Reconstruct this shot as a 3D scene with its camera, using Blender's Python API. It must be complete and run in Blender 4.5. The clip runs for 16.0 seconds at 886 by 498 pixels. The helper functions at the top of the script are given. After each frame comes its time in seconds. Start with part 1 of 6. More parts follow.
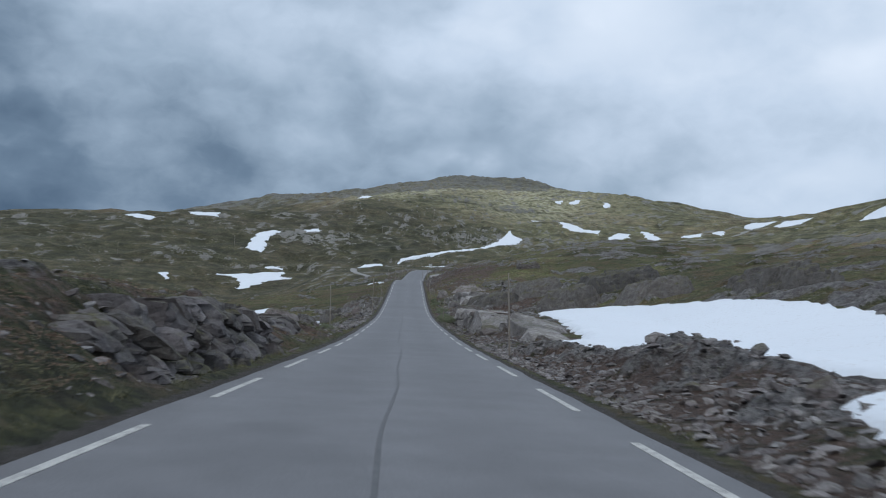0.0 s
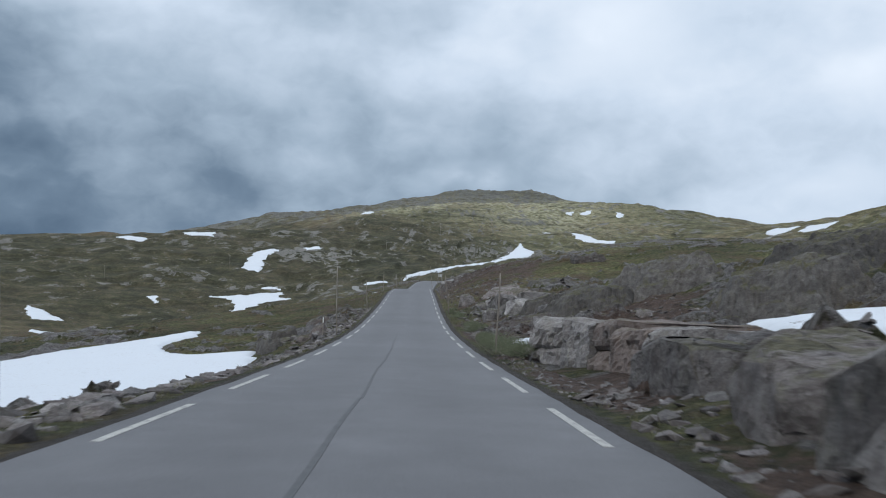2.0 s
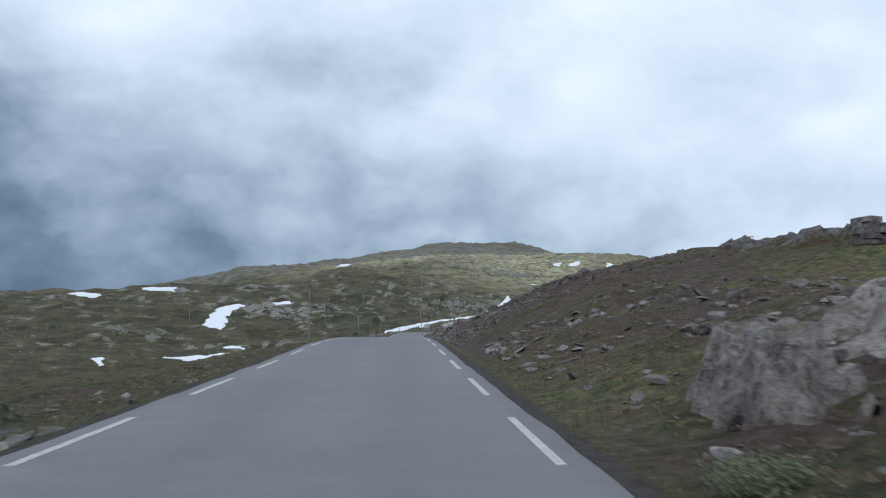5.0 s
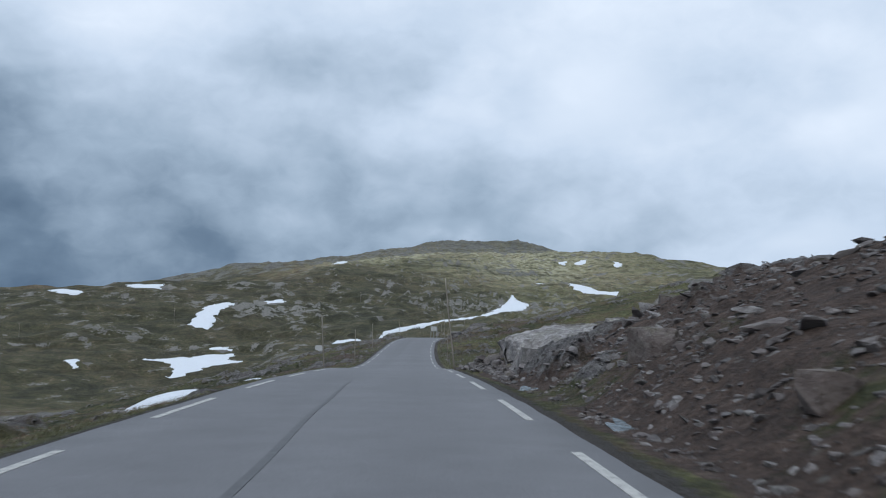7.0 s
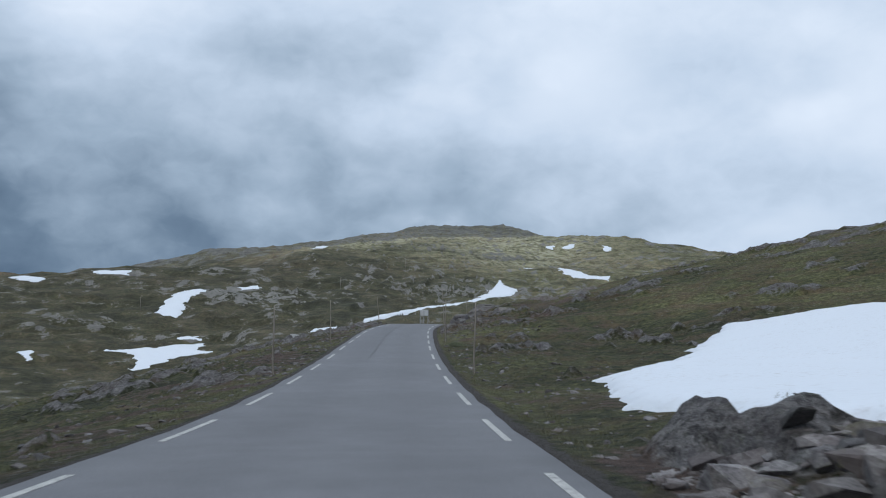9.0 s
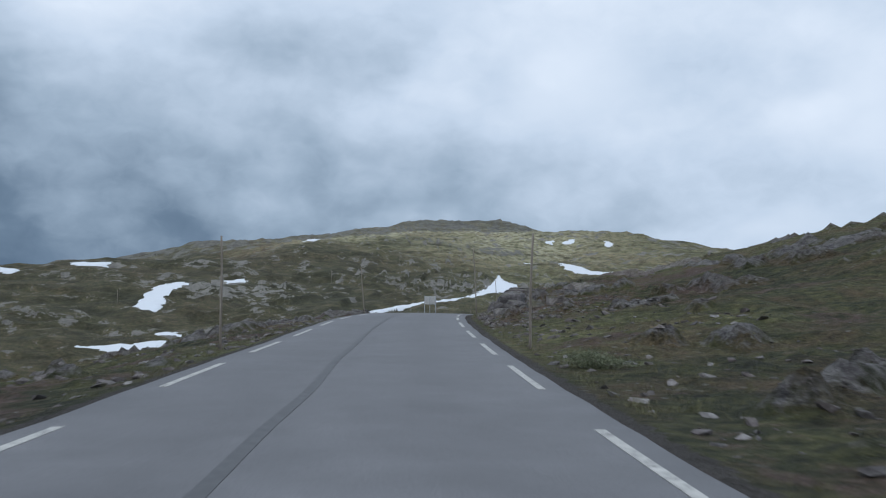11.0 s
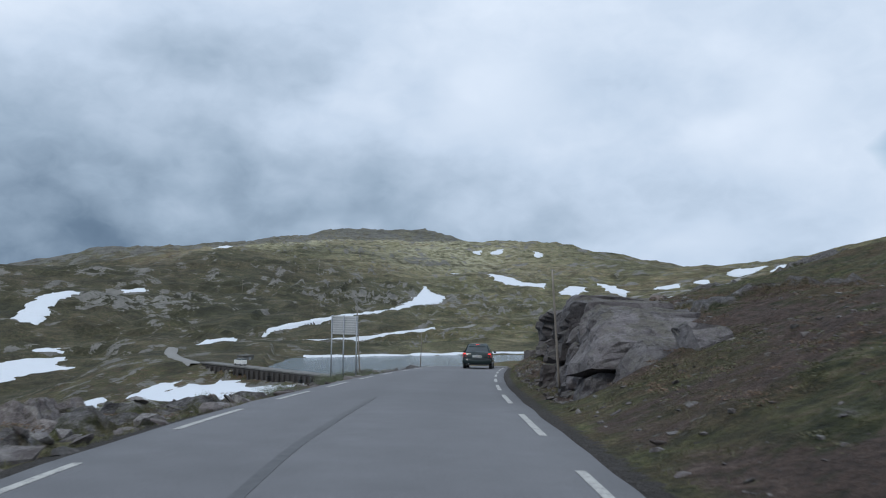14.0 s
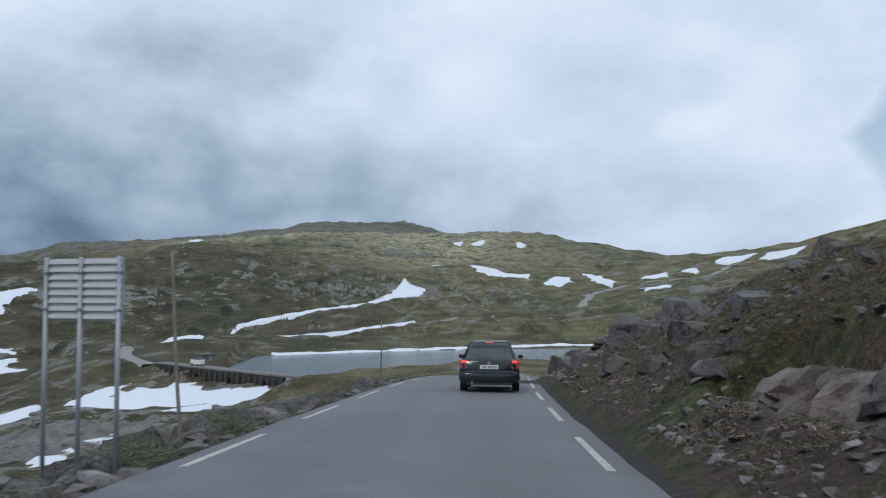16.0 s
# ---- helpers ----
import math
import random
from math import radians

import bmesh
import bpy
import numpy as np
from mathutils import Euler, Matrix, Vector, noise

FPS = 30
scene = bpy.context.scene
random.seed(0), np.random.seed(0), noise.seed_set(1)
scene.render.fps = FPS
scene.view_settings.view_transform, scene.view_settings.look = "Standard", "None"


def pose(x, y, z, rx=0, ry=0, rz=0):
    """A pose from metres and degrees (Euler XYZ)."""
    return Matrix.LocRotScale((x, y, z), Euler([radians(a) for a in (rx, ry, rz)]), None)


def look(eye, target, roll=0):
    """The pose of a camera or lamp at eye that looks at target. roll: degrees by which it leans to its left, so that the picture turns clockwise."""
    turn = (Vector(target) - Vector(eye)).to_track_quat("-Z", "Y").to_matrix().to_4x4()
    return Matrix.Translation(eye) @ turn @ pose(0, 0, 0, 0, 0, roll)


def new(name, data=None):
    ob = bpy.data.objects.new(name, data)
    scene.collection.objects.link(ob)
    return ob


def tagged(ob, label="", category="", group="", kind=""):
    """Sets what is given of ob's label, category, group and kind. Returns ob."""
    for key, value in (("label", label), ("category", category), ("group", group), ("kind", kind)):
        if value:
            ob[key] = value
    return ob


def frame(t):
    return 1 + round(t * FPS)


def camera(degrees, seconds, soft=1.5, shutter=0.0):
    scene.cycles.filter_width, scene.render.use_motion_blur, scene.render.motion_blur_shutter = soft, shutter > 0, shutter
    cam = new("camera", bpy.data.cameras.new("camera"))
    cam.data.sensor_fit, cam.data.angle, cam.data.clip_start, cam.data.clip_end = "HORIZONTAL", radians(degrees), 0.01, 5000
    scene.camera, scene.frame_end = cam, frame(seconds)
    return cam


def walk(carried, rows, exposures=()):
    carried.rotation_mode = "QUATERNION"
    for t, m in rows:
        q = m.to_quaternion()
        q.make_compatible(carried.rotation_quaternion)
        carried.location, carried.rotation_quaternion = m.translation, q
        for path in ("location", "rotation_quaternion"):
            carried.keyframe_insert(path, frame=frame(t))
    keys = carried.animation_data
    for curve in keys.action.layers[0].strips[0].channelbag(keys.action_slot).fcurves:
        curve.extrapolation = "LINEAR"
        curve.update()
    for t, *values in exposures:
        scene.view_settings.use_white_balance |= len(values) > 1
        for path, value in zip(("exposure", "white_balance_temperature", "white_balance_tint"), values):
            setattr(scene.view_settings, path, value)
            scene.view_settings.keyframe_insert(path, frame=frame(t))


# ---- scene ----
cam = camera(50.0, 16.0, 1.1, 0.15)
PATH = [
    (0.0, pose(0.000, 0.000, 0.000, 88.723, -2.562, 0.056)),
    (0.5, pose(-0.287, 12.263, -1.184, 89.246, -2.619, -0.017)),
    (1.0, pose(-0.538, 24.715, -2.376, 89.820, -2.908, -0.039)),
    (1.5, pose(-0.916, 36.699, -3.404, 89.599, -2.681, -0.321)),
    (2.0, pose(-1.270, 48.860, -4.453, 89.844, -0.989, 0.419)),
    (2.5, pose(-1.725, 60.949, -5.392, 90.328, -1.095, 0.243)),
    (3.0, pose(-2.184, 72.628, -6.239, 90.827, -1.177, -0.087)),
    (3.5, pose(-2.598, 84.204, -7.018, 91.348, -0.931, -0.200)),
    (4.0, pose(-2.978, 96.037, -7.717, 90.641, -0.932, -0.192)),
    (4.5, pose(-3.336, 107.129, -8.100, 92.461, -1.319, -0.673)),
    (4.7, pose(-3.344, 111.532, -8.150, 93.130, -0.929, -0.810)),
    (5.2, pose(-3.557, 122.657, -8.326, 93.342, -0.115, -0.672)),
    (5.7, pose(-3.948, 133.857, -8.455, 93.554, -0.020, -0.572)),
    (6.2, pose(-4.417, 145.035, -8.540, 93.767, -0.047, -0.480)),
    (6.8, pose(-4.951, 158.284, -8.689, 93.980, -0.372, -0.408)),
    (7.0, pose(-5.084, 162.622, -8.814, 93.319, -0.588, -0.857)),
    (7.5, pose(-5.343, 173.377, -9.129, 93.468, -0.874, -1.050)),
    (8.0, pose(-5.586, 183.860, -9.475, 91.901, 0.023, -1.315)),
    (8.5, pose(-5.818, 193.103, -9.789, 91.421, 0.689, -1.665)),
    (8.7, pose(-5.813, 196.734, -10.024, 92.725, -0.550, -1.853)),
    (9.2, pose(-5.913, 205.810, -10.551, 92.396, -0.070, -1.988)),
    (9.7, pose(-6.106, 214.906, -11.100, 92.067, -0.030, -2.144)),
    (10.3, pose(-6.370, 225.944, -11.653, 91.738, -0.180, -2.307)),
    (10.8, pose(-6.529, 235.315, -12.016, 91.409, -1.452, -2.496)),
    (11.0, pose(-6.558, 239.125, -12.112, 92.421, -0.647, -2.267)),
    (11.5, pose(-6.486, 248.943, -12.196, 93.273, -1.044, -3.591)),
    (12.0, pose(-6.335, 258.611, -12.152, 93.929, -0.636, -4.181)),
    (12.5, pose(-6.099, 267.637, -12.153, 93.806, -0.646, -4.213)),
    (13.0, pose(-5.825, 275.997, -12.177, 92.047, -0.264, -4.797)),
    (13.5, pose(-5.386, 284.300, -12.137, 93.206, -1.114, -5.269)),
    (14.0, pose(-4.888, 291.871, -12.171, 93.191, -0.963, -6.977)),
    (14.5, pose(-4.166, 299.458, -12.344, 92.766, -1.501, -7.923)),
    (15.0, pose(-3.290, 306.756, -12.686, 91.850, -2.588, -8.672)),
    (15.5, pose(-2.299, 313.534, -12.979, 92.230, -1.628, -5.566)),
    (16.0, pose(-1.269, 320.044, -13.298, 92.843, -0.190, -8.138)),
]
walk(cam, PATH, ((0.0, 0.0, 6500, 10), (1.5, 0.06, 6650, 10), (2.5, 0.12, 6760, 10), (3.5, 0.12, 6740, 10), (4.5, 0.20, 6620, 10), (7.0, 0.05, 6500, 10), (11.0, 0.0, 6500, 10), (16.0, 0.0, 6500, 10)))

# ---- sky and sun: a broken grey overcast, darker to the left, with a wide soft sun ----
SUN_TURN, SUN_HIGH = radians(212), radians(46)
world = bpy.data.worlds.new("overcast_sky")
scene.world = world
world.use_nodes = True


class Nodes:
    """Short hand for a node tree."""

    def __init__(self, tree):
        self.tree = tree
        tree.nodes.clear()

    def add(self, kind, **values):
        node = self.tree.nodes.new(kind)
        for key, value in values.items():
            if key == "ramp":
                node.color_ramp.elements[0].position, node.color_ramp.elements[0].color = value[0][0], (*value[0][1], 1)
                node.color_ramp.elements[1].position, node.color_ramp.elements[1].color = value[-1][0], (*value[-1][1], 1)
                for at, colour in value[1:-1]:
                    node.color_ramp.elements.new(at).color = (*colour, 1)
            elif key == "op":
                node.operation = value
            elif key == "blend":
                node.blend_type = value
            elif key == "named":
                node.attribute_name = value
            elif key == "feature":
                node.feature = value
        return node

    def put(self, socket, value):
        if isinstance(value, bpy.types.NodeSocket):
            self.tree.links.new(value, socket)
        elif isinstance(value, (tuple, list)) and len(value) == 3 and socket.type == "RGBA":
            socket.default_value = (*value, 1)
        else:
            socket.default_value = value

    def maths(self, op, a, b=0.0, c=0.0):
        node = self.add("ShaderNodeMath", op=op)
        for socket, value in zip(node.inputs, (a, b, c)):
            self.put(socket, value)
        return node.outputs[0]

    def mix(self, f, a, b, blend="MIX"):
        node = self.add("ShaderNodeMixRGB", blend=blend)
        for socket, value in zip(node.inputs, (f, a, b)):
            self.put(socket, value)
        return node.outputs[0]

    def noise(self, at, scale, detail=4.0, rough=0.55, bend=0.0):
        node = self.add("ShaderNodeTexNoise")
        self.put(node.inputs["Vector"], at)
        for key, value in (("Scale", scale), ("Detail", detail), ("Roughness", rough), ("Distortion", bend)):
            node.inputs[key].default_value = value
        return node.outputs["Fac"]

    def cells(self, at, scale, feature="DISTANCE_TO_EDGE"):
        node = self.add("ShaderNodeTexVoronoi", feature=feature)
        self.put(node.inputs["Vector"], at)
        node.inputs["Scale"].default_value = scale
        return node.outputs[0]

    def ramp(self, f, *stops):
        node = self.add("ShaderNodeValToRGB", ramp=stops)
        self.put(node.inputs[0], f)
        return node.outputs[0]

    def span(self, v, a, b, c=0.0, d=1.0):
        node = self.add("ShaderNodeMapRange")
        for socket, value in zip(node.inputs, (v, a, b, c, d)):
            self.put(socket, value)
        return node.outputs[0]

    def attr(self, name):
        return self.add("ShaderNodeAttribute", named=name).outputs["Fac"]


# Lightness of the clouds at heights in degrees over the horizon, by bearing in even steps.
CLOUD_FROM, CLOUD_TO = -28.0, 35.0
CLOUD_BANK = (
    (0, (0.03, 0.07, 0.18, 0.27, 0.32, 0.32, 0.33, 0.37, 0.44, 0.52, 0.58, 0.65, 0.71, 0.76, 0.83)),
    (3.5, (0.09, 0.17, 0.21, 0.22, 0.31, 0.35, 0.40, 0.44, 0.49, 0.56, 0.62, 0.67, 0.70, 0.75, 0.79)),
    (7, (0.22, 0.32, 0.36, 0.33, 0.35, 0.39, 0.47, 0.54, 0.57, 0.62, 0.67, 0.67, 0.70, 0.74, 0.75)),
    (10.5, (0.32, 0.41, 0.50, 0.50, 0.49, 0.53, 0.58, 0.66, 0.72, 0.75, 0.72, 0.74, 0.78, 0.78, 0.74)),
    (14, (0.46, 0.56, 0.66, 0.66, 0.64, 0.65, 0.66, 0.73, 0.82, 0.83, 0.74, 0.79, 0.82, 0.83, 0.79)),
    (18, (0.62, 0.75, 0.86, 0.85, 0.80, 0.76, 0.77, 0.81, 0.85, 0.84, 0.81, 0.82, 0.81, 0.84, 0.86)))
# Bearing, height, half width, half height, gain.
CLOUD_HEAPS = ((1.0, 4.1, 1.8, 1.0, 0.24), (22.0, 4.0, 2.6, 0.9, 0.10), (9.5, 12.5, 3.4, 2.4, 0.10), (25.5, 10.5, 3.0, 2.4, 0.10))


def build_sky():
    n = Nodes(world.node_tree)
    way = n.add("ShaderNodeTexCoord").outputs["Generated"]
    split = n.add("ShaderNodeSeparateXYZ")
    n.put(split.inputs[0], way)
    x, y, z = split.outputs
    up = n.maths("MAXIMUM", z, 0.0)
    east = n.maths("MULTIPLY", n.maths("ARCTAN2", x, y), 57.296)
    rise = n.maths("MULTIPLY", n.maths("ARCSINE", z), 57.296)
    soft = n.add("ShaderNodeMapping")
    n.put(soft.inputs[0], way)
    soft.inputs["Scale"].default_value = (1.0, 0.8, 1.5)
    soft.inputs["Rotation"].default_value = (0.0, 0.10, 0.0)
    big = n.noise(soft.outputs[0], 5.0, 3.0, 0.45, 0.2)
    mid = n.noise(soft.outputs[0], 10.0, 3.0, 0.45, 0.2)
    edge = n.noise(soft.outputs[0], 34.0, 4.0, 0.55, 0.4)
    # the bank of cloud: its lightness by bearing, at six heights over the horizon
    bent = n.maths("ADD", east, n.maths("MULTIPLY", n.maths("SUBTRACT", mid, 0.5), 8.0))
    turn = n.span(bent, CLOUD_FROM, CLOUD_TO)
    lift = n.maths("ADD", rise, n.maths("MULTIPLY", n.maths("SUBTRACT", big, 0.5), 7.0))
    base = None
    for k, (low, tones) in enumerate(CLOUD_BANK):
        row = n.add("ShaderNodeValToRGB", ramp=[(i / (len(tones) - 1), (v, v, v)) for i, v in enumerate(tones)])
        row.color_ramp.interpolation = "B_SPLINE"
        n.put(row.inputs[0], turn)
        base = row.outputs[0] if base is None else n.mix(n.span(lift, CLOUD_BANK[k - 1][0], low), base, row.outputs[0])
    puff = n.maths("ADD", n.maths("MULTIPLY", n.maths("SUBTRACT", big, 0.5), 0.30), n.maths("ADD", n.maths("MULTIPLY", n.maths("SUBTRACT", mid, 0.5), 0.32), n.maths("MULTIPLY", n.maths("SUBTRACT", edge, 0.5), 0.17)))
    tone = n.maths("ADD", n.maths("ADD", base, 0.03), puff)
    # small bright heaps of cloud low over the hills
    for at, tall, wide, deep, gain in CLOUD_HEAPS:
        a, b = n.maths("DIVIDE", n.maths("SUBTRACT", bent, at), wide), n.maths("DIVIDE", n.maths("SUBTRACT", rise, tall), deep)
        near = n.maths("ADD", n.maths("MULTIPLY", a, a), n.maths("MULTIPLY", b, b))
        tone = n.maths("ADD", tone, n.maths("MULTIPLY", n.maths("EXPONENT", n.maths("MULTIPLY", n.maths("ADD", near, n.maths("MULTIPLY", n.maths("SUBTRACT", edge, 0.5), 2.2)), -1.0)), gain))
    cloud = n.ramp(tone, (0.0, (0.070, 0.118, 0.190)), (0.22, (0.150, 0.222, 0.318)), (0.45, (0.335, 0.440, 0.570)), (0.72, (0.555, 0.672, 0.83)), (1.0, (0.74, 0.84, 0.98)))
    high = n.span(up, 0.4, 1.0, 1.0, 1.5)
    bright = n.mix(1.0, cloud, high, "MULTIPLY")
    sky = n.add("ShaderNodeTexSky")
    sky.sky_type, sky.sun_disc, sky.sun_elevation, sky.sun_rotation = "NISHITA", False, SUN_HIGH, SUN_TURN
    blue = n.mix(1.0, sky.outputs[0], (0.10, 0.10, 0.10), "MULTIPLY")
    torn = n.maths("SUBTRACT", n.span(east, 30.5, 33.5), n.maths("DIVIDE", n.maths("ABSOLUTE", n.maths("SUBTRACT", rise, 8.8)), 5.0))
    gaps = n.span(n.maths("ADD", torn, n.maths("MULTIPLY", n.maths("SUBTRACT", mid, 0.5), 1.5)), 0.25, 0.6)
    colour = n.mix(n.maths("MULTIPLY", gaps, 0.8), bright, blue)
    back = n.add("ShaderNodeBackground")
    n.put(back.inputs[0], colour)
    back.inputs[1].default_value = 1.0
    out = n.add("ShaderNodeOutputWorld")
    n.put(out.inputs[0], back.outputs[0])


build_sky()
sun = new("sun", bpy.data.lights.new("sun", "SUN"))
sun.data.energy, sun.data.angle, sun.data.color = 1.0, radians(14), (1.0, 0.96, 0.90)
sun.matrix_basis = look((0, 0, 60), (-60 * math.sin(SUN_TURN), -60 * math.cos(SUN_TURN), 60 - 60 * math.tan(SUN_HIGH)))


# ---- materials ----
def material(name):
    m = bpy.data.materials.new(name)
    m.use_nodes = True
    n = Nodes(m.node_tree)
    shader = n.add("ShaderNodeBsdfPrincipled")
    out = n.add("ShaderNodeOutputMaterial")
    n.put(out.inputs[0], shader.outputs[0])
    return m, n, shader


def bumped(n, shader, height, strength=0.4, distance=0.05):
    b = n.add("ShaderNodeBump")
    b.inputs["Strength"].default_value, b.inputs["Distance"].default_value = strength, distance
    n.put(b.inputs["Height"], height)
    n.put(shader.inputs["Normal"], b.outputs[0])


def plain(name, colour, rough=0.6, metal=0.0, vary=0.25, scale=6.0):
    """A paint, plastic, metal or wood with a little grain and dirt."""
    m, n, s = material(name)
    at = n.add("ShaderNodeTexCoord").outputs["Object"]
    a, b = n.noise(at, scale, 6.0), n.noise(at, scale * 9, 3.0)
    f = n.maths("MULTIPLY_ADD", n.maths("ADD", a, n.maths("MULTIPLY", b, 0.5)), vary * 2, 1 - vary * 1.5)
    n.put(s.inputs["Base Color"], n.mix(1.0, colour, f, "MULTIPLY"))
    n.put(s.inputs["Roughness"], n.span(a, 0.2, 0.8, max(rough - 0.1, 0.02), min(rough + 0.12, 1)))
    s.inputs["Metallic"].default_value = metal
    bumped(n, s, b, 0.12, 0.01)
    return m


def stone_colour(n, at):
    """Grey gneiss with pale lichen, dark streaks and rusty stains."""
    bands = n.add("ShaderNodeMapping")
    n.put(bands.inputs[0], at)
    bands.inputs["Rotation"].default_value = (0.35, 0.2, 0.5)
    bands.inputs["Scale"].default_value = (0.8, 1.0, 1.45)
    big, mid, fine = n.noise(at, 0.5, 5.0, 0.6), n.noise(bands.outputs[0], 2.1, 9.0, 0.74, 0.5), n.noise(at, 14.0, 6.0, 0.75)
    c = n.ramp(mid, (0.28, (0.034, 0.030, 0.033)), (0.44, (0.094, 0.087, 0.090)), (0.58, (0.172, 0.163, 0.160)), (0.74, (0.30, 0.290, 0.278)))
    c = n.mix(n.maths("MULTIPLY", n.span(big, 0.46, 0.66), 0.6), c, (0.078, 0.063, 0.054))
    c = n.mix(n.maths("MULTIPLY", n.span(fine, 0.54, 0.70), 0.5), c, (0.26, 0.265, 0.235))
    c = n.mix(n.maths("MULTIPLY", n.span(n.noise(at, 3.4, 6.0, 0.7), 0.56, 0.66), 0.45), c, (0.095, 0.098, 0.062))
    veins = n.noise(bands.outputs[0], 1.1, 5.0, 0.6, 2.2)
    c = n.mix(n.maths("MULTIPLY", n.span(n.maths("ABSOLUTE", n.maths("SUBTRACT", veins, 0.5)), 0.0, 0.05, 1.0, 0.0), 0.30), c, (0.27, 0.27, 0.265))
    pits = n.span(n.noise(at, 5.5, 7.0, 0.75, 0.3), 0.36, 0.46, 1.0, 0.0)
    c = n.mix(n.maths("MULTIPLY", pits, 0.65), c, (0.020, 0.018, 0.019))
    c = n.mix(1.0, c, n.span(n.noise(at, 30.0, 5.0, 0.8), 0.32, 0.68, 0.45, 1.6), "MULTIPLY")
    relief = n.maths("ADD", n.maths("MULTIPLY", mid, 0.8), n.maths("ADD", n.maths("MULTIPLY", fine, 0.4), n.maths("MULTIPLY", pits, -0.35)))
    return c, relief


def build_ground():
    m, n, s = material("mountain_heath")
    at = n.add("ShaderNodeNewGeometry").outputs["Position"]
    wide, large, mid, small, fine = n.noise(at, 0.012, 5.0, 0.6), n.noise(at, 0.07, 7.0, 0.62), n.noise(at, 0.5, 7.0, 0.65), n.noise(at, 3.2, 6.0, 0.65), n.noise(at, 17.0, 4.0, 0.7)
    grass = n.ramp(n.maths("ADD", n.maths("MULTIPLY", large, 0.4), n.maths("MULTIPLY", small, 0.6)), (0.30, (0.015, 0.018, 0.010)), (0.45, (0.040, 0.045, 0.018)), (0.56, (0.078, 0.080, 0.032)), (0.70, (0.150, 0.138, 0.066)))
    heath = n.ramp(n.maths("ADD", n.maths("MULTIPLY", mid, 0.5), n.maths("MULTIPLY", fine, 0.5)), (0.3, (0.020, 0.015, 0.011)), (0.5, (0.064, 0.045, 0.026)), (0.7, (0.145, 0.106, 0.060)))
    c = n.mix(n.span(n.maths("ADD", n.maths("MULTIPLY", wide, 0.35), n.maths("MULTIPLY", mid, 0.65)), 0.46, 0.58, 0.05, 0.85), grass, heath)
    lit = n.maths("MULTIPLY", n.span(n.maths("ADD", n.maths("MULTIPLY", fine, 0.5), n.maths("MULTIPLY", small, 0.5)), 0.3, 0.7, 0.35, 1.75), n.span(n.maths("ADD", n.maths("MULTIPLY", large, 0.5), n.maths("MULTIPLY", wide, 0.5)), 0.35, 0.65, 0.55, 1.5))
    c = n.mix(1.0, c, lit, "MULTIPLY")
    # Olive grass of the front hill, darkened to hold its cloud shadow.
    c = n.mix(n.maths("MULTIPLY", n.attr("lush"), 0.7), c, n.ramp(n.maths("ADD", n.maths("MULTIPLY", large, 0.4), n.maths("ADD", n.maths("MULTIPLY", mid, 0.35), n.maths("MULTIPLY", small, 0.25))), (0.40, (0.012, 0.015, 0.007)), (0.49, (0.034, 0.038, 0.017)), (0.55, (0.058, 0.058, 0.028)), (0.63, (0.125, 0.114, 0.070))))
    layers = n.add("ShaderNodeMapping")
    n.put(layers.inputs[0], at)
    layers.inputs["Scale"].default_value = (0.035, 0.035, 0.30)
    strata, clumps = n.noise(layers.outputs[0], 1.0, 6.0, 0.65, 0.6), n.noise(at, 0.16, 5.0, 0.65)
    bands = n.maths("ADD", n.maths("MULTIPLY", strata, 0.6), n.maths("MULTIPLY", clumps, 0.4))
    # Haze put into the colour: far ground lightened and blued, less on the left.
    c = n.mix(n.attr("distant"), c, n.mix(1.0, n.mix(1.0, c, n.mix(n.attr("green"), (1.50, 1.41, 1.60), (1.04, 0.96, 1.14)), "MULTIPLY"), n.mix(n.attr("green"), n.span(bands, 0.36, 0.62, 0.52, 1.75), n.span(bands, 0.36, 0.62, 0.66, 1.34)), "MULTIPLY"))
    # The sunlit band below the rim is painted here as paler ground.
    c = n.mix(n.maths("MULTIPLY", n.attr("dry"), n.span(bands, 0.40, 0.54, 0.10, 0.85)), c, n.ramp(clumps, (0.36, (0.150, 0.145, 0.085)), (0.52, (0.31, 0.295, 0.185)), (0.66, (0.39, 0.375, 0.29))))
    soil = n.ramp(n.maths("ADD", n.maths("MULTIPLY", small, 0.5), n.maths("MULTIPLY", fine, 0.5)), (0.3, (0.016, 0.011, 0.009)), (0.45, (0.058, 0.040, 0.033)), (0.57, (0.108, 0.074, 0.058)), (0.70, (0.21, 0.165, 0.140)))
    earth = n.span(n.maths("ADD", n.attr("soil"), n.maths("ADD", n.maths("MULTIPLY", n.maths("SUBTRACT", small, 0.5), 1.0), n.maths("MULTIPLY", n.maths("SUBTRACT", mid, 0.5), 0.8))), 0.40, 0.60)
    c = n.mix(earth, c, soil)
    rock, relief = stone_colour(n, at)
    loose = n.maths("ADD", n.maths("MULTIPLY", n.maths("SUBTRACT", mid, 0.5), 1.0), n.maths("MULTIPLY", n.maths("SUBTRACT", large, 0.5), 1.9))
    patch = n.maths("ADD", n.attr("stone"), n.maths("ADD", n.maths("MULTIPLY", n.maths("SUBTRACT", small, 0.5), 0.35), n.maths("MULTIPLY", loose, n.attr("distant"))))
    bare = n.span(patch, 0.46, 0.53)
    rock = n.mix(n.maths("MULTIPLY", n.attr("black"), 0.7), rock, n.ramp(n.noise(at, 0.22, 5.0, 0.7), (0.38, (0.028, 0.029, 0.031)), (0.62, (0.120, 0.117, 0.112))))
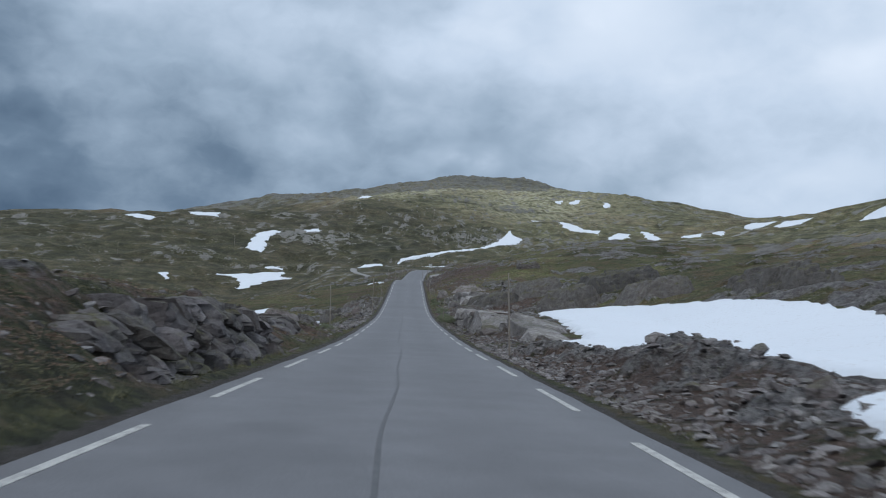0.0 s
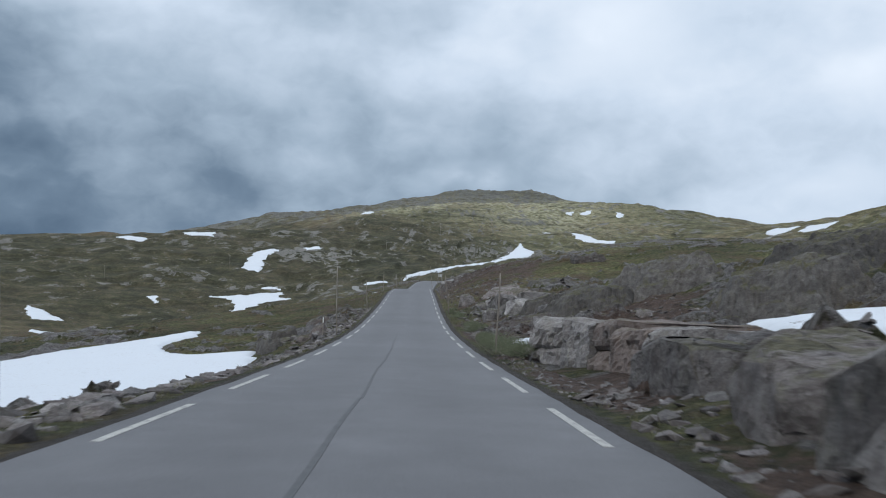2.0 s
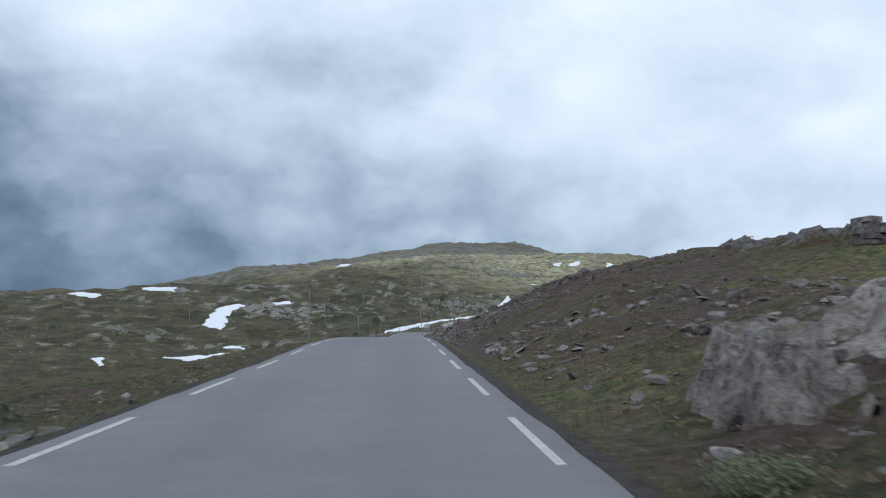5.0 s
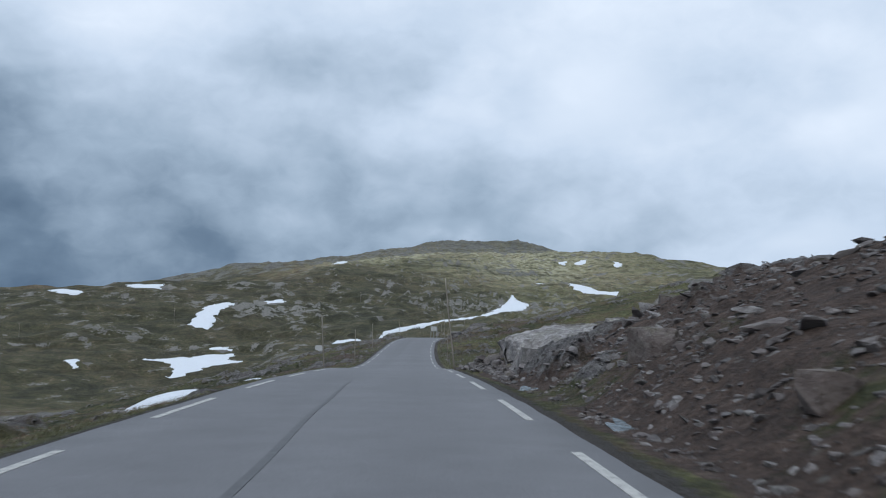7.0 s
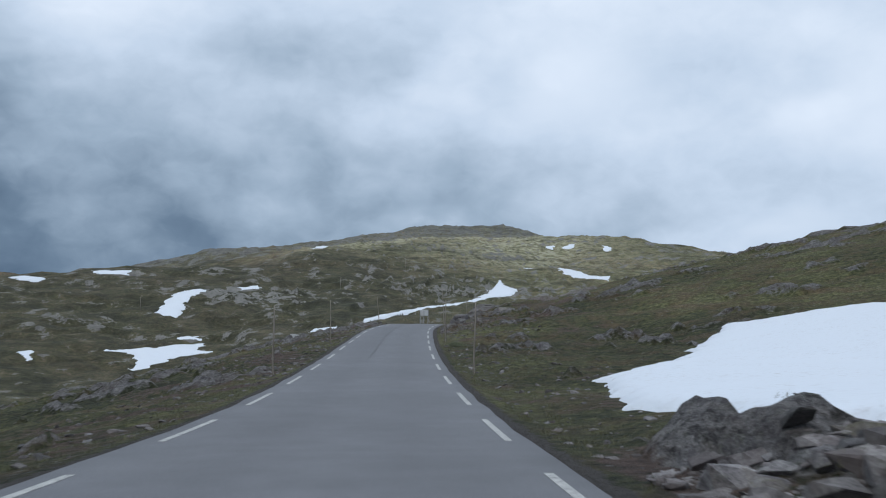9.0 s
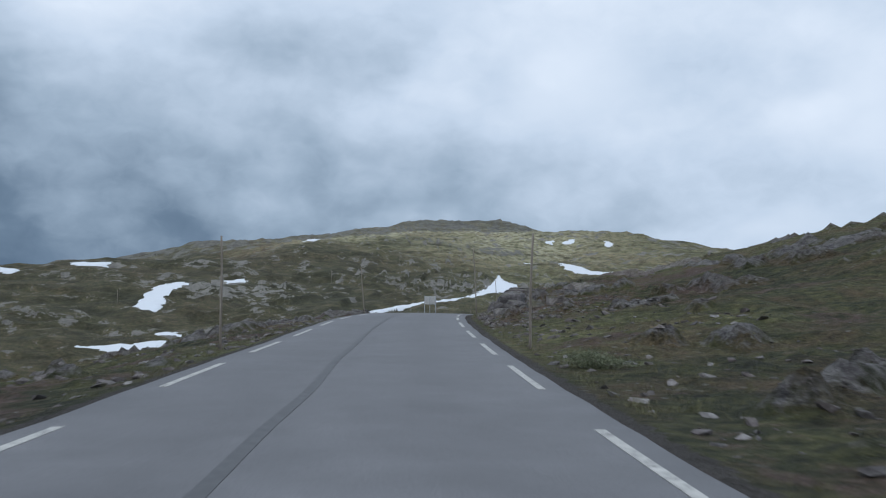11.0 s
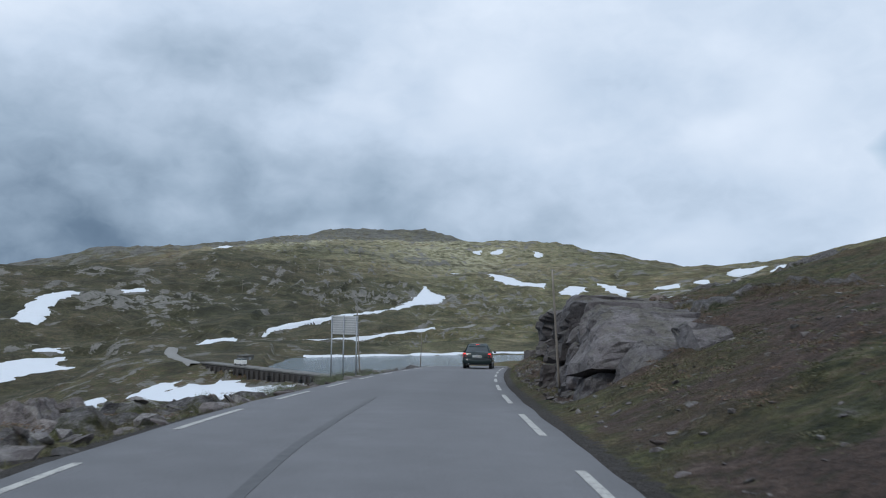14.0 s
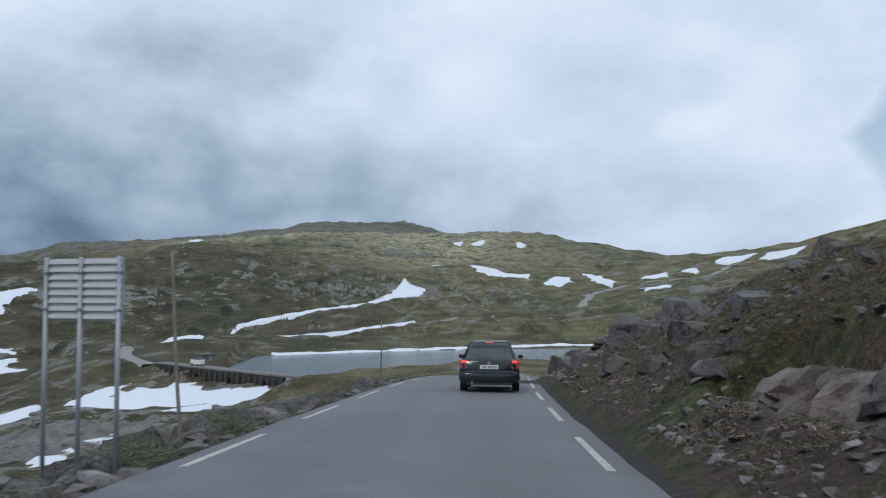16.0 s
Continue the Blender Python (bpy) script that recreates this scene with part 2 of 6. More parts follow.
    rock = n.mix(n.maths("MULTIPLY", n.attr("pale"), 0.8), rock, n.ramp(mid, (0.35, (0.06, 0.06, 0.058)), (0.62, (0.27, 0.266, 0.25))))
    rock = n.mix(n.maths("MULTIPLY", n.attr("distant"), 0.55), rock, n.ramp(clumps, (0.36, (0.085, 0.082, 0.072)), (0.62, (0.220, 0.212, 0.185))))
    c = n.mix(bare, c, rock)
    # Dark rock of rim and scarp, plus the summit's shadow put into the colour.
    c = n.mix(n.maths("MULTIPLY", n.attr("black"), 0.6), c, n.ramp(bands, (0.36, (0.040, 0.042, 0.036)), (0.62, (0.135, 0.132, 0.112))))
    speck = n.maths("MULTIPLY", n.span(n.cells(at, 2.3, "F1"), 0.10, 0.16, 1.0, 0.0), n.span(mid, 0.45, 0.55))
    c = n.mix(n.maths("MULTIPLY", speck, n.span(n.attr("distant"), 0, 1, 0.6, 0.15)), c, (0.20, 0.20, 0.185))
    grit = n.ramp(n.noise(at, 26.0, 4.0, 0.75), (0.3, (0.020, 0.017, 0.015)), (0.5, (0.056, 0.050, 0.045)), (0.72, (0.13, 0.118, 0.108)))
    c = n.mix(n.span(n.maths("ADD", n.attr("gravel"), n.maths("MULTIPLY", n.maths("SUBTRACT", small, 0.5), 1.5)), 0.45, 0.62), c, grit)
    n.put(s.inputs["Base Color"], c)
    s.inputs["Roughness"].default_value = 0.92
    s.inputs["Specular IOR Level"].default_value = 0.25
    bumped(n, s, n.maths("ADD", n.maths("ADD", n.maths("MULTIPLY", small, 0.8), n.maths("MULTIPLY", fine, 0.5)), n.maths("MULTIPLY", relief, 0.6)), 1.0, 0.20)
    return m


def build_rock(name, pale, rust=0.5, moss_share=0.85, body=None, firm=0.0):
    """Bedrock. rust: how much some blocks turn brown; body, firm: a colour of its own and its share; moss on what faces up."""
    m, n, s = material(name)
    info = n.add("ShaderNodeObjectInfo")
    at = n.add("ShaderNodeNewGeometry").outputs["Position"]
    c, relief = stone_colour(n, at)
    c = n.mix(1.0, c, n.span(info.outputs["Random"], 0, 1, 0.70 * pale, 1.55 * pale), "MULTIPLY")
    c = n.mix(n.maths("MULTIPLY", n.maths("PINGPONG", n.maths("MULTIPLY", info.outputs["Random"], 7.0), 1.0), rust), c, (0.105, 0.076, 0.066))
    if body:
        drift = n.noise(at, 0.9, 6.0, 0.6, 0.8)
        c = n.mix(firm, c, n.mix(1.0, body, n.maths("MULTIPLY", n.span(drift, 0.34, 0.66, 0.55, 1.55), n.span(info.outputs["Random"], 0, 1, 0.75, 1.3)), "MULTIPLY"))
    up = n.add("ShaderNodeSeparateXYZ")
    n.put(up.inputs[0], n.add("ShaderNodeNewGeometry").outputs["Normal"])
    moss = n.maths("MULTIPLY", n.span(up.outputs[2], 0.50, 0.90), n.span(n.noise(at, 1.1, 8.0, 0.75), 0.45, 0.54))
    c = n.mix(n.maths("MULTIPLY", moss, moss_share), c, n.ramp(n.noise(at, 9.0, 5.0, 0.7), (0.35, (0.030, 0.028, 0.016)), (0.5, (0.066, 0.062, 0.032)), (0.66, (0.115, 0.104, 0.060))))
    n.put(s.inputs["Base Color"], c)
    s.inputs["Roughness"].default_value = 0.88
    s.inputs["Specular IOR Level"].default_value = 0.3
    bumped(n, s, relief, 0.8, 0.07)
    return m


def build_rubble():
    m, n, s = material("loose_stones")
    each = n.add("ShaderNodeNewGeometry").outputs["Random Per Island"]
    at = n.add("ShaderNodeNewGeometry").outputs["Position"]
    c, relief = stone_colour(n, at)
    c = n.mix(1.0, c, n.span(each, 0, 1, 0.40, 1.45), "MULTIPLY")
    c = n.mix(n.maths("MULTIPLY", n.maths("PINGPONG", n.maths("MULTIPLY", each, 9.0), 1.0), 0.55), c, (0.085, 0.064, 0.060))
    n.put(s.inputs["Base Color"], c)
    s.inputs["Roughness"].default_value = 0.9
    bumped(n, s, relief, 0.5, 0.03)
    return m


def build_asphalt():
    m, n, s = material("worn_asphalt")
    at = n.add("ShaderNodeNewGeometry").outputs["Position"]
    grit, patch, wide = n.noise(at, 75.0, 3.0, 0.8), n.noise(at, 1.3, 6.0, 0.6), n.noise(at, 0.16, 4.0)
    c = n.ramp(grit, (0.25, (0.070, 0.071, 0.076)), (0.5, (0.120, 0.121, 0.129)), (0.75, (0.186, 0.187, 0.195)))
    c = n.mix(1.0, c, n.span(patch, 0.3, 0.7, 0.80, 1.16), "MULTIPLY")
    c = n.mix(1.0, c, n.span(wide, 0.3, 0.7, 0.90, 1.08), "MULTIPLY")
    wheel = n.attr("wheel")
    c = n.mix(1.0, c, n.span(wheel, 0, 1, 1.0, 0.90), "MULTIPLY")
    n.put(s.inputs["Base Color"], c)
    n.put(s.inputs["Roughness"], n.span(patch, 0.2, 0.8, 0.68, 0.85))
    bumped(n, s, grit, 0.5, 0.006)
    return m


def build_line_paint():
    m, n, s = material("worn_white_paint")
    at = n.add("ShaderNodeNewGeometry").outputs["Position"]
    wear = n.maths("ADD", n.maths("MULTIPLY", n.noise(at, 9.0, 6.0, 0.7), 0.6), n.maths("MULTIPLY", n.noise(at, 60.0, 3.0, 0.8), 0.4))
    n.put(s.inputs["Base Color"], n.ramp(wear, (0.40, (0.17, 0.17, 0.168)), (0.50, (0.36, 0.355, 0.335)), (0.64, (0.50, 0.492, 0.465))))
    s.inputs["Roughness"].default_value = 0.75
    bumped(n, s, wear, 0.3, 0.004)
    return m


def build_snow():
    m, n, s = material("old_snow")
    at = n.add("ShaderNodeNewGeometry").outputs["Position"]
    dirt, wide, cup = n.noise(at, 5.0, 7.0, 0.7), n.noise(at, 0.35, 4.0), n.noise(at, 1.6, 3.0)
    c = n.mix(n.maths("MULTIPLY", n.span(dirt, 0.54, 0.72), n.span(wide, 0.4, 0.65, 0.15, 0.8)), (0.60, 0.635, 0.68), (0.33, 0.30, 0.28))
    n.put(s.inputs["Base Color"], c)
    s.inputs["Roughness"].default_value = 0.6
    bumped(n, s, n.maths("ADD", cup, n.maths("MULTIPLY", dirt, 0.3)), 0.35, 0.12)
    return m


def build_water():
    m, n, s = material("lake_water")
    at = n.add("ShaderNodeNewGeometry").outputs["Position"]
    s.inputs["Base Color"].default_value = (0.040, 0.068, 0.085, 1)
    s.inputs["Roughness"].default_value = 0.16
    s.inputs["IOR"].default_value = 1.33
    bumped(n, s, n.maths("ADD", n.noise(at, 0.9, 5.0, 0.65), n.maths("MULTIPLY", n.noise(at, 0.12, 3.0), 1.5)), 0.5, 0.35)
    return m


def build_concrete():
    m, n, s = material("weathered_concrete")
    at = n.add("ShaderNodeNewGeometry").outputs["Position"]
    a, b = n.noise(at, 0.35, 6.0, 0.6), n.noise(at, 6.0, 5.0, 0.7)
    c = n.ramp(n.maths("ADD", n.maths("MULTIPLY", a, 0.6), n.maths("MULTIPLY", b, 0.4)), (0.3, (0.07, 0.068, 0.066)), (0.5, (0.14, 0.137, 0.13)), (0.7, (0.21, 0.205, 0.195)))
    n.put(s.inputs["Base Color"], c)
    s.inputs["Roughness"].default_value = 0.88
    bumped(n, s, b, 0.3, 0.03)
    return m


def build_wood():
    m, n, s = material("grey_weathered_wood")
    at = n.add("ShaderNodeTexCoord").outputs["Object"]
    long = n.add("ShaderNodeMapping")
    n.put(long.inputs[0], at)
    long.inputs["Scale"].default_value = (22, 22, 1.1)
    a = n.noise(long.outputs[0], 1.0, 6.0, 0.7)
    c = n.ramp(a, (0.3, (0.10, 0.085, 0.07)), (0.5, (0.20, 0.175, 0.15)), (0.7, (0.32, 0.29, 0.25)))
    n.put(s.inputs["Base Color"], c)
    s.inputs["Roughness"].default_value = 0.85
    bumped(n, s, a, 0.4, 0.01)
    return m


def build_leaf(name, dark, light):
    m, n, s = material(name)
    each = n.add("ShaderNodeNewGeometry").outputs["Random Per Island"]
    at = n.add("ShaderNodeNewGeometry").outputs["Position"]
    f = n.maths("ADD", n.maths("MULTIPLY", each, 0.7), n.maths("MULTIPLY", n.noise(at, 2.0, 3.0), 0.3))
    n.put(s.inputs["Base Color"], n.ramp(f, (0.1, dark), (0.9, light)))
    s.inputs["Roughness"].default_value = 0.7
    return m


GROUND, ROCK, PALE_ROCK, RUBBLE, ASPHALT, PAINT, SNOW, WATER, CONCRETE, WOOD = build_ground(), build_rock("bare_rock", 1.0), build_rock("pale_lichened_rock", 1.6), build_rubble(), build_asphalt(), build_line_paint(), build_snow(), build_water(), build_concrete(), build_wood()
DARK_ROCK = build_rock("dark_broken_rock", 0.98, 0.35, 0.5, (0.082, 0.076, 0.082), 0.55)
MOSSY = build_rock("mossy_broken_rock", 0.85, 0.20, 1.0, (0.060, 0.055, 0.046), 0.45)
POLISHED = build_rock("ice_polished_gneiss", 1.45, 0.15, 0.45, (0.165, 0.160, 0.157), 0.28)
RUSTY = build_rock("rusty_gneiss", 1.5, 0.55, 0.5, (0.180, 0.135, 0.115), 0.4)
LEAF = build_leaf("willow_leaves", (0.070, 0.084, 0.046), (0.165, 0.185, 0.108))
BLADE = build_leaf("verge_grass", (0.040, 0.046, 0.018), (0.170, 0.160, 0.080))
HEATHER = build_leaf("heather_leaves", (0.060, 0.040, 0.028), (0.215, 0.140, 0.092))
CROWBERRY = build_leaf("crowberry_leaves", (0.040, 0.042, 0.020), (0.160, 0.150, 0.075))
DAM_FACE = plain("stained_concrete", (0.060, 0.055, 0.052), 0.9, 0, 0.35, 0.5)
TAR = plain("tar_seal", (0.056, 0.057, 0.06), 0.6, 0, 0.2, 8)
TRACK = plain("track_gravel", (0.21, 0.205, 0.195), 0.9, 0, 0.3, 2)
CAR_PAINT = plain("dark_green_car_paint", (0.012, 0.022, 0.022), 0.14, 0.0, 0.1, 2)
BLACK = plain("black_plastic", (0.018, 0.018, 0.02), 0.5, 0, 0.2, 10)
RUBBER = plain("tyre_rubber", (0.02, 0.02, 0.021), 0.85, 0, 0.2, 20)
STEEL = plain("galvanised_steel", (0.30, 0.32, 0.34), 0.5, 0.5, 0.2, 5)
ALU = plain("aluminium_sheet", (0.50, 0.51, 0.52), 0.55, 0.3, 0.15, 4)
WHITE_RIB = plain("pale_aluminium_rib", (0.62, 0.63, 0.63), 0.55, 0.2, 0.15, 4)
PLATE = plain("number_plate_white", (0.62, 0.63, 0.62), 0.4, 0, 0.05, 4)
GREY_BAR = plain("plate_grey", (0.14, 0.14, 0.15), 0.5, 0, 0.05, 4)
WHITE = plain("white_paint", (0.72, 0.72, 0.70), 0.35, 0, 0.05, 2)
CHROME = plain("dull_chrome", (0.6, 0.61, 0.62), 0.2, 1.0, 0.05, 4)


def build_lamp(name, colour, glow):
    m, n, s = material(name)
    s.inputs["Base Color"].default_value = (*colour, 1)
    s.inputs["Roughness"].default_value = 0.25
    s.inputs["Emission Color"].default_value = (*colour, 1)
    s.inputs["Emission Strength"].default_value = glow
    return m


RED_GLASS, RED_LIT = build_lamp("tail_lamp_red", (0.30, 0.03, 0.035), 0.04), build_lamp("brake_lamp_lit", (0.85, 0.06, 0.05), 1.0)


def build_car_glass():
    m, n, s = material("dark_car_glass")
    # Base colour lightened to stand in for part of the reflected sky.
    s.inputs["Base Color"].default_value = (0.09, 0.11, 0.118, 1)
    s.inputs["Roughness"].default_value = 0.04
    s.inputs["IOR"].default_value = 2.0
    at = n.add("ShaderNodeTexCoord").outputs["Object"]
    n.put(s.inputs["Roughness"], n.span(n.noise(at, 5.0, 4.0), 0.3, 0.8, 0.03, 0.14))
    return m


GLASS = build_car_glass()


# ---- the lie of the land: road line, side slopes and far hills ----
ROAD_Y = np.arange(-20, 401, 20.0)
ROAD_X = np.array([0.55, -0.11, -0.76, -1.46, -2.2, -2.96, -3.72, -4.41, -5.05, -5.71, -6.26, -6.66, -6.9, -7.14, -7.11, -6.61, -4.91, -2.1, 1.55, 5.81, 10.6, 16.5])
ROAD_Z = np.array([0.83, -1.11, -3.02, -4.86, -6.45, -7.9, -8.97, -9.52, -9.74, -9.9, -10.43, -11.38, -12.62, -13.23, -13.35, -13.34, -13.68, -14.63, -15.67, -16.8, -18.4, -20.6])
LANE = 4.61          # between the two edge lines
EDGE = 2.60          # from the middle to the edge of the asphalt


def along(knots, y):
    """A smooth curve through knots at ROAD_Y, straight on beyond its ends."""
    y = np.asarray(y, float)
    c = np.clip(y, ROAD_Y[0], ROAD_Y[-1])
    m = np.gradient(knots, 20.0)
    f = (c - ROAD_Y[0]) / 20.0
    i = np.clip(np.floor(f).astype(int), 0, len(knots) - 2)
    t = f - i
    v = (2 * t**3 - 3 * t**2 + 1) * knots[i] + (t**3 - 2 * t * t + t) * 20 * m[i] + (-2 * t**3 + 3 * t * t) * knots[i + 1] + (t**3 - t * t) * 20 * m[i + 1]
    return v + np.where(y < c, (y - c) * m[0], 0)


def road_x(y):
    return along(ROAD_X, y)


def road_z(y):
    return along(ROAD_Z, y)


def hashed(ix, iy, k):
    h = (ix.astype(np.int64) * 374761393 + iy.astype(np.int64) * 668265263 + k * 974634777) & 0x7FFFFFFF
    h = ((h ^ (h >> 13)) * 1274126177) & 0x7FFFFFFF
    return ((h ^ (h >> 16)) & 0xFFFFF) / 0xFFFFF


def grain(x, y, size, k=0):
    """Smooth noise of -1..1 with lumps of about that size in metres."""
    x, y = np.asarray(x, float) / size, np.asarray(y, float) / size
    ix, iy = np.floor(x), np.floor(y)
    fx, fy = x - ix, y - iy
    out = 0
    for ox in (0, 1):
        for oy in (0, 1):
            a = hashed(ix + ox, iy + oy, k) * 6.2832
            d = np.cos(a) * (fx - ox) + np.sin(a) * (fy - oy)
            wx = fx * fx * fx * (fx * (fx * 6 - 15) + 10)
            wy = fy * fy * fy * (fy * (fy * 6 - 15) + 10)
            out = out + d * (wx if ox else 1 - wx) * (wy if oy else 1 - wy)
    return out * 1.5


def step(a, b, v):
    t = np.clip((np.asarray(v, float) - a) / (b - a), 0, 1)
    return t * t * (3 - 2 * t)


# Height over the road at stations along it (rows) and steps away from its middle (columns).
STATION = np.array([-40, 15, 40, 62, 80, 100, 120, 140, 165, 185, 198, 205, 225, 250, 280, 305, 320, 340, 360, 385.0])
AWAY = np.array([0, 2.9, 3.6, 5.5, 9, 15, 25, 45, 90.0])
RIGHT_BANK = [
    (0.0, 0.1, 0.2, 0.3), (0.0, 0.5, 0.4, 0.2), (-0.1, 0.2, 0.3, 0.1), (0.0, 0.4, 1.0, 0.9), (0.0, 0.3, 0.5, 1.6), (-0.1, 0.2, 1.4, 2.9), (-0.1, 0.2, 0.9, 2.2),
    (0.1, 0.9, 1.7, 2.2), (-0.06, 1.2, 2.9, 4.4), (-0.06, 1.1, 2.5, 3.4), (0.1, 0.85, 1.6, 2.3), (0.0, 0.35, 0.7, 1.2), (-0.2, 0.0, 0.2, 0.4), (-0.1, 0.0, 0.1, 0.2), (0.1, 0.5, 1.0, 2.4),
    (0.1, 0.9, 2.2, 2.9), (0.2, 1.5, 2.5, 3.5), (0.4, 1.7, 3.4, 4.6), (0.2, 1.2, 2.8, 4.2), (0.2, 1.0, 2.6, 3.5)]
RIGHT_HILL = [
    (1, 4, 10), (1, 6, 14), (2, 7, 15), (4, 8, 15), (4.2, 8, 14), (5, 8.5, 13), (3.3, 4.8, 9), (3.3, 4.9, 9), (5.6, 6.8, 9), (4.3, 5.6, 7), (3.8, 5.5, 6.7), (3.0, 5.0, 3.5), (2, 4.6, 3.2),
    (2, 5.8, 5.0), (4.5, 9, 13), (5.5, 10, 16), (6.2, 10.6, 16), (7.4, 11.5, 17), (7.5, 11, 15), (6, 9, 12)]
LEFT_BANK = [
    (0.0, 0.2, 0.6, 0.8), (0.2, 1.35, 1.75, 1.4), (0.1, 0.75, 1.15, 0.8), (-0.1, -0.5, -1.5, -2.5), (-0.3, -1.2, -2.8, -3.0), (-0.3, -1.3, -2.9, -3.1), (-0.3, -0.8, -2.3, -2.7),
    (-0.2, -0.5, -1.3, -2.4), (-0.2, -0.6, -1.2, -2), (-0.3, -0.8, -1.5, -2.3), (-0.2, -0.7, -1.4, -2.5), (-0.2, -0.6, -1.3, -2.6), (-0.2, -0.5, -1.3, -2.8), (-0.2, -0.5, -1.3, -2.8), (-0.2, -0.5, -1.2, -2.6),
    (-0.2, -0.4, -1.0, -2.5), (-0.3, -0.8, -2, -4), (-0.3, -0.9, -2.3, -4.5), (-0.3, -0.7, -2, -4.5), (-0.5, -1.2, -3, -6)]
LEFT_SLOPE = [
    (0.5, -2, -8), (0.8, -2, -9), (0, -3, -10), (-3, -5, -12), (-3, -5.5, -13), (-3.2, -6, -14), (-3.4, -6, -14), (-3.2, -6, -14), (-3.5, -6.5, -15), (-4, -7, -15), (-4.6, -8.2, -16.2), (-5, -9, -17), (-5, -9, -17),
    (-5, -9, -17), (-5, -10, -18), (-5, -10, -18), (-8, -13, -20), (-9, -15, -22), (-10, -17, -22), (-11, -18, -22)]
# Spot heights of the far land: the valley and the hill on its left, then the lake's far side, the summit and the right ridge.
VALLEY = [
    (-138, 690, -54), (-134, 640, -57), (-128, 590, -54), (-160, 640, -58),
    (-172, 729, -43.0), (-246, 640, -52.0), (-150, 754, -41.5), (-126, 757, -41.0), (-81, 716, -41.0), (-75, 691, -35.0), (-44, 602, -32.8), (-64, 600, -33.5), (-74, 628, -34.5), (-55, 548, -38.5), (-35, 480, -37.0), (-9, 535, -37.8), (-3, 541, -32.0), (3, 550, -32.6), (-26, 552, -38.0), (-28, 512, -38.0), (-12, 505, -36.0), (-9, 474, -31.5),
    (8, 474, -27.0), (8, 528, -31.5), (-155, 888, -10.7), (-122, 924, -7.9), (-314, 955, -0.9), (-430, 1000, -0.5), (-420, 1200, -30.2), (-330, 1090, 0.4), (-228, 1000, 9.0), (-203, 1200, 31.9), (-153, 1400, 46.5), (-80, 1600, 70.6), (-14, 1740, 84.2), (-330, 1500, -0.4),
    (-620, 1300, -33.7), (-560, 2000, -59.6), (-120, 100, -24.0), (-120, 250, -28.0), (-260, 350, -42.0), (-300, 0, -12.0), (-110, -60, -8.0), (-600, 500, -40.0)]
RIDGE = [
    (71, 1029, -1.4), (-40, 790, -29.0), (30, 720, -31.0), (134, 1110, 12.5), (115, 1180, 11.4), (170, 930, -15.1), (215, 1040, -2.0), (323, 867, 13.0), (432, 980, 25.0), (459, 1256, 30.8), (220, 1292, 38.9), (187, 1322, 44.9), (271, 1388, 59.1), (194, 2133, 101.3),
    (40, 1850, 88.8), (371, 1500, 53.3), (470, 1520, 39.5), (470, 1010, 48.4), (60, 2600, 61.0), (600, 2200, -0.8), (800, 1100, 60.0), (120, 60, 6.0), (120, 310, 0.0), (250, 520, 0.0), (300, 0, 15.0), (60, 460, -31.0), (130, 560, -28.0)]
# The brows and saddles between the plateau, its rim and the summit.
BROWS = [
    (-330, 1300, 7.6), (-230, 1180, 21.7), (-140, 1250, 35.7), (-60, 1420, 54.9), (-250, 1400, 24.2), (-150, 1600, 53.8), (-330, 1180, 5.3), (60, 1650, 79.6), (140, 1700, 84.8), (235, 1750, 76.0), (300, 1700, 64.5), (130, 1500, 60.4), (220, 1480, 62.8), (300, 1250, 31.8),
    (370, 1350, 28.1), (-200, 1080, 6.8), (-110, 1080, 23.5), (0, 1250, 41.5), (60, 1380, 56.1), (-420, 1080, -1.6), (310, 1450, 52.9), (430, 1150, 33.9)]


def plate(spots, x, y):
    """A thin plate bent through the spots."""
    p = np.array(spots, float)
    s = 300.0
    kernel = lambda r2: np.where(r2 > 0, r2 * np.log(r2 + 1e-12), 0)
    a = np.zeros((len(p) + 3, len(p) + 3))
    a[: len(p), : len(p)] = kernel((((p[:, None, :2] - p[None, :, :2]) / s) ** 2).sum(-1)) + np.eye(len(p)) * 1e-4
    a[: len(p), len(p) :] = np.c_[np.ones(len(p)), p[:, :2] / s]
    a[len(p) :, : len(p)] = a[: len(p), len(p) :].T
    w = np.linalg.solve(a, np.r_[p[:, 2], 0, 0, 0])
    x, y = np.asarray(x, float), np.asarray(y, float)
    z = w[-3] + w[-2] * x / s + w[-1] * y / s
    for (px, py, _), k in zip(p, w):
        z = z + k * kernel(((x - px) / s) ** 2 + ((y - py) / s) ** 2)
    return z


def bank(table_a, table_b, y, d):
    """The height over the road at y, d metres from its middle."""
    t = np.c_[np.full(len(STATION), -0.02), np.full(len(STATION), -0.07), np.array(table_a, float), np.array(table_b, float)]
    y = np.clip(y, STATION[0], STATION[-1])
    i = np.clip(np.searchsorted(STATION, y, side="right") - 1, 0, len(STATION) - 2)
    f = (y - STATION[i]) / (STATION[i + 1] - STATION[i])
    f = f * f * (3 - 2 * f)
    d = np.clip(d, 0, AWAY[-1])
    j = np.clip(np.searchsorted(AWAY, d, side="right") - 1, 0, len(AWAY) - 2)
    g = (d - AWAY[j]) / (AWAY[j + 1] - AWAY[j])
    return (t[i, j] * (1 - f) + t[i + 1, j] * f) * (1 - g) + (t[i, j + 1] * (1 - f) + t[i + 1, j + 1] * f) * g


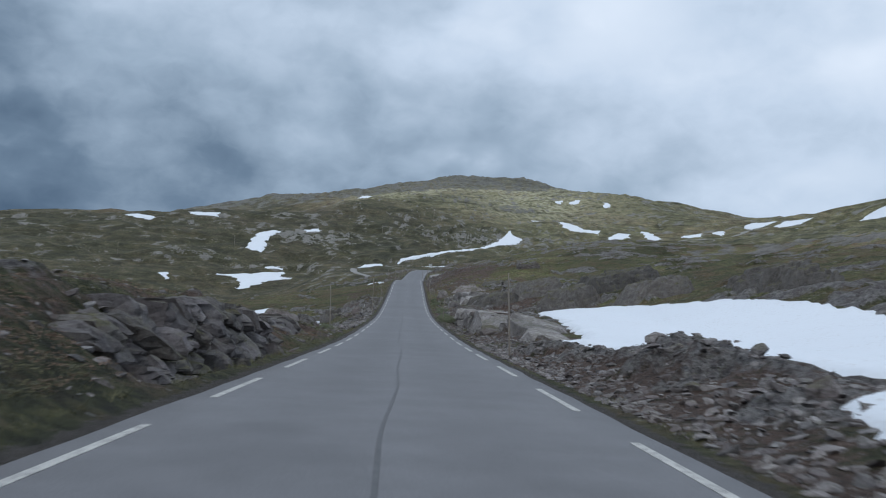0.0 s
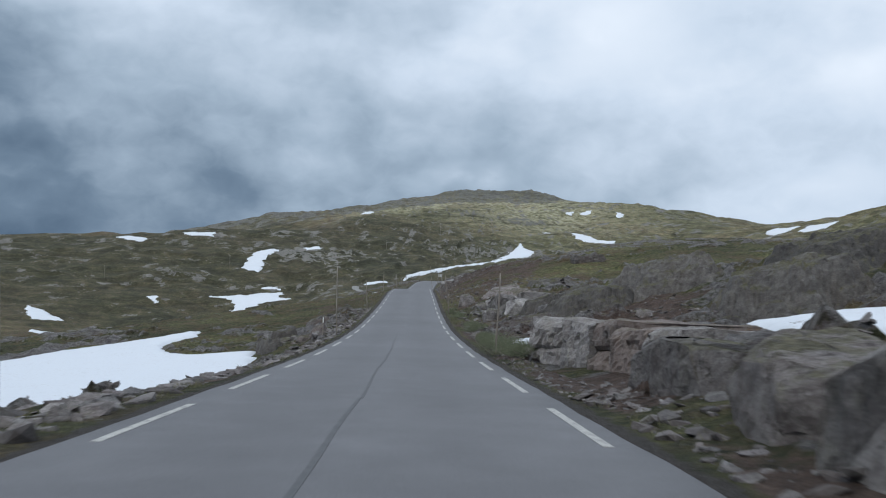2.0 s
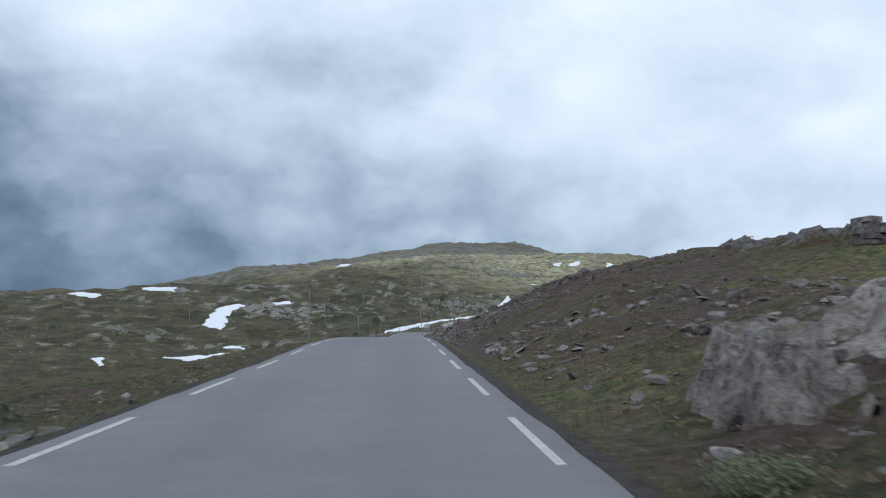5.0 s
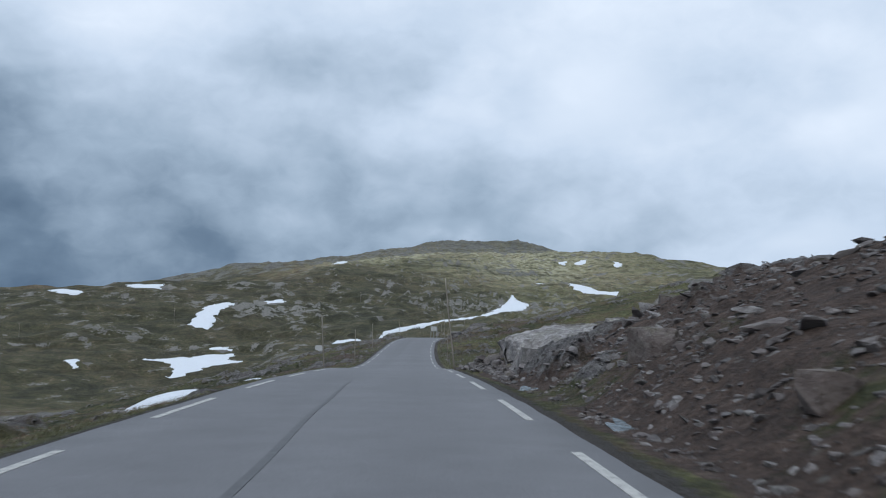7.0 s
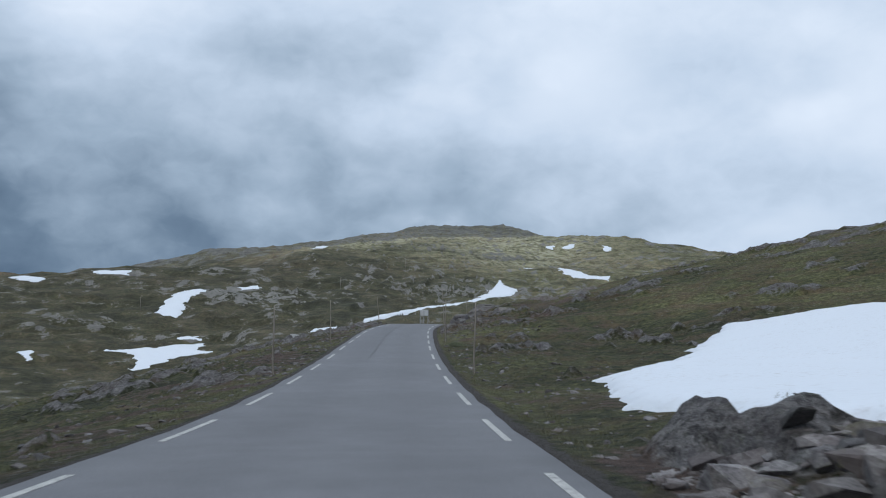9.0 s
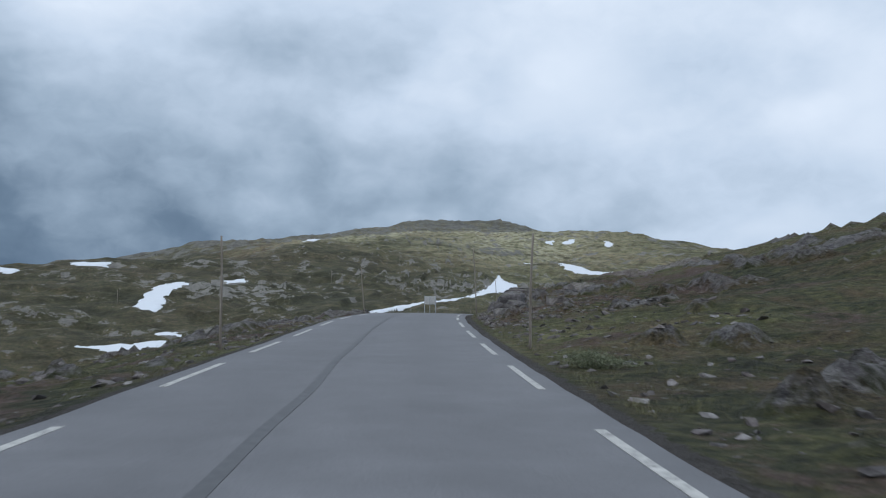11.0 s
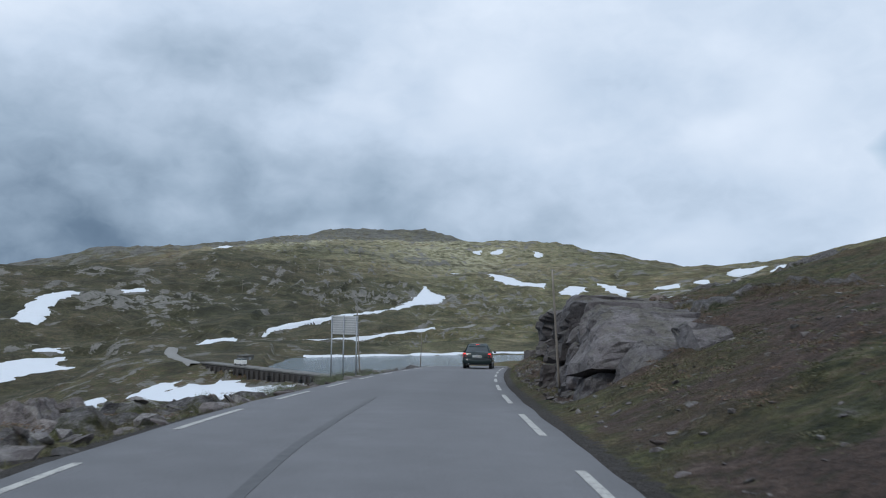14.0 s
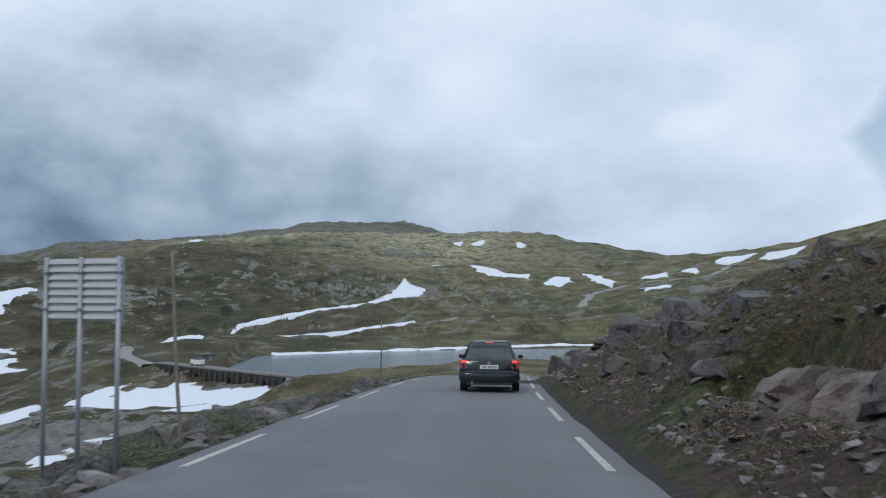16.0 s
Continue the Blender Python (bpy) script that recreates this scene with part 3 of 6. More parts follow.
# Outlines of the old snow beside the road.
NEAR_SNOW = [
    ("wide flat field of old snow in a rocky hollow", [(8.2, 80), (11.5, 78.5), (14, 74.5), (17, 66), (18.6, 59.5), (20.5, 54), (22, 44), (22, 26), (20, 8), (12, 6), (8.5, 9), (7, 17), (5.9, 24), (4.3, 29.4), (4.1, 34.7), (5.6, 38.5), (6.8, 44.9), (6.9, 51), (7.2, 57), (7.6, 66)]),
    ("branching field of old snow below the road bank", [(-34, 86), (-35, 104), (-30.7, 120), (-25.8, 128.8), (-23.5, 134.7), (-22.3, 128.4), (-23.3, 125.4), (-22.6, 119.2), (-20.5, 114), (-18.0, 112.5), (-14.4, 113.5), (-12.9, 106), (-12.2, 98), (-11.5, 88), (-10.6, 78), (-10.4, 70), (-14, 66), (-26, 70)]),
    ("long field of old snow behind broken rocks", [(-1.6, 221), (-0.4, 230), (3.5, 236.5), (9.2, 251), (11.5, 254.5), (15, 255), (18.5, 254), (22.5, 249), (27, 240), (29, 228), (22, 219), (14, 214), (7, 211), (2, 211.5), (-1, 215)]),
    ("small dirty snow remnant beside the road bank", [(0.9, 84.6), (1.0, 86.3), (2.1, 86.7), (2.3, 85.8), (2.4, 84.9), (2.7, 85.0), (3.4, 83.4), (5.2, 82.4), (5.4, 80.6), (3.4, 80.7), (2.1, 81.3), (1.5, 81.6), (1.2, 83.4)]),
    ("small dirty snow remnant among roadside rubble", [(3.75, 7.7), (3.9, 9.2), (4.5, 10.6), (5.8, 11.0), (6.4, 9.2), (5.0, 7.2)]),
    ("thin strip of snow under the road bank", [(-14.6, 193), (-15.6, 198.2), (-13.6, 198.6), (-12.3, 194), (-11.4, 188), (-12.2, 186.5)]),
    ("thin strip of snow under the road bank", [(-12.0, 206.5), (-13.2, 210), (-14.6, 217.5), (-16.6, 219), (-16.4, 213), (-14.2, 207)]),
]

# Outlines of the snow on the hills.
FAR_SNOW = [
    [(-169, 818), (-171, 842), (-170, 875), (-156, 890), (-153, 880), (-157, 859), (-156, 834), (-156, 813), (-165, 814)],
    [(-135, 916), (-122, 931), (-119, 918), (-132, 905)],
    [(-172, 728), (-163, 733), (-152, 738), (-144, 742), (-127, 757), (-124, 752), (-127, 744), (-114, 735), (-122, 732), (-130, 727), (-135, 722), (-139, 713), (-144, 705), (-149, 698), (-152, 714), (-158, 725), (-164, 727)],
    [(-143, 767), (-139, 772), (-132, 774), (-129, 762), (-140, 760)],
    [(-36, 784), (-34, 800), (-29, 813), (-11, 845), (9, 871), (30, 899), (47, 930), (62, 992), (72, 1039), (74, 1013), (82, 991), (76, 965), (56, 928), (21, 876), (-5, 840), (-26, 804)],
    [(-76, 690), (-72, 720), (-71, 757), (-66, 768), (-50, 776), (-48, 765), (-60, 752), (-64, 715), (-68, 690)],
    [(-26, 745), (-4, 750), (18, 765), (33, 785), (53, 806), (51, 797), (24, 763), (1, 745), (-22, 740)],
    [(134, 1110), (144, 1098), (158, 1071), (174, 1059), (170, 1044), (149, 1052), (134, 1070)],
    [(181, 1040), (192, 1055), (209, 1062), (202, 1037), (186, 1016), (178, 1022)],
    [(225, 1088), (233, 1083), (238, 1037), (228, 1018), (222, 1047)],
    [(259, 1042), (292, 1062), (282, 1037), (264, 1020)],
    [(297, 1060), (309, 1050), (300, 1026), (292, 1040)],
    [(232, 960), (246, 950), (240, 925), (224, 930)],
    [(344, 1091), (362, 1113), (380, 1085), (356, 1065), (340, 1072)],
    [(219, 1310), (227, 1314), (225, 1288), (215, 1272), (213, 1288)],
    [(171, 1314), (183, 1332), (190, 1332), (184, 1310), (173, 1302)],
    [(152, 1318), (163, 1326), (159, 1309), (151, 1305)],
    [(104, 1130), (113, 1140), (112, 1118), (103, 1110)],
    [(-322, 955), (-307, 963), (-285, 935), (-282, 919), (-300, 927)],
    [(-110, 1142), (-99, 1171), (-88, 1166), (-98, 1122)],
    [(-262, 967), (-227, 963), (-225, 945), (-245, 944)],
    [(362, 1052), (387, 1079), (412, 1060), (390, 1041), (366, 1036)],
    [(318, 870), (335, 900), (372, 935), (376, 925), (358, 895), (330, 862)],
    [(428, 985), (446, 1000), (470, 1000), (462, 950), (448, 915), (440, 918), (452, 965), (432, 975)],
    [(-274, 660), (-260, 652), (-238, 630), (-254, 623), (-262, 633)],
    [(-242, 592), (-217, 583), (-219, 566), (-230, 566)],
    [(-211, 709), (-207, 721), (-203, 700)],
    [(-57, 552), (-51, 572), (-44, 567), (-47, 556), (-37, 561), (-35, 575), (-28, 562), (-19, 551), (-10, 548), (-9, 541), (-19, 537), (-31, 522), (-30, 535), (-24, 543), (-43, 540), (-53, 541)],
    [(-31.5, 447), (-39, 486), (-35, 493), (-32, 481), (-28.5, 446)],
    [(-32.5, 431), (-33, 443), (-30, 445), (-29, 432)],
    [(-70, 528), (-68, 545), (-63, 553), (-61, 540), (-64, 529)],
    [(-14, 652), (16, 666), (35, 675), (52, 681), (72, 688), (100, 695), (150, 691), (150, 688), (100, 690), (70, 683), (48, 675), (16, 661), (-12, 648)],
]

LAKE_Z = -33.6


def lake_depth(x, y):
    """Below 0 inside the lake's outline, in metres from its shore."""
    x, y = np.asarray(x, float), np.asarray(y, float)
    far = 640 + 0.62 * (x + 27) - 0.0021 * (x + 27) ** 2
    near = np.maximum(541 - 1.29 * (x + 5), np.interp(x, [-14, -4, 2, 25, 60, 120], [500, 552, 564, 572, 575, 540]))
    return np.maximum(np.maximum(np.maximum(y - far, near - y), x - 190), -24 - x + 0.12 * (y - 590)) + 1.5 * grain(x, y, 14, 5) * step(2, 12, np.abs(y - near))


def inside(poly, x, y):
    """How far inside a polygon points lie, in metres, below 0 outside."""
    p = np.array(poly, float)
    q = np.roll(p, -1, 0)
    best, odd = np.full(x.shape, 1e9), np.zeros(x.shape, bool)
    for (ax, ay), (bx, by) in zip(p, q):
        ex, ey = bx - ax, by - ay
        t = np.clip(((x - ax) * ex + (y - ay) * ey) / (ex * ex + ey * ey + 1e-9), 0, 1)
        best = np.minimum(best, np.hypot(x - ax - t * ex, y - ay - t * ey))
        cross = ((ay > y) != (by > y)) & (x < (bx - ax) * (y - ay) / (by - ay + 1e-12) + ax)
        odd ^= cross
    return np.where(odd, best, -best)


def snow_bed(x, y):
    """1 in the hollows near the road that hold snow, where the ground is smooth."""
    out = np.zeros(np.shape(x))
    for _, outline in NEAR_SNOW:
        p = np.array(outline)
        m = (x > p[:, 0].min() - 2) & (x < p[:, 0].max() + 2) & (y > p[:, 1].min() - 2) & (y < p[:, 1].max() + 2)
        if m.any():
            out[m] = np.maximum(out[m], step(-1.5, 0.8, inside(outline, x[m], y[m])))
    return out


# Tracks of the far hills.
DAM_TRACK = [(-44, 593), (-48, 602), (-54, 616), (-60, 640), (-63, 690), (-58, 735), (-40, 752), (-10, 752), (20, 765), (52, 802), (80, 830)]
HILL_ROAD = [(150, 835), (165, 880), (196, 960), (222, 1000), (262, 1012), (310, 1015), (352, 1060)]


def far_bed(x, y):
    """1 under the snow patches and tracks of the hills, where the ground is even."""
    out = np.zeros(np.shape(x))
    for line in (DAM_TRACK, HILL_ROAD):
        p = np.array(line, float)
        for (ax, ay), (bx, by) in zip(p, p[1:]):
            m = (x > min(ax, bx) - 14) & (x < max(ax, bx) + 14) & (y > min(ay, by) - 14) & (y < max(ay, by) + 14)
            t = np.clip(((x[m] - ax) * (bx - ax) + (y[m] - ay) * (by - ay)) / ((bx - ax) ** 2 + (by - ay) ** 2), 0, 1)
            out[m] = np.maximum(out[m], 1 - step(5, 13, np.hypot(x[m] - ax - t * (bx - ax), y[m] - ay - t * (by - ay))))
    for outline in FAR_SNOW:
        p = np.array(outline)
        m = (x > p[:, 0].min() - 6) & (x < p[:, 0].max() + 6) & (y > p[:, 1].min() - 6) & (y < p[:, 1].max() + 6)
        if m.any():
            out[m] = np.maximum(out[m], step(-5, 1, inside(outline, x[m], y[m])))
    return out


def terraces(x, y):
    """Rock steps across the far hills: their height, and how near a point lies to a step's face."""
    f = 3.2 * grain(x, y, 120, 9) + 1.3 * grain(x, y, 45, 10) + 0.012 * y
    part_way = f - np.floor(f)
    return 4.0 * (step(0.38, 0.62, part_way) - part_way), step(0.30, 0.44, part_way) * (1 - step(0.56, 0.70, part_way))


def land(x, y, rough=True):
    x, y = np.asarray(x, float), np.asarray(y, float)
    u = x - road_x(y)
    zr = road_z(y)
    near = zr + np.where(u > 0, bank(RIGHT_BANK, RIGHT_HILL, y, np.abs(u)), bank(LEFT_BANK, LEFT_SLOPE, y, np.abs(u)))
    far = plate(VALLEY + RIDGE + BROWS, x, y)
    w = (1 - step(375, 440, y)) * (1 - step(55, 120, np.abs(u)))
    z = near * w + far * (1 - w)
    if rough:
        d = np.abs(u)
        a = np.maximum(step(3.2, 7, d), step(420, 440, y)) * (1 - 0.9 * snow_bed(x, y))
        z = z + a * (0.22 * grain(x, y, 5, 1) + 0.12 * grain(x, y, 1.9, 2) + 0.05 * grain(x, y, 0.8, 3))
        b = (step(12, 60, d) + step(330, 420, y) * (1 - step(12, 60, d))) * (1 - 0.9 * snow_bed(x, y))
        z = z + b * (0.6 * grain(x, y, 16, 4)) + step(60, 250, np.hypot(u, np.maximum(y - 330, 0))) * (2.2 * grain(x, y, 60, 6) + 1.3 * grain(x, y, 27, 7) + 0.7 * grain(x, y, 11, 8)) + step(600, 800, y) * terraces(x, y)[0] * (1 - far_bed(x, y))
    # the flat-topped summit
    z = z + 8 * step(-32, -8, x - 0.02 * (y - 1750)) * (1 - step(150, 215, x)) * step(1640, 1700, y) * (1 - step(1900, 2050, y))
    q = lake_depth(x, y)
    z = np.where((q >= 0) & (q < 40) & (y > 600) & (x > -24), np.minimum(z, LAKE_Z + 0.1 + 0.13 * q), z)
    # the level yard at the end of the dam
    yard = 1 - step(0.7, 1.15, np.hypot((x + 46) / 24, (y - 622) / 42) + 0.1 * grain(x, y, 9, 19))
    z = z + yard * (y > 541 - 1.29 * (x + 5)) * (np.maximum(-32.4 + 0.012 * (y - 600), LAKE_Z + 0.3) + 0.25 * grain(x, y, 7, 20) - z)
    return np.where(q < 0, np.minimum(z, LAKE_Z - 0.3 + 0.2 * np.maximum(q, -10)), np.where((q < 12) & (y > 470) & (y > 541 - 1.29 * (x + 5)) & (x > -60), np.maximum(z, LAKE_Z + 0.05 * q), z))


# ---- building helpers ----
def mesh_of(name, bm, mat, smooth=False):
    me = bpy.data.meshes.new(name)
    bm.to_mesh(me)
    bm.free()
    me.materials.append(mat)
    if smooth:
        me.polygons.foreach_set("use_smooth", [True] * len(me.polygons))
    return me


def part(name, bm, mat, parent=None, label="", smooth=False):
    """Links a bmesh as one mesh object, under a thing where one is given."""
    ob = new(name, mesh_of(name, bm, mat, smooth))
    ob.parent = parent
    return tagged(ob, label)


def arrays_of(name, verts, faces, mat, smooth=True):
    """A mesh from arrays of vertices and quads or triangles."""
    me = bpy.data.meshes.new(name)
    verts, faces = np.asarray(verts, np.float32), np.asarray(faces, np.int32)
    me.vertices.add(len(verts))
    me.vertices.foreach_set("co", verts.ravel())
    me.loops.add(faces.size)
    me.loops.foreach_set("vertex_index", faces.ravel())
    me.polygons.add(len(faces))
    me.polygons.foreach_set("loop_start", np.arange(0, faces.size, faces.shape[1], dtype=np.int32))
    me.polygons.foreach_set("use_smooth", np.full(len(faces), smooth))
    me.update(calc_edges=True)
    me.materials.append(mat)
    return me


def thing(name, place=(0, 0, 0), turn=0.0, label="", category="", group="", kind=""):
    ob = new(name)
    ob.matrix_basis = pose(*place, 0, 0, turn)
    return tagged(ob, label, category, group, kind)


def box(bm, size, at=(0, 0, 0), bevel=0.0, turn=None):
    made = bmesh.ops.create_cube(bm, size=1.0)["verts"]
    m = Matrix.Translation(at) @ (turn.to_4x4() if turn else Matrix.Identity(4)) @ Matrix.Diagonal((*size, 1))
    bmesh.ops.transform(bm, matrix=m, verts=made)
    if bevel:
        edges = list({e for v in made for e in v.link_edges})
        bmesh.ops.bevel(bm, geom=edges, offset=bevel, segments=2, affect="EDGES", profile=0.6)
    return bm


def tube(bm, a, b, ra, rb, sides=10):
    a, b = Vector(a), Vector(b)
    made = bmesh.ops.create_cone(bm, cap_ends=True, segments=sides, radius1=ra, radius2=rb, depth=(b - a).length)["verts"]
    bmesh.ops.transform(bm, matrix=Matrix.Translation((a + b) / 2) @ (b - a).to_track_quat("Z", "Y").to_matrix().to_4x4(), verts=made)
    return bm


def loft(sections):
    """A closed skin over rings of points."""
    bm = bmesh.new()
    rings = [[bm.verts.new(p) for p in ring] for ring in sections]
    n = len(rings[0])
    for a, b in zip(rings, rings[1:]):
        for k in range(n):
            bm.faces.new((a[k], a[(k + 1) % n], b[(k + 1) % n], b[k]))
    bm.faces.new(rings[0][::-1])
    bm.faces.new(rings[-1])
    bmesh.ops.recalc_face_normals(bm, faces=bm.faces)
    return bm


def height(x, y):
    return float(land(np.array([float(x)]), np.array([float(y)]))[0])


def side(u, y):
    """The place u metres to the right of the road's middle at y."""
    return float(road_x(y)) + u, float(y)


# ---- ground ----
# How much of the ground is bare rock, and how much bare brown soil, along the two sides of the road.
ROCK_Y = [-40, 4, 40, 46, 58, 64, 98, 108, 118, 132, 150, 190, 196, 212, 218, 268, 274, 288, 296, 308, 313, 330, 336, 380, 400]
ROCK_RIGHT = [0.30, 0.38, 0.36, 0.38, 0.36, 0.34, 0.36, 0.30, 0.28, 0.34, 0.24, 0.24, 0.50, 0.50, 0.22, 0.28, 0.34, 0.36, 0.22, 0.12, 0.30, 0.32, 0.28, 0.28, 0.4]
ROCK_LEFT = [0.26, 0.27, 0.27, 0.27, 0.30, 0.30, 0.42, 0.45, 0.48, 0.36, 0.20, 0.16, 0.16, 0.16, 0.18, 0.20, 0.20, 0.24, 0.30, 0.42, 0.48, 0.50, 0.52, 0.52, 0.4]
SOIL_RIGHT = [0.3, 0.75, 0.70, 0.60, 0.50, 0.65, 0.70, 0.40, 0.35, 0.30, 0.60, 0.80, 0.72, 0.55, 0.22, 0.26, 0.48, 0.48, 0.46, 0.44, 0.46, 0.46, 0.46, 0.42, 0.2]
SOIL_LEFT = [0.3, 0.44, 0.44, 0.40, 0.40, 0.40, 0.42, 0.40, 0.30, 0.25, 0.28, 0.35, 0.38, 0.40, 0.40, 0.42, 0.45, 0.45, 0.45, 0.4, 0.4, 0.4, 0.4, 0.2, 0.2]


def crags_at(x, y):
    """The pale crags of the valley and the far hillside, 0 to 1."""
    low = np.exp(-(((x + 42) / 34) ** 2 + ((y - 500) / 75) ** 2))
    return 0.8 * low + np.exp(-(((x + 110) / 42) ** 2 + ((y - 885) / 32) ** 2)) + 0.7 * np.exp(-(((x - 60) / 60) ** 2 + ((y - 960) / 45) ** 2))


def rim_at(x):
    """Where the rocky rim of the far hill's plateau begins."""
    return np.interp(x, [-300, -170, -120, -80, -25, 7, 60, 100, 140, 170, 200], [1090, 1115, 1150, 1235, 1350, 1405, 1425, 1440, 1450, 1600, 1680])


def scarp_at(x, y):
    """A dark broken scarp on the brow of the far hill."""
    return np.exp(-(((x - 75) / 60) ** 2 + ((y - 1238 - 0.15 * (x - 75)) / 18) ** 2))


def stone_amount(x, y):
    """How far bare rock comes through: above 0.5 it shows."""
    u = x - road_x(y)
    d = np.abs(u)
    share = np.where(u > 0, np.interp(y, ROCK_Y, ROCK_RIGHT), np.interp(y, ROCK_Y, ROCK_LEFT))
    away = step(22, 50, d)
    share = share * (1 - away) + (0.38 + 0.16 * (u < 0) * step(300, 330, y)) * away
    crag = crags_at(x, y)
    wild = step(395, 430, y)
    share = share * (1 - wild) + 0.14 * wild
    share = share + 0.42 * crag + 0.27 * step(-15, 35, y - rim_at(x) + 14 * grain(x, y, 50, 18)) + 0.34 * scarp_at(x, y) + 0.08 * step(150, 330, x) * step(900, 1100, y)
    share = share + 0.24 * step(600, 800, y) * terraces(x, y)[1]
    lumps = 0.26 * grain(x, y * 0.8, 9, 11) + 0.30 * grain(x + 0.4 * y, y, 3.4, 12) + 0.20 * grain(x, y, 1.3, 13) + 0.14 * grain(x, y, 40, 14)
    return np.clip(np.clip(share + lumps, 0, 1) * np.maximum(step(3.0, 4.2, d), wild), 0, 1)


def soil_amount(x, y):
    u = x - road_x(y)
    d = np.abs(u)
    share = np.where(u > 0, np.interp(y, ROCK_Y, SOIL_RIGHT), np.interp(y, ROCK_Y, SOIL_LEFT))
    return np.clip(share * step(2.9, 3.3, d) * (1 - step(9, 20, d)) + 0.34 * grain(x, y, 5, 15) + 0.22 * grain(x, y, 1.7, 16), 0, 1) * (1 - step(400, 430, y))


def blocks(x, y, size, k):
    """Broken rock: cells with a height and tilt of their own. Returns the height and the gap to the next cell."""
    px, py = x / size, y / size
    ix, iy = np.floor(px), np.floor(py)
    first, second = np.full(x.shape, 9.0), np.full(x.shape, 9.0)
    tall = np.zeros(x.shape)
    for ox in (-1, 0, 1):
        for oy in (-1, 0, 1):
            jx, jy = ix + ox, iy + oy
            dx, dy = px - jx - hashed(jx, jy, k), py - jy - hashed(jx, jy, k + 1)
            d = np.hypot(dx, dy)
            h = hashed(jx, jy, k + 2) + 0.9 * (dx * (hashed(jx, jy, k + 3) - 0.5) + dy * (hashed(jx, jy, k + 4) - 0.5))
            closer = d < first
            second = np.where(closer, first, np.minimum(second, d))
            tall = np.where(closer, h, tall)
            first = np.where(closer, d, first)
    return tall, second - first


# Where bedrock walls stand at the verge: side, from and to along the road, from and to away from it.
WALL_BEDS = [(1, 310, 324, 3.5, 6.2), (1, 324, 333, 4.3, 6.0), (1, 66, 79, 3.9, 6.5), (1, 190, 200.5, 4.2, 6.6), (1, 201, 207.5, 3.8, 6.2), (-1, 13, 30.5, 3.4, 5.2), (-1, 33, 42, 4.1, 6.0)]


def wall_bed(u, y):
    """1 where a wall of bedrock stands, and the soil lies low."""
    out = np.zeros(np.shape(u))
    for way, a, b, c, d in WALL_BEDS:
        out = np.maximum(out, step(a - 0.6, a + 0.4, y) * (1 - step(b - 0.4, b + 0.6, y)) * step(c - 0.3, c + 0.2, way * u) * (1 - step(d - 1.0, d, way * u)))
    return out


def rugged(x, y):
    """The land with the relief of its bare rock: blocks, ledges and cracks, and the hummocks of the heath."""
    z = land(x, y)
    s = stone_amount(x, y)
    u = x - road_x(y)
    far = step(40, 260, np.hypot(np.abs(u), np.maximum(y - 330, 0)))
    wx, wy = x + 0.4 * grain(x, y, 2.0, 27), y + 0.4 * grain(x, y, 2.0, 28)
    big, gap = blocks(wx + 0.5 * wy, wy * 0.75, 1.9, 130)
    small, chink = blocks(wx + 0.3 * wy, wy, 0.75, 140)
    ledge = 0.50 * big + 0.24 * small - 0.24 * (1 - step(0.0, 0.14, gap)) - 0.10 * (1 - step(0, 0.18, chink)) + 0.05 * grain(x, y, 0.5, 24)
    bed = wall_bed(u, y)
    free = (1 - far) * (1 - snow_bed(x, y)) * step(3.2, 4.6, np.abs(u)) * (1 - bed)
    z = z + bed * (np.minimum(z - 0.3, road_z(y) + 0.25) - z)
    near = free * (step(0.44, 0.54, s) * (ledge * 0.95 - 0.06) + 0.07 * grain(x, y, 0.7, 25) + 0.05 * np.abs(grain(x, y, 0.42, 29)))
    huge, cleft = blocks(wx, wy, 13.0, 150)
    crags = far * (1 - far_bed(x, y)) * (1 - 0.6 * step(1200, 1350, y)) * step(0.42, 0.75, s) * (2.4 * huge + 1.6 * np.abs(grain(x, y, 6, 26)) - 0.8 * (1 - step(0, 0.15, cleft)))
    # Dry ground only: nothing is raised inside the lake.
    dry = lake_depth(x, y) > 1
    return z + np.where(dry, near + crags, 0)


def spread(start, step_size, end, grow):
    out, v = [], start
    while v < end:
        out.append(v)
        v += step_size
        step_size *= grow
    return out + [end]


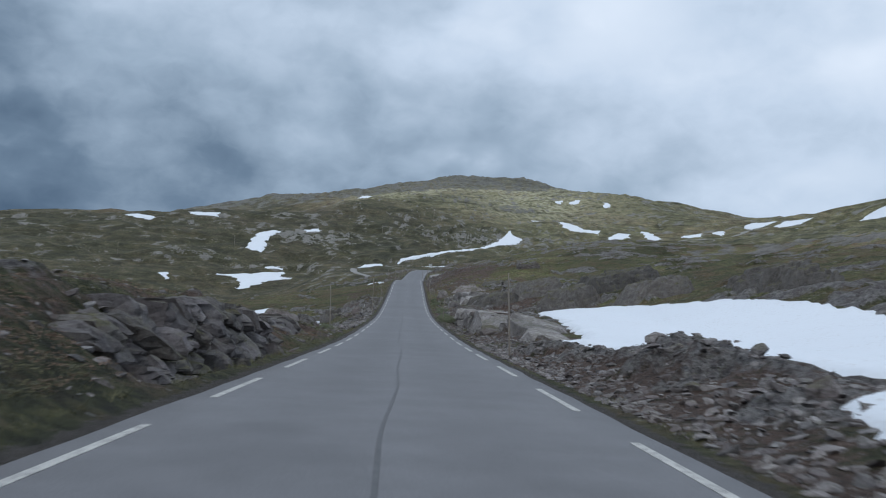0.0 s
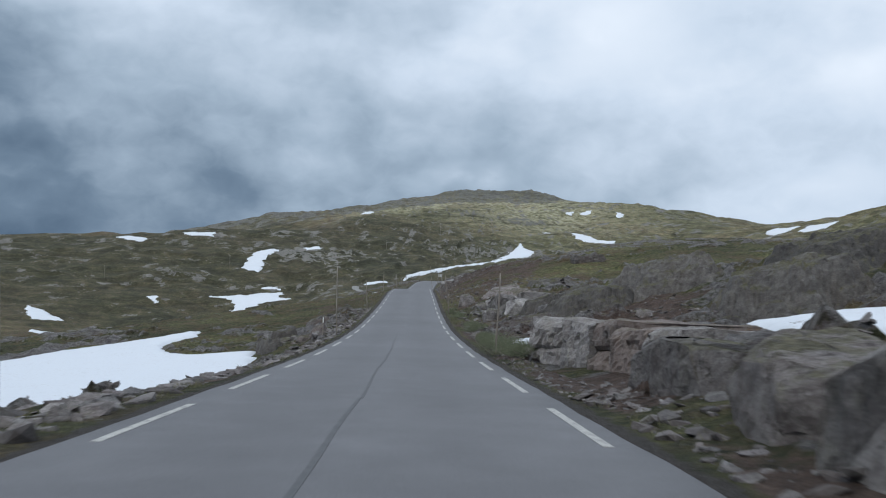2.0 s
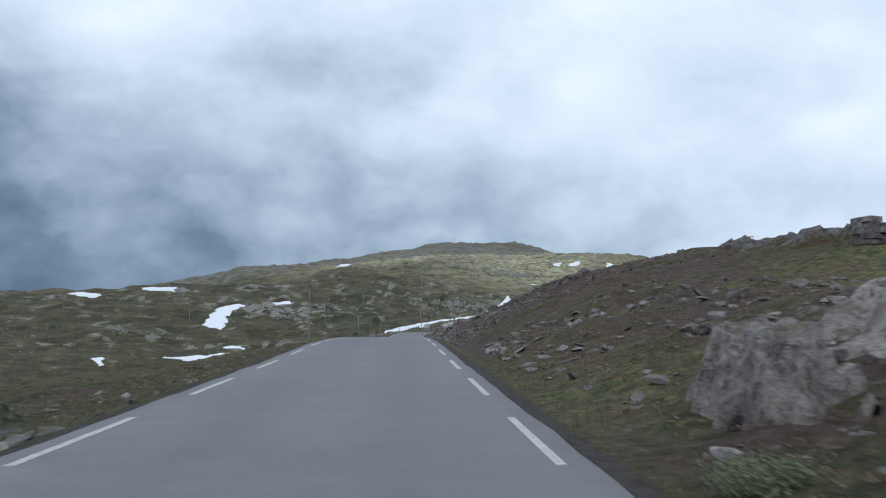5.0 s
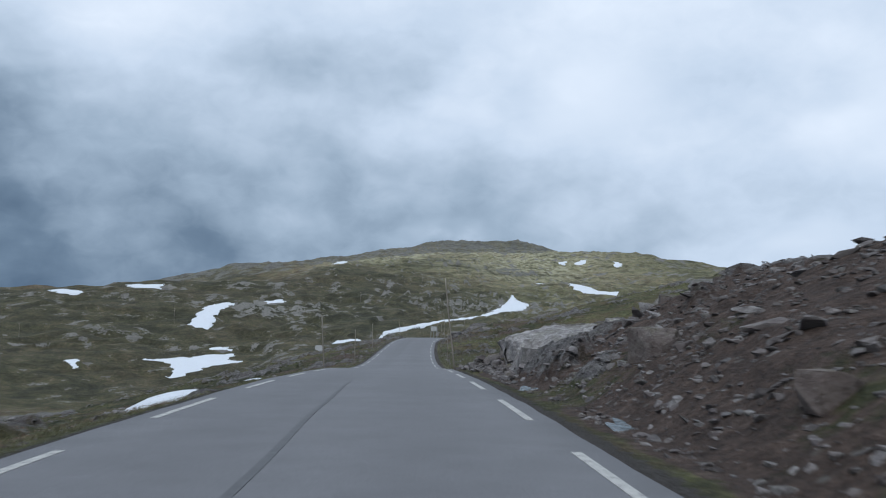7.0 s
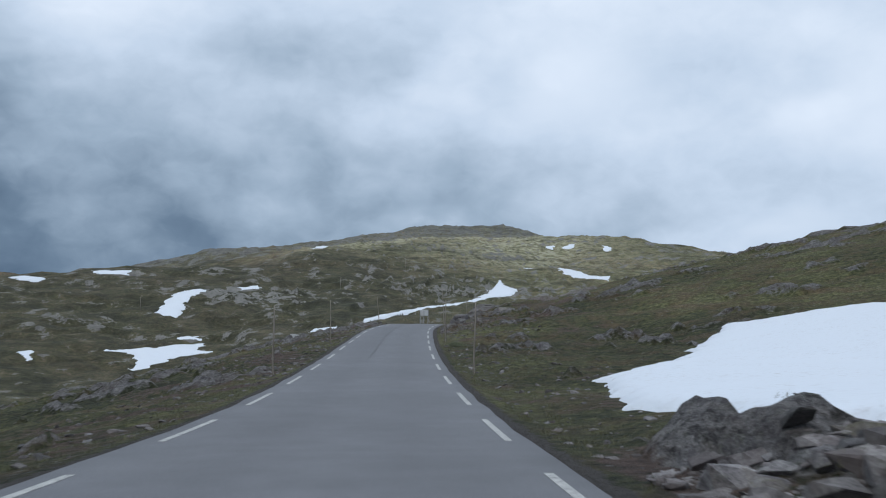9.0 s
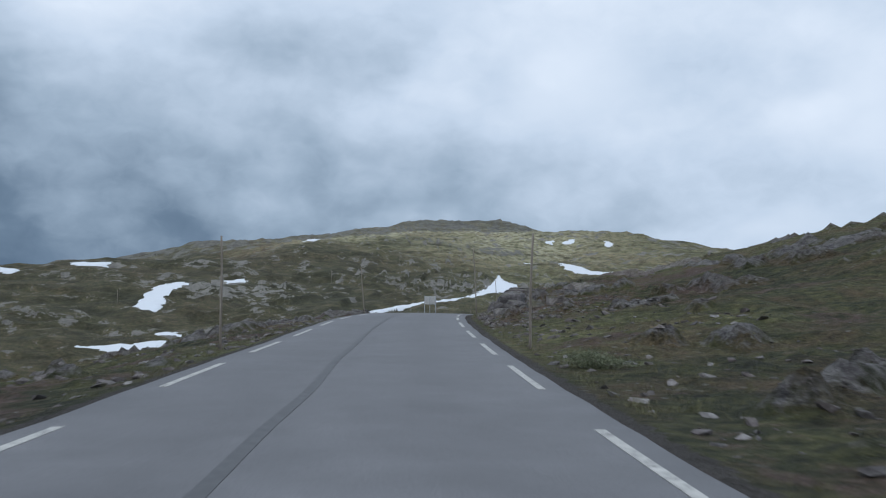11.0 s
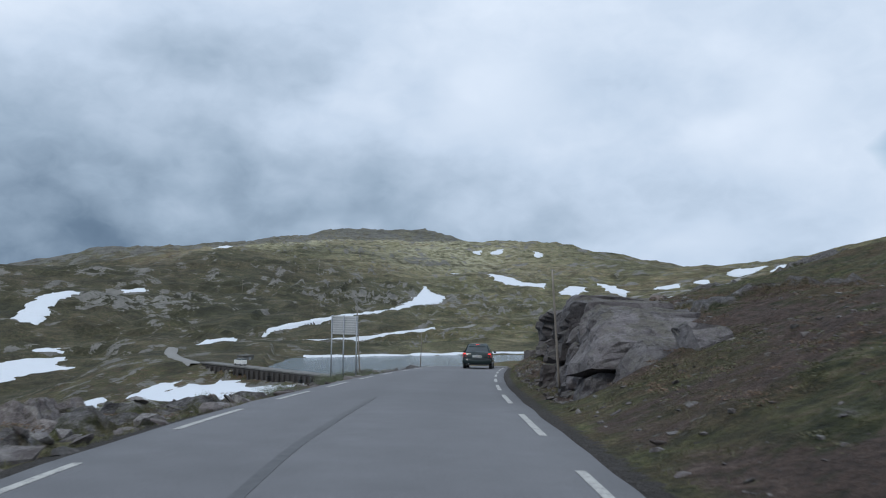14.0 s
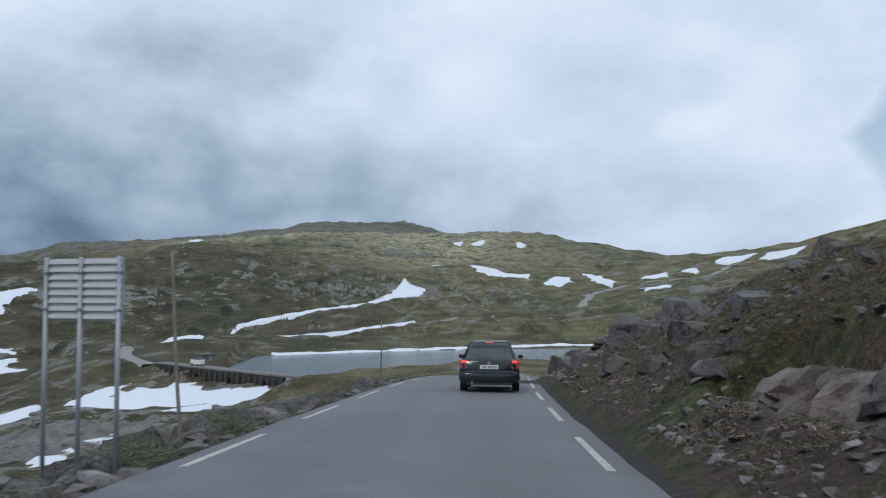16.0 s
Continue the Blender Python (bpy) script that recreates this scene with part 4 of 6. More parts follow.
def build_terrain():
    half = [0.0, 1.2, 2.2, 2.55, 2.8] + spread(3.0, 0.18, 8.0, 1.0) + spread(8.25, 0.28, 16.0, 1.015)[:-1] + spread(16.4, 0.5, 1700, 1.036)
    cols = np.array([-v for v in half[:0:-1]] + half)
    ahead = spread(-12, 0.28, 372, 1.0) + spread(372.4, 0.4, 3300, 1.0105)
    behind = [-v for v in spread(12.6, 0.6, 700, 1.12)][::-1]
    rows = np.array(behind + ahead)
    gy, gc = np.meshgrid(rows, cols, indexing="ij")
    gx = road_x(gy) + gc
    gz = rugged(gx, gy)
    nr, nc = gx.shape
    index = np.arange(nr * nc).reshape(nr, nc)
    quads = np.stack([index[:-1, :-1], index[:-1, 1:], index[1:, 1:], index[1:, :-1]], -1).reshape(-1, 4)
    me = arrays_of("ground", np.stack([gx, gy, gz], -1).reshape(-1, 3), quads, GROUND)
    d = np.abs(gc)
    # Some of these masks carry the hills' haze, cloud shadow and sunlit band.
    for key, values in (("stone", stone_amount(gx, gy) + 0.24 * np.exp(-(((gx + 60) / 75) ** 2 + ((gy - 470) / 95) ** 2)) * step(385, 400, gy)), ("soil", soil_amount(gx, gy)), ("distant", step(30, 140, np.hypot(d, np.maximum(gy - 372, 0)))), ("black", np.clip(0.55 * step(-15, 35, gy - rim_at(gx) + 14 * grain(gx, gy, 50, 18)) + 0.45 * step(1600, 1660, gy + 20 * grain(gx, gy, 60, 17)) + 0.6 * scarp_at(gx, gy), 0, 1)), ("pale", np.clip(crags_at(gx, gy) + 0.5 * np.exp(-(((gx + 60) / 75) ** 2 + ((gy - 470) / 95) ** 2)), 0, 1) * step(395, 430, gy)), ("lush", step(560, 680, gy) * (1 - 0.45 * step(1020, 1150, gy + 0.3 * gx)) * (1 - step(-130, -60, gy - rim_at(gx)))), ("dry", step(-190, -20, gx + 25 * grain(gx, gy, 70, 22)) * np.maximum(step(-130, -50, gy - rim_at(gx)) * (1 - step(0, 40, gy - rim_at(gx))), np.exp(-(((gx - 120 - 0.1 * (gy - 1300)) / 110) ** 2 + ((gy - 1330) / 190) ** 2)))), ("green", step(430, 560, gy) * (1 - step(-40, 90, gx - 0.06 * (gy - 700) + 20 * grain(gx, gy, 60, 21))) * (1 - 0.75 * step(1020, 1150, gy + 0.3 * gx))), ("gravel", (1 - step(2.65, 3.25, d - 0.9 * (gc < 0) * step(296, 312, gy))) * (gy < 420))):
        me.attributes.new(key, "FLOAT", "POINT").data.foreach_set("value", np.asarray(values, np.float32).ravel())
    return tagged(new("ground", me), "rolling mountain heath of grass, moss and bare grey rock", "ground", "", "structure")


build_terrain()


# ---- road ----
def build_road():
    y = np.arange(-45, 418, 0.8)
    across = np.array([-EDGE - 0.10, -EDGE, -2.0, -1.0, 0.0, 1.0, 2.0, EDGE, EDGE + 0.10])
    slope = np.gradient(road_x(y), y)
    nrm = np.sqrt(1 + slope**2)
    wob = np.stack([0.05 * grain(y, y * 0 + 3, 2.2, 31), 0.05 * grain(y, y * 0 + 9, 2.2, 32)])
    verts, wheel = [], []
    for k, a in enumerate(across):
        off = a + (wob[0] if k < 2 else wob[1] if k > 6 else 0)
        drop = -0.012 * abs(a) - (0.16 if k in (0, 8) else 0)
        verts.append(np.stack([road_x(y) + off / nrm, y - off * slope / nrm, road_z(y) + drop + 0.03], -1))
        wheel.append(np.full(len(y), 1.0 if abs(a) == 1.0 else 0.0))
    v = np.stack(verts, 1)
    nr, nc = v.shape[:2]
    index = np.arange(nr * nc).reshape(nr, nc)
    quads = np.stack([index[:-1, :-1], index[:-1, 1:], index[1:, 1:], index[1:, :-1]], -1).reshape(-1, 4)
    me = arrays_of("road", v.reshape(-1, 3), quads, ASPHALT)
    me.attributes.new("wheel", "FLOAT", "POINT").data.foreach_set("value", np.stack(wheel, 1).astype(np.float32).ravel())
    return tagged(new("road", me), "narrow worn grey asphalt road with broken edge lines", "road", "", "structure")


def strip(y0, y1, u0, u1, lift, step_size=0.5, bend=0.0, seed=0):
    """A thin strip laid on the road from y0 to y1, between u0 and u1."""
    bm = bmesh.new()
    n = max(2, int((y1 - y0) / step_size) + 1)
    last = None
    for y in np.linspace(y0, y1, n):
        s = float(road_x(y + 0.5) - road_x(y - 0.5))
        k = math.sqrt(1 + s * s)
        w = bend * float(grain(np.array([y]), np.array([seed * 7.0]), 6.0, 40 + seed)[0])
        row = []
        for u in (u0 + w, u1 + w):
            z = float(road_z(y)) - 0.012 * abs(u) + 0.03
            row.append((bm.verts.new((float(road_x(y)) + u / k, y - u * s / k, z + lift)), bm.verts.new((float(road_x(y)) + u / k, y - u * s / k, z - 0.01))))
        if last:
            bm.faces.new((last[0][0], last[1][0], row[1][0], row[0][0]))
            bm.faces.new((last[0][1], last[0][0], row[0][0], row[0][1]))
            bm.faces.new((last[1][0], last[1][1], row[1][1], row[1][0]))
        else:
            bm.faces.new((row[0][1], row[1][1], row[1][0], row[0][0]))
        last = row
    bm.faces.new((last[0][0], last[1][0], last[1][1], last[0][1]))
    return bm


road = build_road()
DASH = np.interp(np.arange(-9, 60), [-9, 0, 2, 5, 6, 7, 11, 12, 17, 26, 29, 30, 36, 40, 45, 48, 59], [-49, 12, 26, 44, 50.9, 57.4, 82.7, 89.4, 119.4, 181.3, 200.9, 207.8, 250.8, 276.4, 310.8, 330.3, 404])
for y in DASH:
    if y > -44 and y < 402:
        for u in (-LANE / 2, LANE / 2):
            part("edge_line_dash", strip(y, y + 3.7, u - 0.05, u + 0.05, 0.005), PAINT, road)
for k, (y0, y1, u, w) in enumerate(((-44, 30, -0.06, 0.02), (38, 62, -0.25, 0.028), (62, 96, -0.2, 0.022), (160, 184, -0.45, 0.04), (244, 312, -0.50, 0.062))):
    part("tar_seam", strip(y0, y1, u - w, u + w, 0.004, 0.7, 0.07, k), TAR, road, "dark tar seam along the road's middle")


# ---- snow ----
def build_snow_patch(poly, thick, cell, label, group=""):
    p = np.array(poly, float)
    x0, y0, x1, y1 = p[:, 0].min() - 2 * cell, p[:, 1].min() - 2 * cell, p[:, 0].max() + 2 * cell, p[:, 1].max() + 2 * cell
    gx, gy = np.meshgrid(np.arange(x0, x1, cell), np.arange(y0, y1, cell), indexing="ij")
    d = inside(poly, gx, gy) + cell * 1.2 * grain(gx, gy, cell * 5, 51) + cell * 0.6 * grain(gx, gy, cell * 2.2, 52)
    g = rugged(gx, gy)
    smooth_top = land(gx, gy, False)
    rise = thick * (1 - np.exp(-np.maximum(d, 0) / (cell * 1.5)))
    z = np.maximum(g, smooth_top) + rise + 0.05 * thick * grain(gx, gy, cell * 4, 53)
    top = np.where(d > 0, z, g - 0.35)
    keep = d > -1.6 * cell
    use = keep[:-1, :-1] & keep[1:, :-1] & keep[1:, 1:] & keep[:-1, 1:] & ((d[:-1, :-1] > 0) | (d[1:, :-1] > 0) | (d[1:, 1:] > 0) | (d[:-1, 1:] > 0))
    if not use.any():
        return None
    index = np.arange(gx.size).reshape(gx.shape)
    quads = np.stack([index[:-1, :-1], index[1:, :-1], index[1:, 1:], index[:-1, 1:]], -1)[use]
    used, flat = np.unique(quads, return_inverse=True)
    verts = np.stack([gx, gy, top], -1).reshape(-1, 3)[used]
    me = arrays_of("snow_patch", verts, flat.reshape(-1, 4), SNOW)
    return tagged(new("snow_patch", me), label, "snow", group)


for words, outline in NEAR_SNOW:
    build_snow_patch(outline, 0.12 if "dirty" in words else 0.32, 0.22 if "dirty" in words else 0.35, words)
for outline in FAR_SNOW:
    build_snow_patch(outline, 0.5, 1.5, "white patch of old snow lying on the mountain heath", "snow patches on the hills")


# ---- lake and dam ----
def build_lake():
    gx, gy = np.meshgrid(np.arange(-90, 240, 3.0), np.arange(440, 800, 3.0), indexing="ij")
    wet = (lake_depth(gx, gy) < 5) & (gy > 538.5 - 1.29 * (gx + 5))
    use = wet[:-1, :-1] | wet[1:, :-1] | wet[1:, 1:] | wet[:-1, 1:]
    use &= (gy > 538.5 - 1.29 * (gx + 5))[:-1, :-1]
    index = np.arange(gx.size).reshape(gx.shape)
    quads = np.stack([index[:-1, :-1], index[1:, :-1], index[1:, 1:], index[:-1, 1:]], -1)[use]
    used, flat = np.unique(quads, return_inverse=True)
    verts = np.stack([gx, gy, np.full(gx.shape, LAKE_Z)], -1).reshape(-1, 3)[used]
    me = arrays_of("lake", verts, flat.reshape(-1, 4), WATER)
    return tagged(new("lake", me), "blue-grey rippled water of a mountain lake", "lake", "", "structure")


build_lake()


def build_dam():
    a, b = Vector((-41.5, 590.0, -32.0)), Vector((-6.6, 544.4, -32.0))
    way = b - a
    turn = math.degrees(math.atan2(way.y, way.x))
    dam = thing("dam", a, turn, "low grey concrete dam with buttresses across the lake's outlet", "dam")
    n = way.length
    bm = box(bmesh.new(), (n + 1, 0.8, 9.0), (n / 2, 0, -4.6), 0.04)
    part("wall", bm, DAM_FACE, dam, "dark stained face of the dam")
    part("crest", box(bmesh.new(), (n + 8, 4.6, 0.45), (n / 2 + 2.5, 1.6, 0.05), 0.06), CONCRETE, dam, "pale walkway along the crest")
    shape = mesh_of("buttress", box(bmesh.new(), (0.6, 0.9, 8.0), (0, 0, -4.6), 0.05), DAM_FACE)
    for k in range(22):
        ob = new("buttress", shape)
        ob.parent = dam
        ob.location = (3 + k * (n - 5) / 21, -0.62, 0.0)
    return dam


build_dam()


# ---- rocks ----
def hull_of(seed, points, bevel=0.0, flat=0.75):
    """An angular stone: the hull of random points, its edges worn."""
    r = random.Random(seed)
    bm = bmesh.new()
    for k in range(points):
        p = Vector((r.gauss(0, 1), r.gauss(0, 1), r.gauss(0, 1)))
        p = p.normalized() * r.uniform(0.86, 1.0)
        m = max(abs(p.x), abs(p.y), abs(p.z))
        p = p.lerp(p / m, 0.45)
        bm.verts.new((p.x, p.y, p.z * flat))
    out = bmesh.ops.convex_hull(bm, input=bm.verts[:])
    bmesh.ops.delete(bm, geom=[g for g in out["geom_interior"] if isinstance(g, bmesh.types.BMVert)], context="VERTS")
    bmesh.ops.dissolve_limit(bm, angle_limit=0.30, verts=bm.verts[:], edges=bm.edges[:])
    if bevel:
        bmesh.ops.bevel(bm, geom=bm.edges[:], offset=bevel, segments=2, affect="EDGES", profile=0.55)
    bmesh.ops.triangulate(bm, faces=bm.faces[:])
    v = np.array([x.co[:] for x in bm.verts])
    f = np.array([[x.index for x in p.verts] for p in bm.faces])
    bm.free()
    return v / np.abs(v).max(0), f


def build_boulder_mesh(seed):
    v, f = hull_of(seed, 15 + seed % 7, 0.07)
    return arrays_of("boulder", v, f, ROCK, False)


BOULDERS = [build_boulder_mesh(100 + k) for k in range(14)]
ROCK_LABELS = ["angular grey boulder with pale lichen on the roadside bank", "weathered grey gneiss boulder half sunk in heath", "flat-topped grey rock with dark cracks"]


def ground_at(x, y):
    return float(rugged(np.array([float(x)]), np.array([float(y)]))[0])


def build_outcrop(u, y, a, b, tall, turn=0.0, seed=0, dip=0.0, cell=1.1, label=""):
    """A ledge of bedrock: a stepped, cracked hump that sinks into the ground at its rim. a, b: half sizes; dip: its fall along b."""
    x0, y0 = side(u, y)
    pitch = max(0.07, min(a, b) / 22)
    p, q = np.meshgrid(np.arange(-1.12 * a, 1.12 * a + pitch, pitch), np.arange(-1.12 * b, 1.12 * b + pitch, pitch), indexing="ij")
    t = math.radians(turn)
    x, y = x0 + p * math.cos(t) - q * math.sin(t), y0 + p * math.sin(t) + q * math.cos(t)
    k = 500 + 20 * seed
    r = (np.abs(p / a) ** 3 + np.abs(q / b) ** 3) ** (1 / 3) + 0.34 * grain(p, q, 0.9 * min(a, b), k) + 0.13 * grain(p, q, 0.35 * min(a, b), k + 1)
    rise = 1 - step(0.50, 1.0, r)
    terrace = rise * 3 + 0.25 * grain(p, q, 0.8, k + 2)
    terrace = (np.floor(terrace) + step(0.55, 0.95, terrace - np.floor(terrace))) / 3
    wp, wq = p + 0.25 * grain(p, q, 1.1, k + 3), q + 0.25 * grain(p, q, 1.1, k + 4)
    big, gap = blocks(wp * 0.8 + 0.35 * wq, wq, cell, k + 5)
    small, chink = blocks(wp, wq * 0.8, cell * 0.4, k + 10)
    h = tall * (0.45 * rise + 0.55 * terrace) * (1 - dip * q / b)
    inner = step(0.02, 0.25, rise)
    h = h + inner * min(tall, 1.0) * (0.26 * (big - 0.5) + 0.14 * (small - 0.5) - 0.13 * (1 - step(0, 0.10, gap)) - 0.05 * (1 - step(0, 0.14, chink)))
    base = land(x, y, False)
    z = base + h + 0.03 * grain(p, q, 0.3, k + 15) - 0.45 * (1 - step(0.0, 0.10, rise)) - 0.05
    index = np.arange(p.size).reshape(p.shape)
    quads = np.stack([index[:-1, :-1], index[1:, :-1], index[1:, 1:], index[:-1, 1:]], -1).reshape(-1, 4)
    me = arrays_of("rock_outcrop", np.stack([x - x0, y - y0, z], -1).reshape(-1, 3), quads, PALE_ROCK if "pale" in label else MOSSY if abs(u) > 8 else ROCK, False)
    ob = new("rock_outcrop", me)
    ob.location = (x0, y0, 0)
    return tagged(ob, label, "rock", "rock outcrops")


def block_mesh(corners, off, tilt, deep, seed, top, flake):
    """One block of a broken face: corners (along, up, away) of its front, facets where flakes came off, sides that run back into the bank."""
    c = np.array(corners, float)
    nx, ny = [int(np.clip(round(d / 0.11), 6, 26)) for d in (np.linalg.norm(c[1] - c[0]), np.linalg.norm(c[3] - c[0]))]
    f, g = np.meshgrid(np.linspace(0, 1, nx), np.linspace(0, 1, ny), indexing="ij")
    flat = (c[0] * (1 - f[..., None]) + c[1] * f[..., None]) * (1 - g[..., None]) + (c[3] * (1 - f[..., None]) + c[2] * f[..., None]) * g[..., None]
    mid = flat.reshape(-1, 3).mean(0)
    inner = mid + (flat - mid) * np.array([0.97, 0.96, 1.0])
    a, b = flat[..., 0] + 0.12 * grain(flat[..., 0], flat[..., 1], 0.5, seed + 4), flat[..., 1] + 0.10 * grain(flat[..., 0], flat[..., 1], 0.4, seed + 6)
    large, gap = blocks(a + 0.4 * b, b - 0.2 * a, 1.1, seed + 10)
    small, chink = blocks(a - 0.3 * b, b * 1.3, 0.33, seed + 20)
    relief = flake * (0.40 * (large - 0.5) + 0.14 * (small - 0.5) - 0.06 * (1 - step(0, 0.08, gap))) + 0.05 * grain(a, b, 1.0, seed) + 0.018 * grain(a, b, 0.2, seed + 1)
    chip = np.maximum(np.abs(f - 0.5), np.abs(g - 0.5)) * 2
    ragged = 0.25 * grain(a, b, 0.35, seed + 2)
    out = off + tilt[0] * (f - 0.5) + tilt[1] * (g - 0.5) + relief - 0.11 * step(0.72, 1.0, chip + ragged)
    inner[..., 2] -= out
    ring = [(i, 0) for i in range(nx)] + [(nx - 1, j) for j in range(1, ny)] + [(i, ny - 1) for i in range(nx - 2, -1, -1)] + [(0, j) for j in range(ny - 2, 0, -1)]
    front = np.array([inner[p] for p in ring])
    rim = np.array([flat[p] for p in ring])
    n, m = nx * ny, len(ring)
    index = np.arange(n).reshape(nx, ny)
    quads = [np.stack([index[:-1, :-1], index[1:, :-1], index[1:, 1:], index[:-1, 1:]], -1).reshape(-1, 4)]
    verts = [inner.reshape(-1, 3)]
    k = np.arange(m)
    last, base = np.array([index[p] for p in ring]), n
    crown = (rim[:, 1] > mid[1] + 0.75 * (flat[..., 1].max() - mid[1])) & top
    for share in (0.04, 0.16, 0.34, 0.6, 1.0):
        w = rim.copy()
        w[:, 2] = front[:, 2] * (1 - share) + (mid[2] + deep) * share + 0.03
        bump = 0.09 * grain(rim[:, 0] * 1.3 + rim[:, 1], w[:, 2] + rim[:, 1], 0.5, seed + 7) + 0.05 * (blocks(rim[:, 0] + rim[:, 1], w[:, 2], 0.4, seed + 30)[0] - 0.5)
        w[:, :2] += (w[:, :2] - mid[:2]) / (np.linalg.norm(w[:, :2] - mid[:2], axis=1)[:, None] + 0.05) * bump[:, None]
        w[crown, 1] += 0.10 * grain(rim[crown, 0], w[crown, 2], 0.8, seed + 3) - 0.12 * share
        verts.append(w)
        now = base + k
        quads.append(np.stack([last, now, np.roll(now, -1), np.roll(last, -1)], -1))
        last, base = now, base + m
    return np.concatenate(verts), np.concatenate(quads)


def build_rock_face(first, last, foot, tops, wide, tall, lean, jut, seed, mats, label, way=1, deep=1.6, flake=1.0):
    """A broken rock wall beside the road, block by block. foot, tops: (places along, values); wide, tall: smallest and largest block; lean: how far the top stands back."""
    r = random.Random(seed)
    face = thing("rock_outcrop", (float(road_x(first)) + way * foot[1][0], first, float(road_z(first))), 0, label, "rock", "rock outcrops")
    cuts = [first]
    while cuts[-1] < last - wide[0] * 1.3:
        cuts.append(min(cuts[-1] + r.uniform(*wide), last))
    cuts[-1] = last
    slant = [r.uniform(-0.22, 0.22) for _ in cuts]
    height_at = lambda y: float(np.interp(y, *tops))
    for i, (a, b) in enumerate(zip(cuts, cuts[1:])):
        h = height_at((a + b) / 2) + r.uniform(-0.14, 0.10)
        rows = [-0.45]
        while rows[-1] < h - tall[0] * 1.2:
            rows.append(min(rows[-1] + r.uniform(*tall), h))
        rows[-1] = h
        tip = [0.0] + [r.uniform(-0.12, 0.12) * min(1, b - a) for _ in rows[1:-1]] + [0.5 * (height_at(b) - height_at(a)) + r.uniform(-0.09, 0.09)]
        set_back = r.uniform(-0.4, 0.4) * jut
        for j, (low, high) in enumerate(zip(rows, rows[1:])):
            def spot(y_end, k, z, sign):
                z = z + sign * (tip[j] if z == low else tip[j + 1])
                return (y_end + slant[k] * (z / max(h, 0.5) - 0.5), z, float(np.interp(y_end, *foot)) + lean * max(z, 0) / max(h, 0.5))
            corners = [spot(a, i, low, -1), spot(b, i + 1, low, 1), spot(b, i + 1, high, 1), spot(a, i, high, -1)]
            corners = [(p + r.uniform(-0.13, 0.13) * (b - a), q + r.uniform(-0.10, 0.06) * (high - low), d) for p, q, d in corners]
            last_row = j == len(rows) - 2
            off = set_back + r.uniform(-0.5, 0.5) * jut + (0.35 * jut if last_row and r.random() < 0.6 else 0)
            v, q = block_mesh(corners, off, (r.uniform(-0.5, 0.5) * jut, r.uniform(-0.35, 0.35) * jut), deep * (1.6 if last_row else 1.0), seed * 37 + i * 11 + j, last_row, flake)
            y = v[:, 0]
            p = np.stack([road_x(y) + way * v[:, 2], y, road_z(y) + v[:, 1]], -1)
            at = p.mean(0)
            block = new("rock_block", arrays_of("rock_block", p - at, q[:, ::-1] if way > 0 else q, r.choice(mats), False))
            block.location = Vector(at) - face.location
            block.parent = face
    return face


def slab_mesh(seed, size, mat, cuts=9):
    """A boulder or slab with cut corners, worn edges and an uneven skin."""
    r = random.Random(seed)
    bm = bmesh.new()
    bmesh.ops.create_cube(bm, size=2.0)
    for _ in range(cuts):
        d = Vector((r.choice((-1, 1)) * r.uniform(0.25, 1), r.choice((-1, 1)) * r.uniform(0.25, 1), r.uniform(-0.4, 1.0))).normalized()
        reach = abs(d.x) + abs(d.y) + abs(d.z)
        bmesh.ops.bisect_plane(bm, geom=bm.verts[:] + bm.edges[:] + bm.faces[:], plane_co=d * reach * r.uniform(0.58, 0.80), plane_no=d, clear_outer=True)
        hull = bmesh.ops.convex_hull(bm, input=bm.verts[:])
        bmesh.ops.delete(bm, geom=[x for x in hull["geom_interior"] + hull["geom_unused"] if isinstance(x, bmesh.types.BMVert)], context="VERTS")
    bmesh.ops.remove_doubles(bm, verts=bm.verts[:], dist=0.03)
    bmesh.ops.dissolve_limit(bm, angle_limit=0.12, verts=bm.verts[:], edges=bm.edges[:])
    bmesh.ops.transform(bm, matrix=Matrix.Diagonal((*size, 1)), verts=bm.verts[:])
    bm.normal_update()
    sides = [(f.normal * (1 if f.normal.dot(f.calc_center_median()) > 0 else -1), f.calc_center_median()) for f in bm.faces]
    bmesh.ops.bevel(bm, geom=bm.edges[:], offset=0.16 * min(size), segments=2, affect="EDGES", profile=0.6)
    for v in bm.verts:
        for across, middle in sides + sides:
            v.co -= across * max(0.0, (v.co - middle).dot(across))
    bmesh.ops.triangulate(bm, faces=bm.faces[:])
    for _ in range(4):
        long = [e for e in bm.edges if e.calc_length() > max(0.16, 0.10 * max(size))]
        if long:
            bmesh.ops.subdivide_edges(bm, edges=long, cuts=1)
            bmesh.ops.triangulate(bm, faces=bm.faces[:])
    bmesh.ops.recalc_face_normals(bm, faces=bm.faces[:])
    bm.normal_update()
    amount = 0.11 * min(size)
    for v in bm.verts:
        p = v.co * 1.6 + Vector((seed * 3.1, seed * 1.7, 0))
        v.co += v.normal * amount * (noise.noise(p) + 0.5 * noise.noise(p * 2.7) + 0.3 * noise.noise(p * 6.0))
    return mesh_of("boulder", bm, mat)


def build_slab(u, y, size, turn, lean_x, lean_y, seed, mat, label, sunk=0.35, over=None):
    """over: the height of its middle over the road, where it is not set by the ground."""
    x, y = side(u, y)
    ob = new("boulder", slab_mesh(seed, size, mat))
    middle = float(land(np.array([x]), np.array([y]), False)[0]) + size[2] * (1 - 2 * sunk) if over is None else float(road_z(y)) + over
    ob.matrix_basis = pose(x, y, middle, lean_x, lean_y, turn)
    return tagged(ob, label, "rock", "large rocks beside the road")


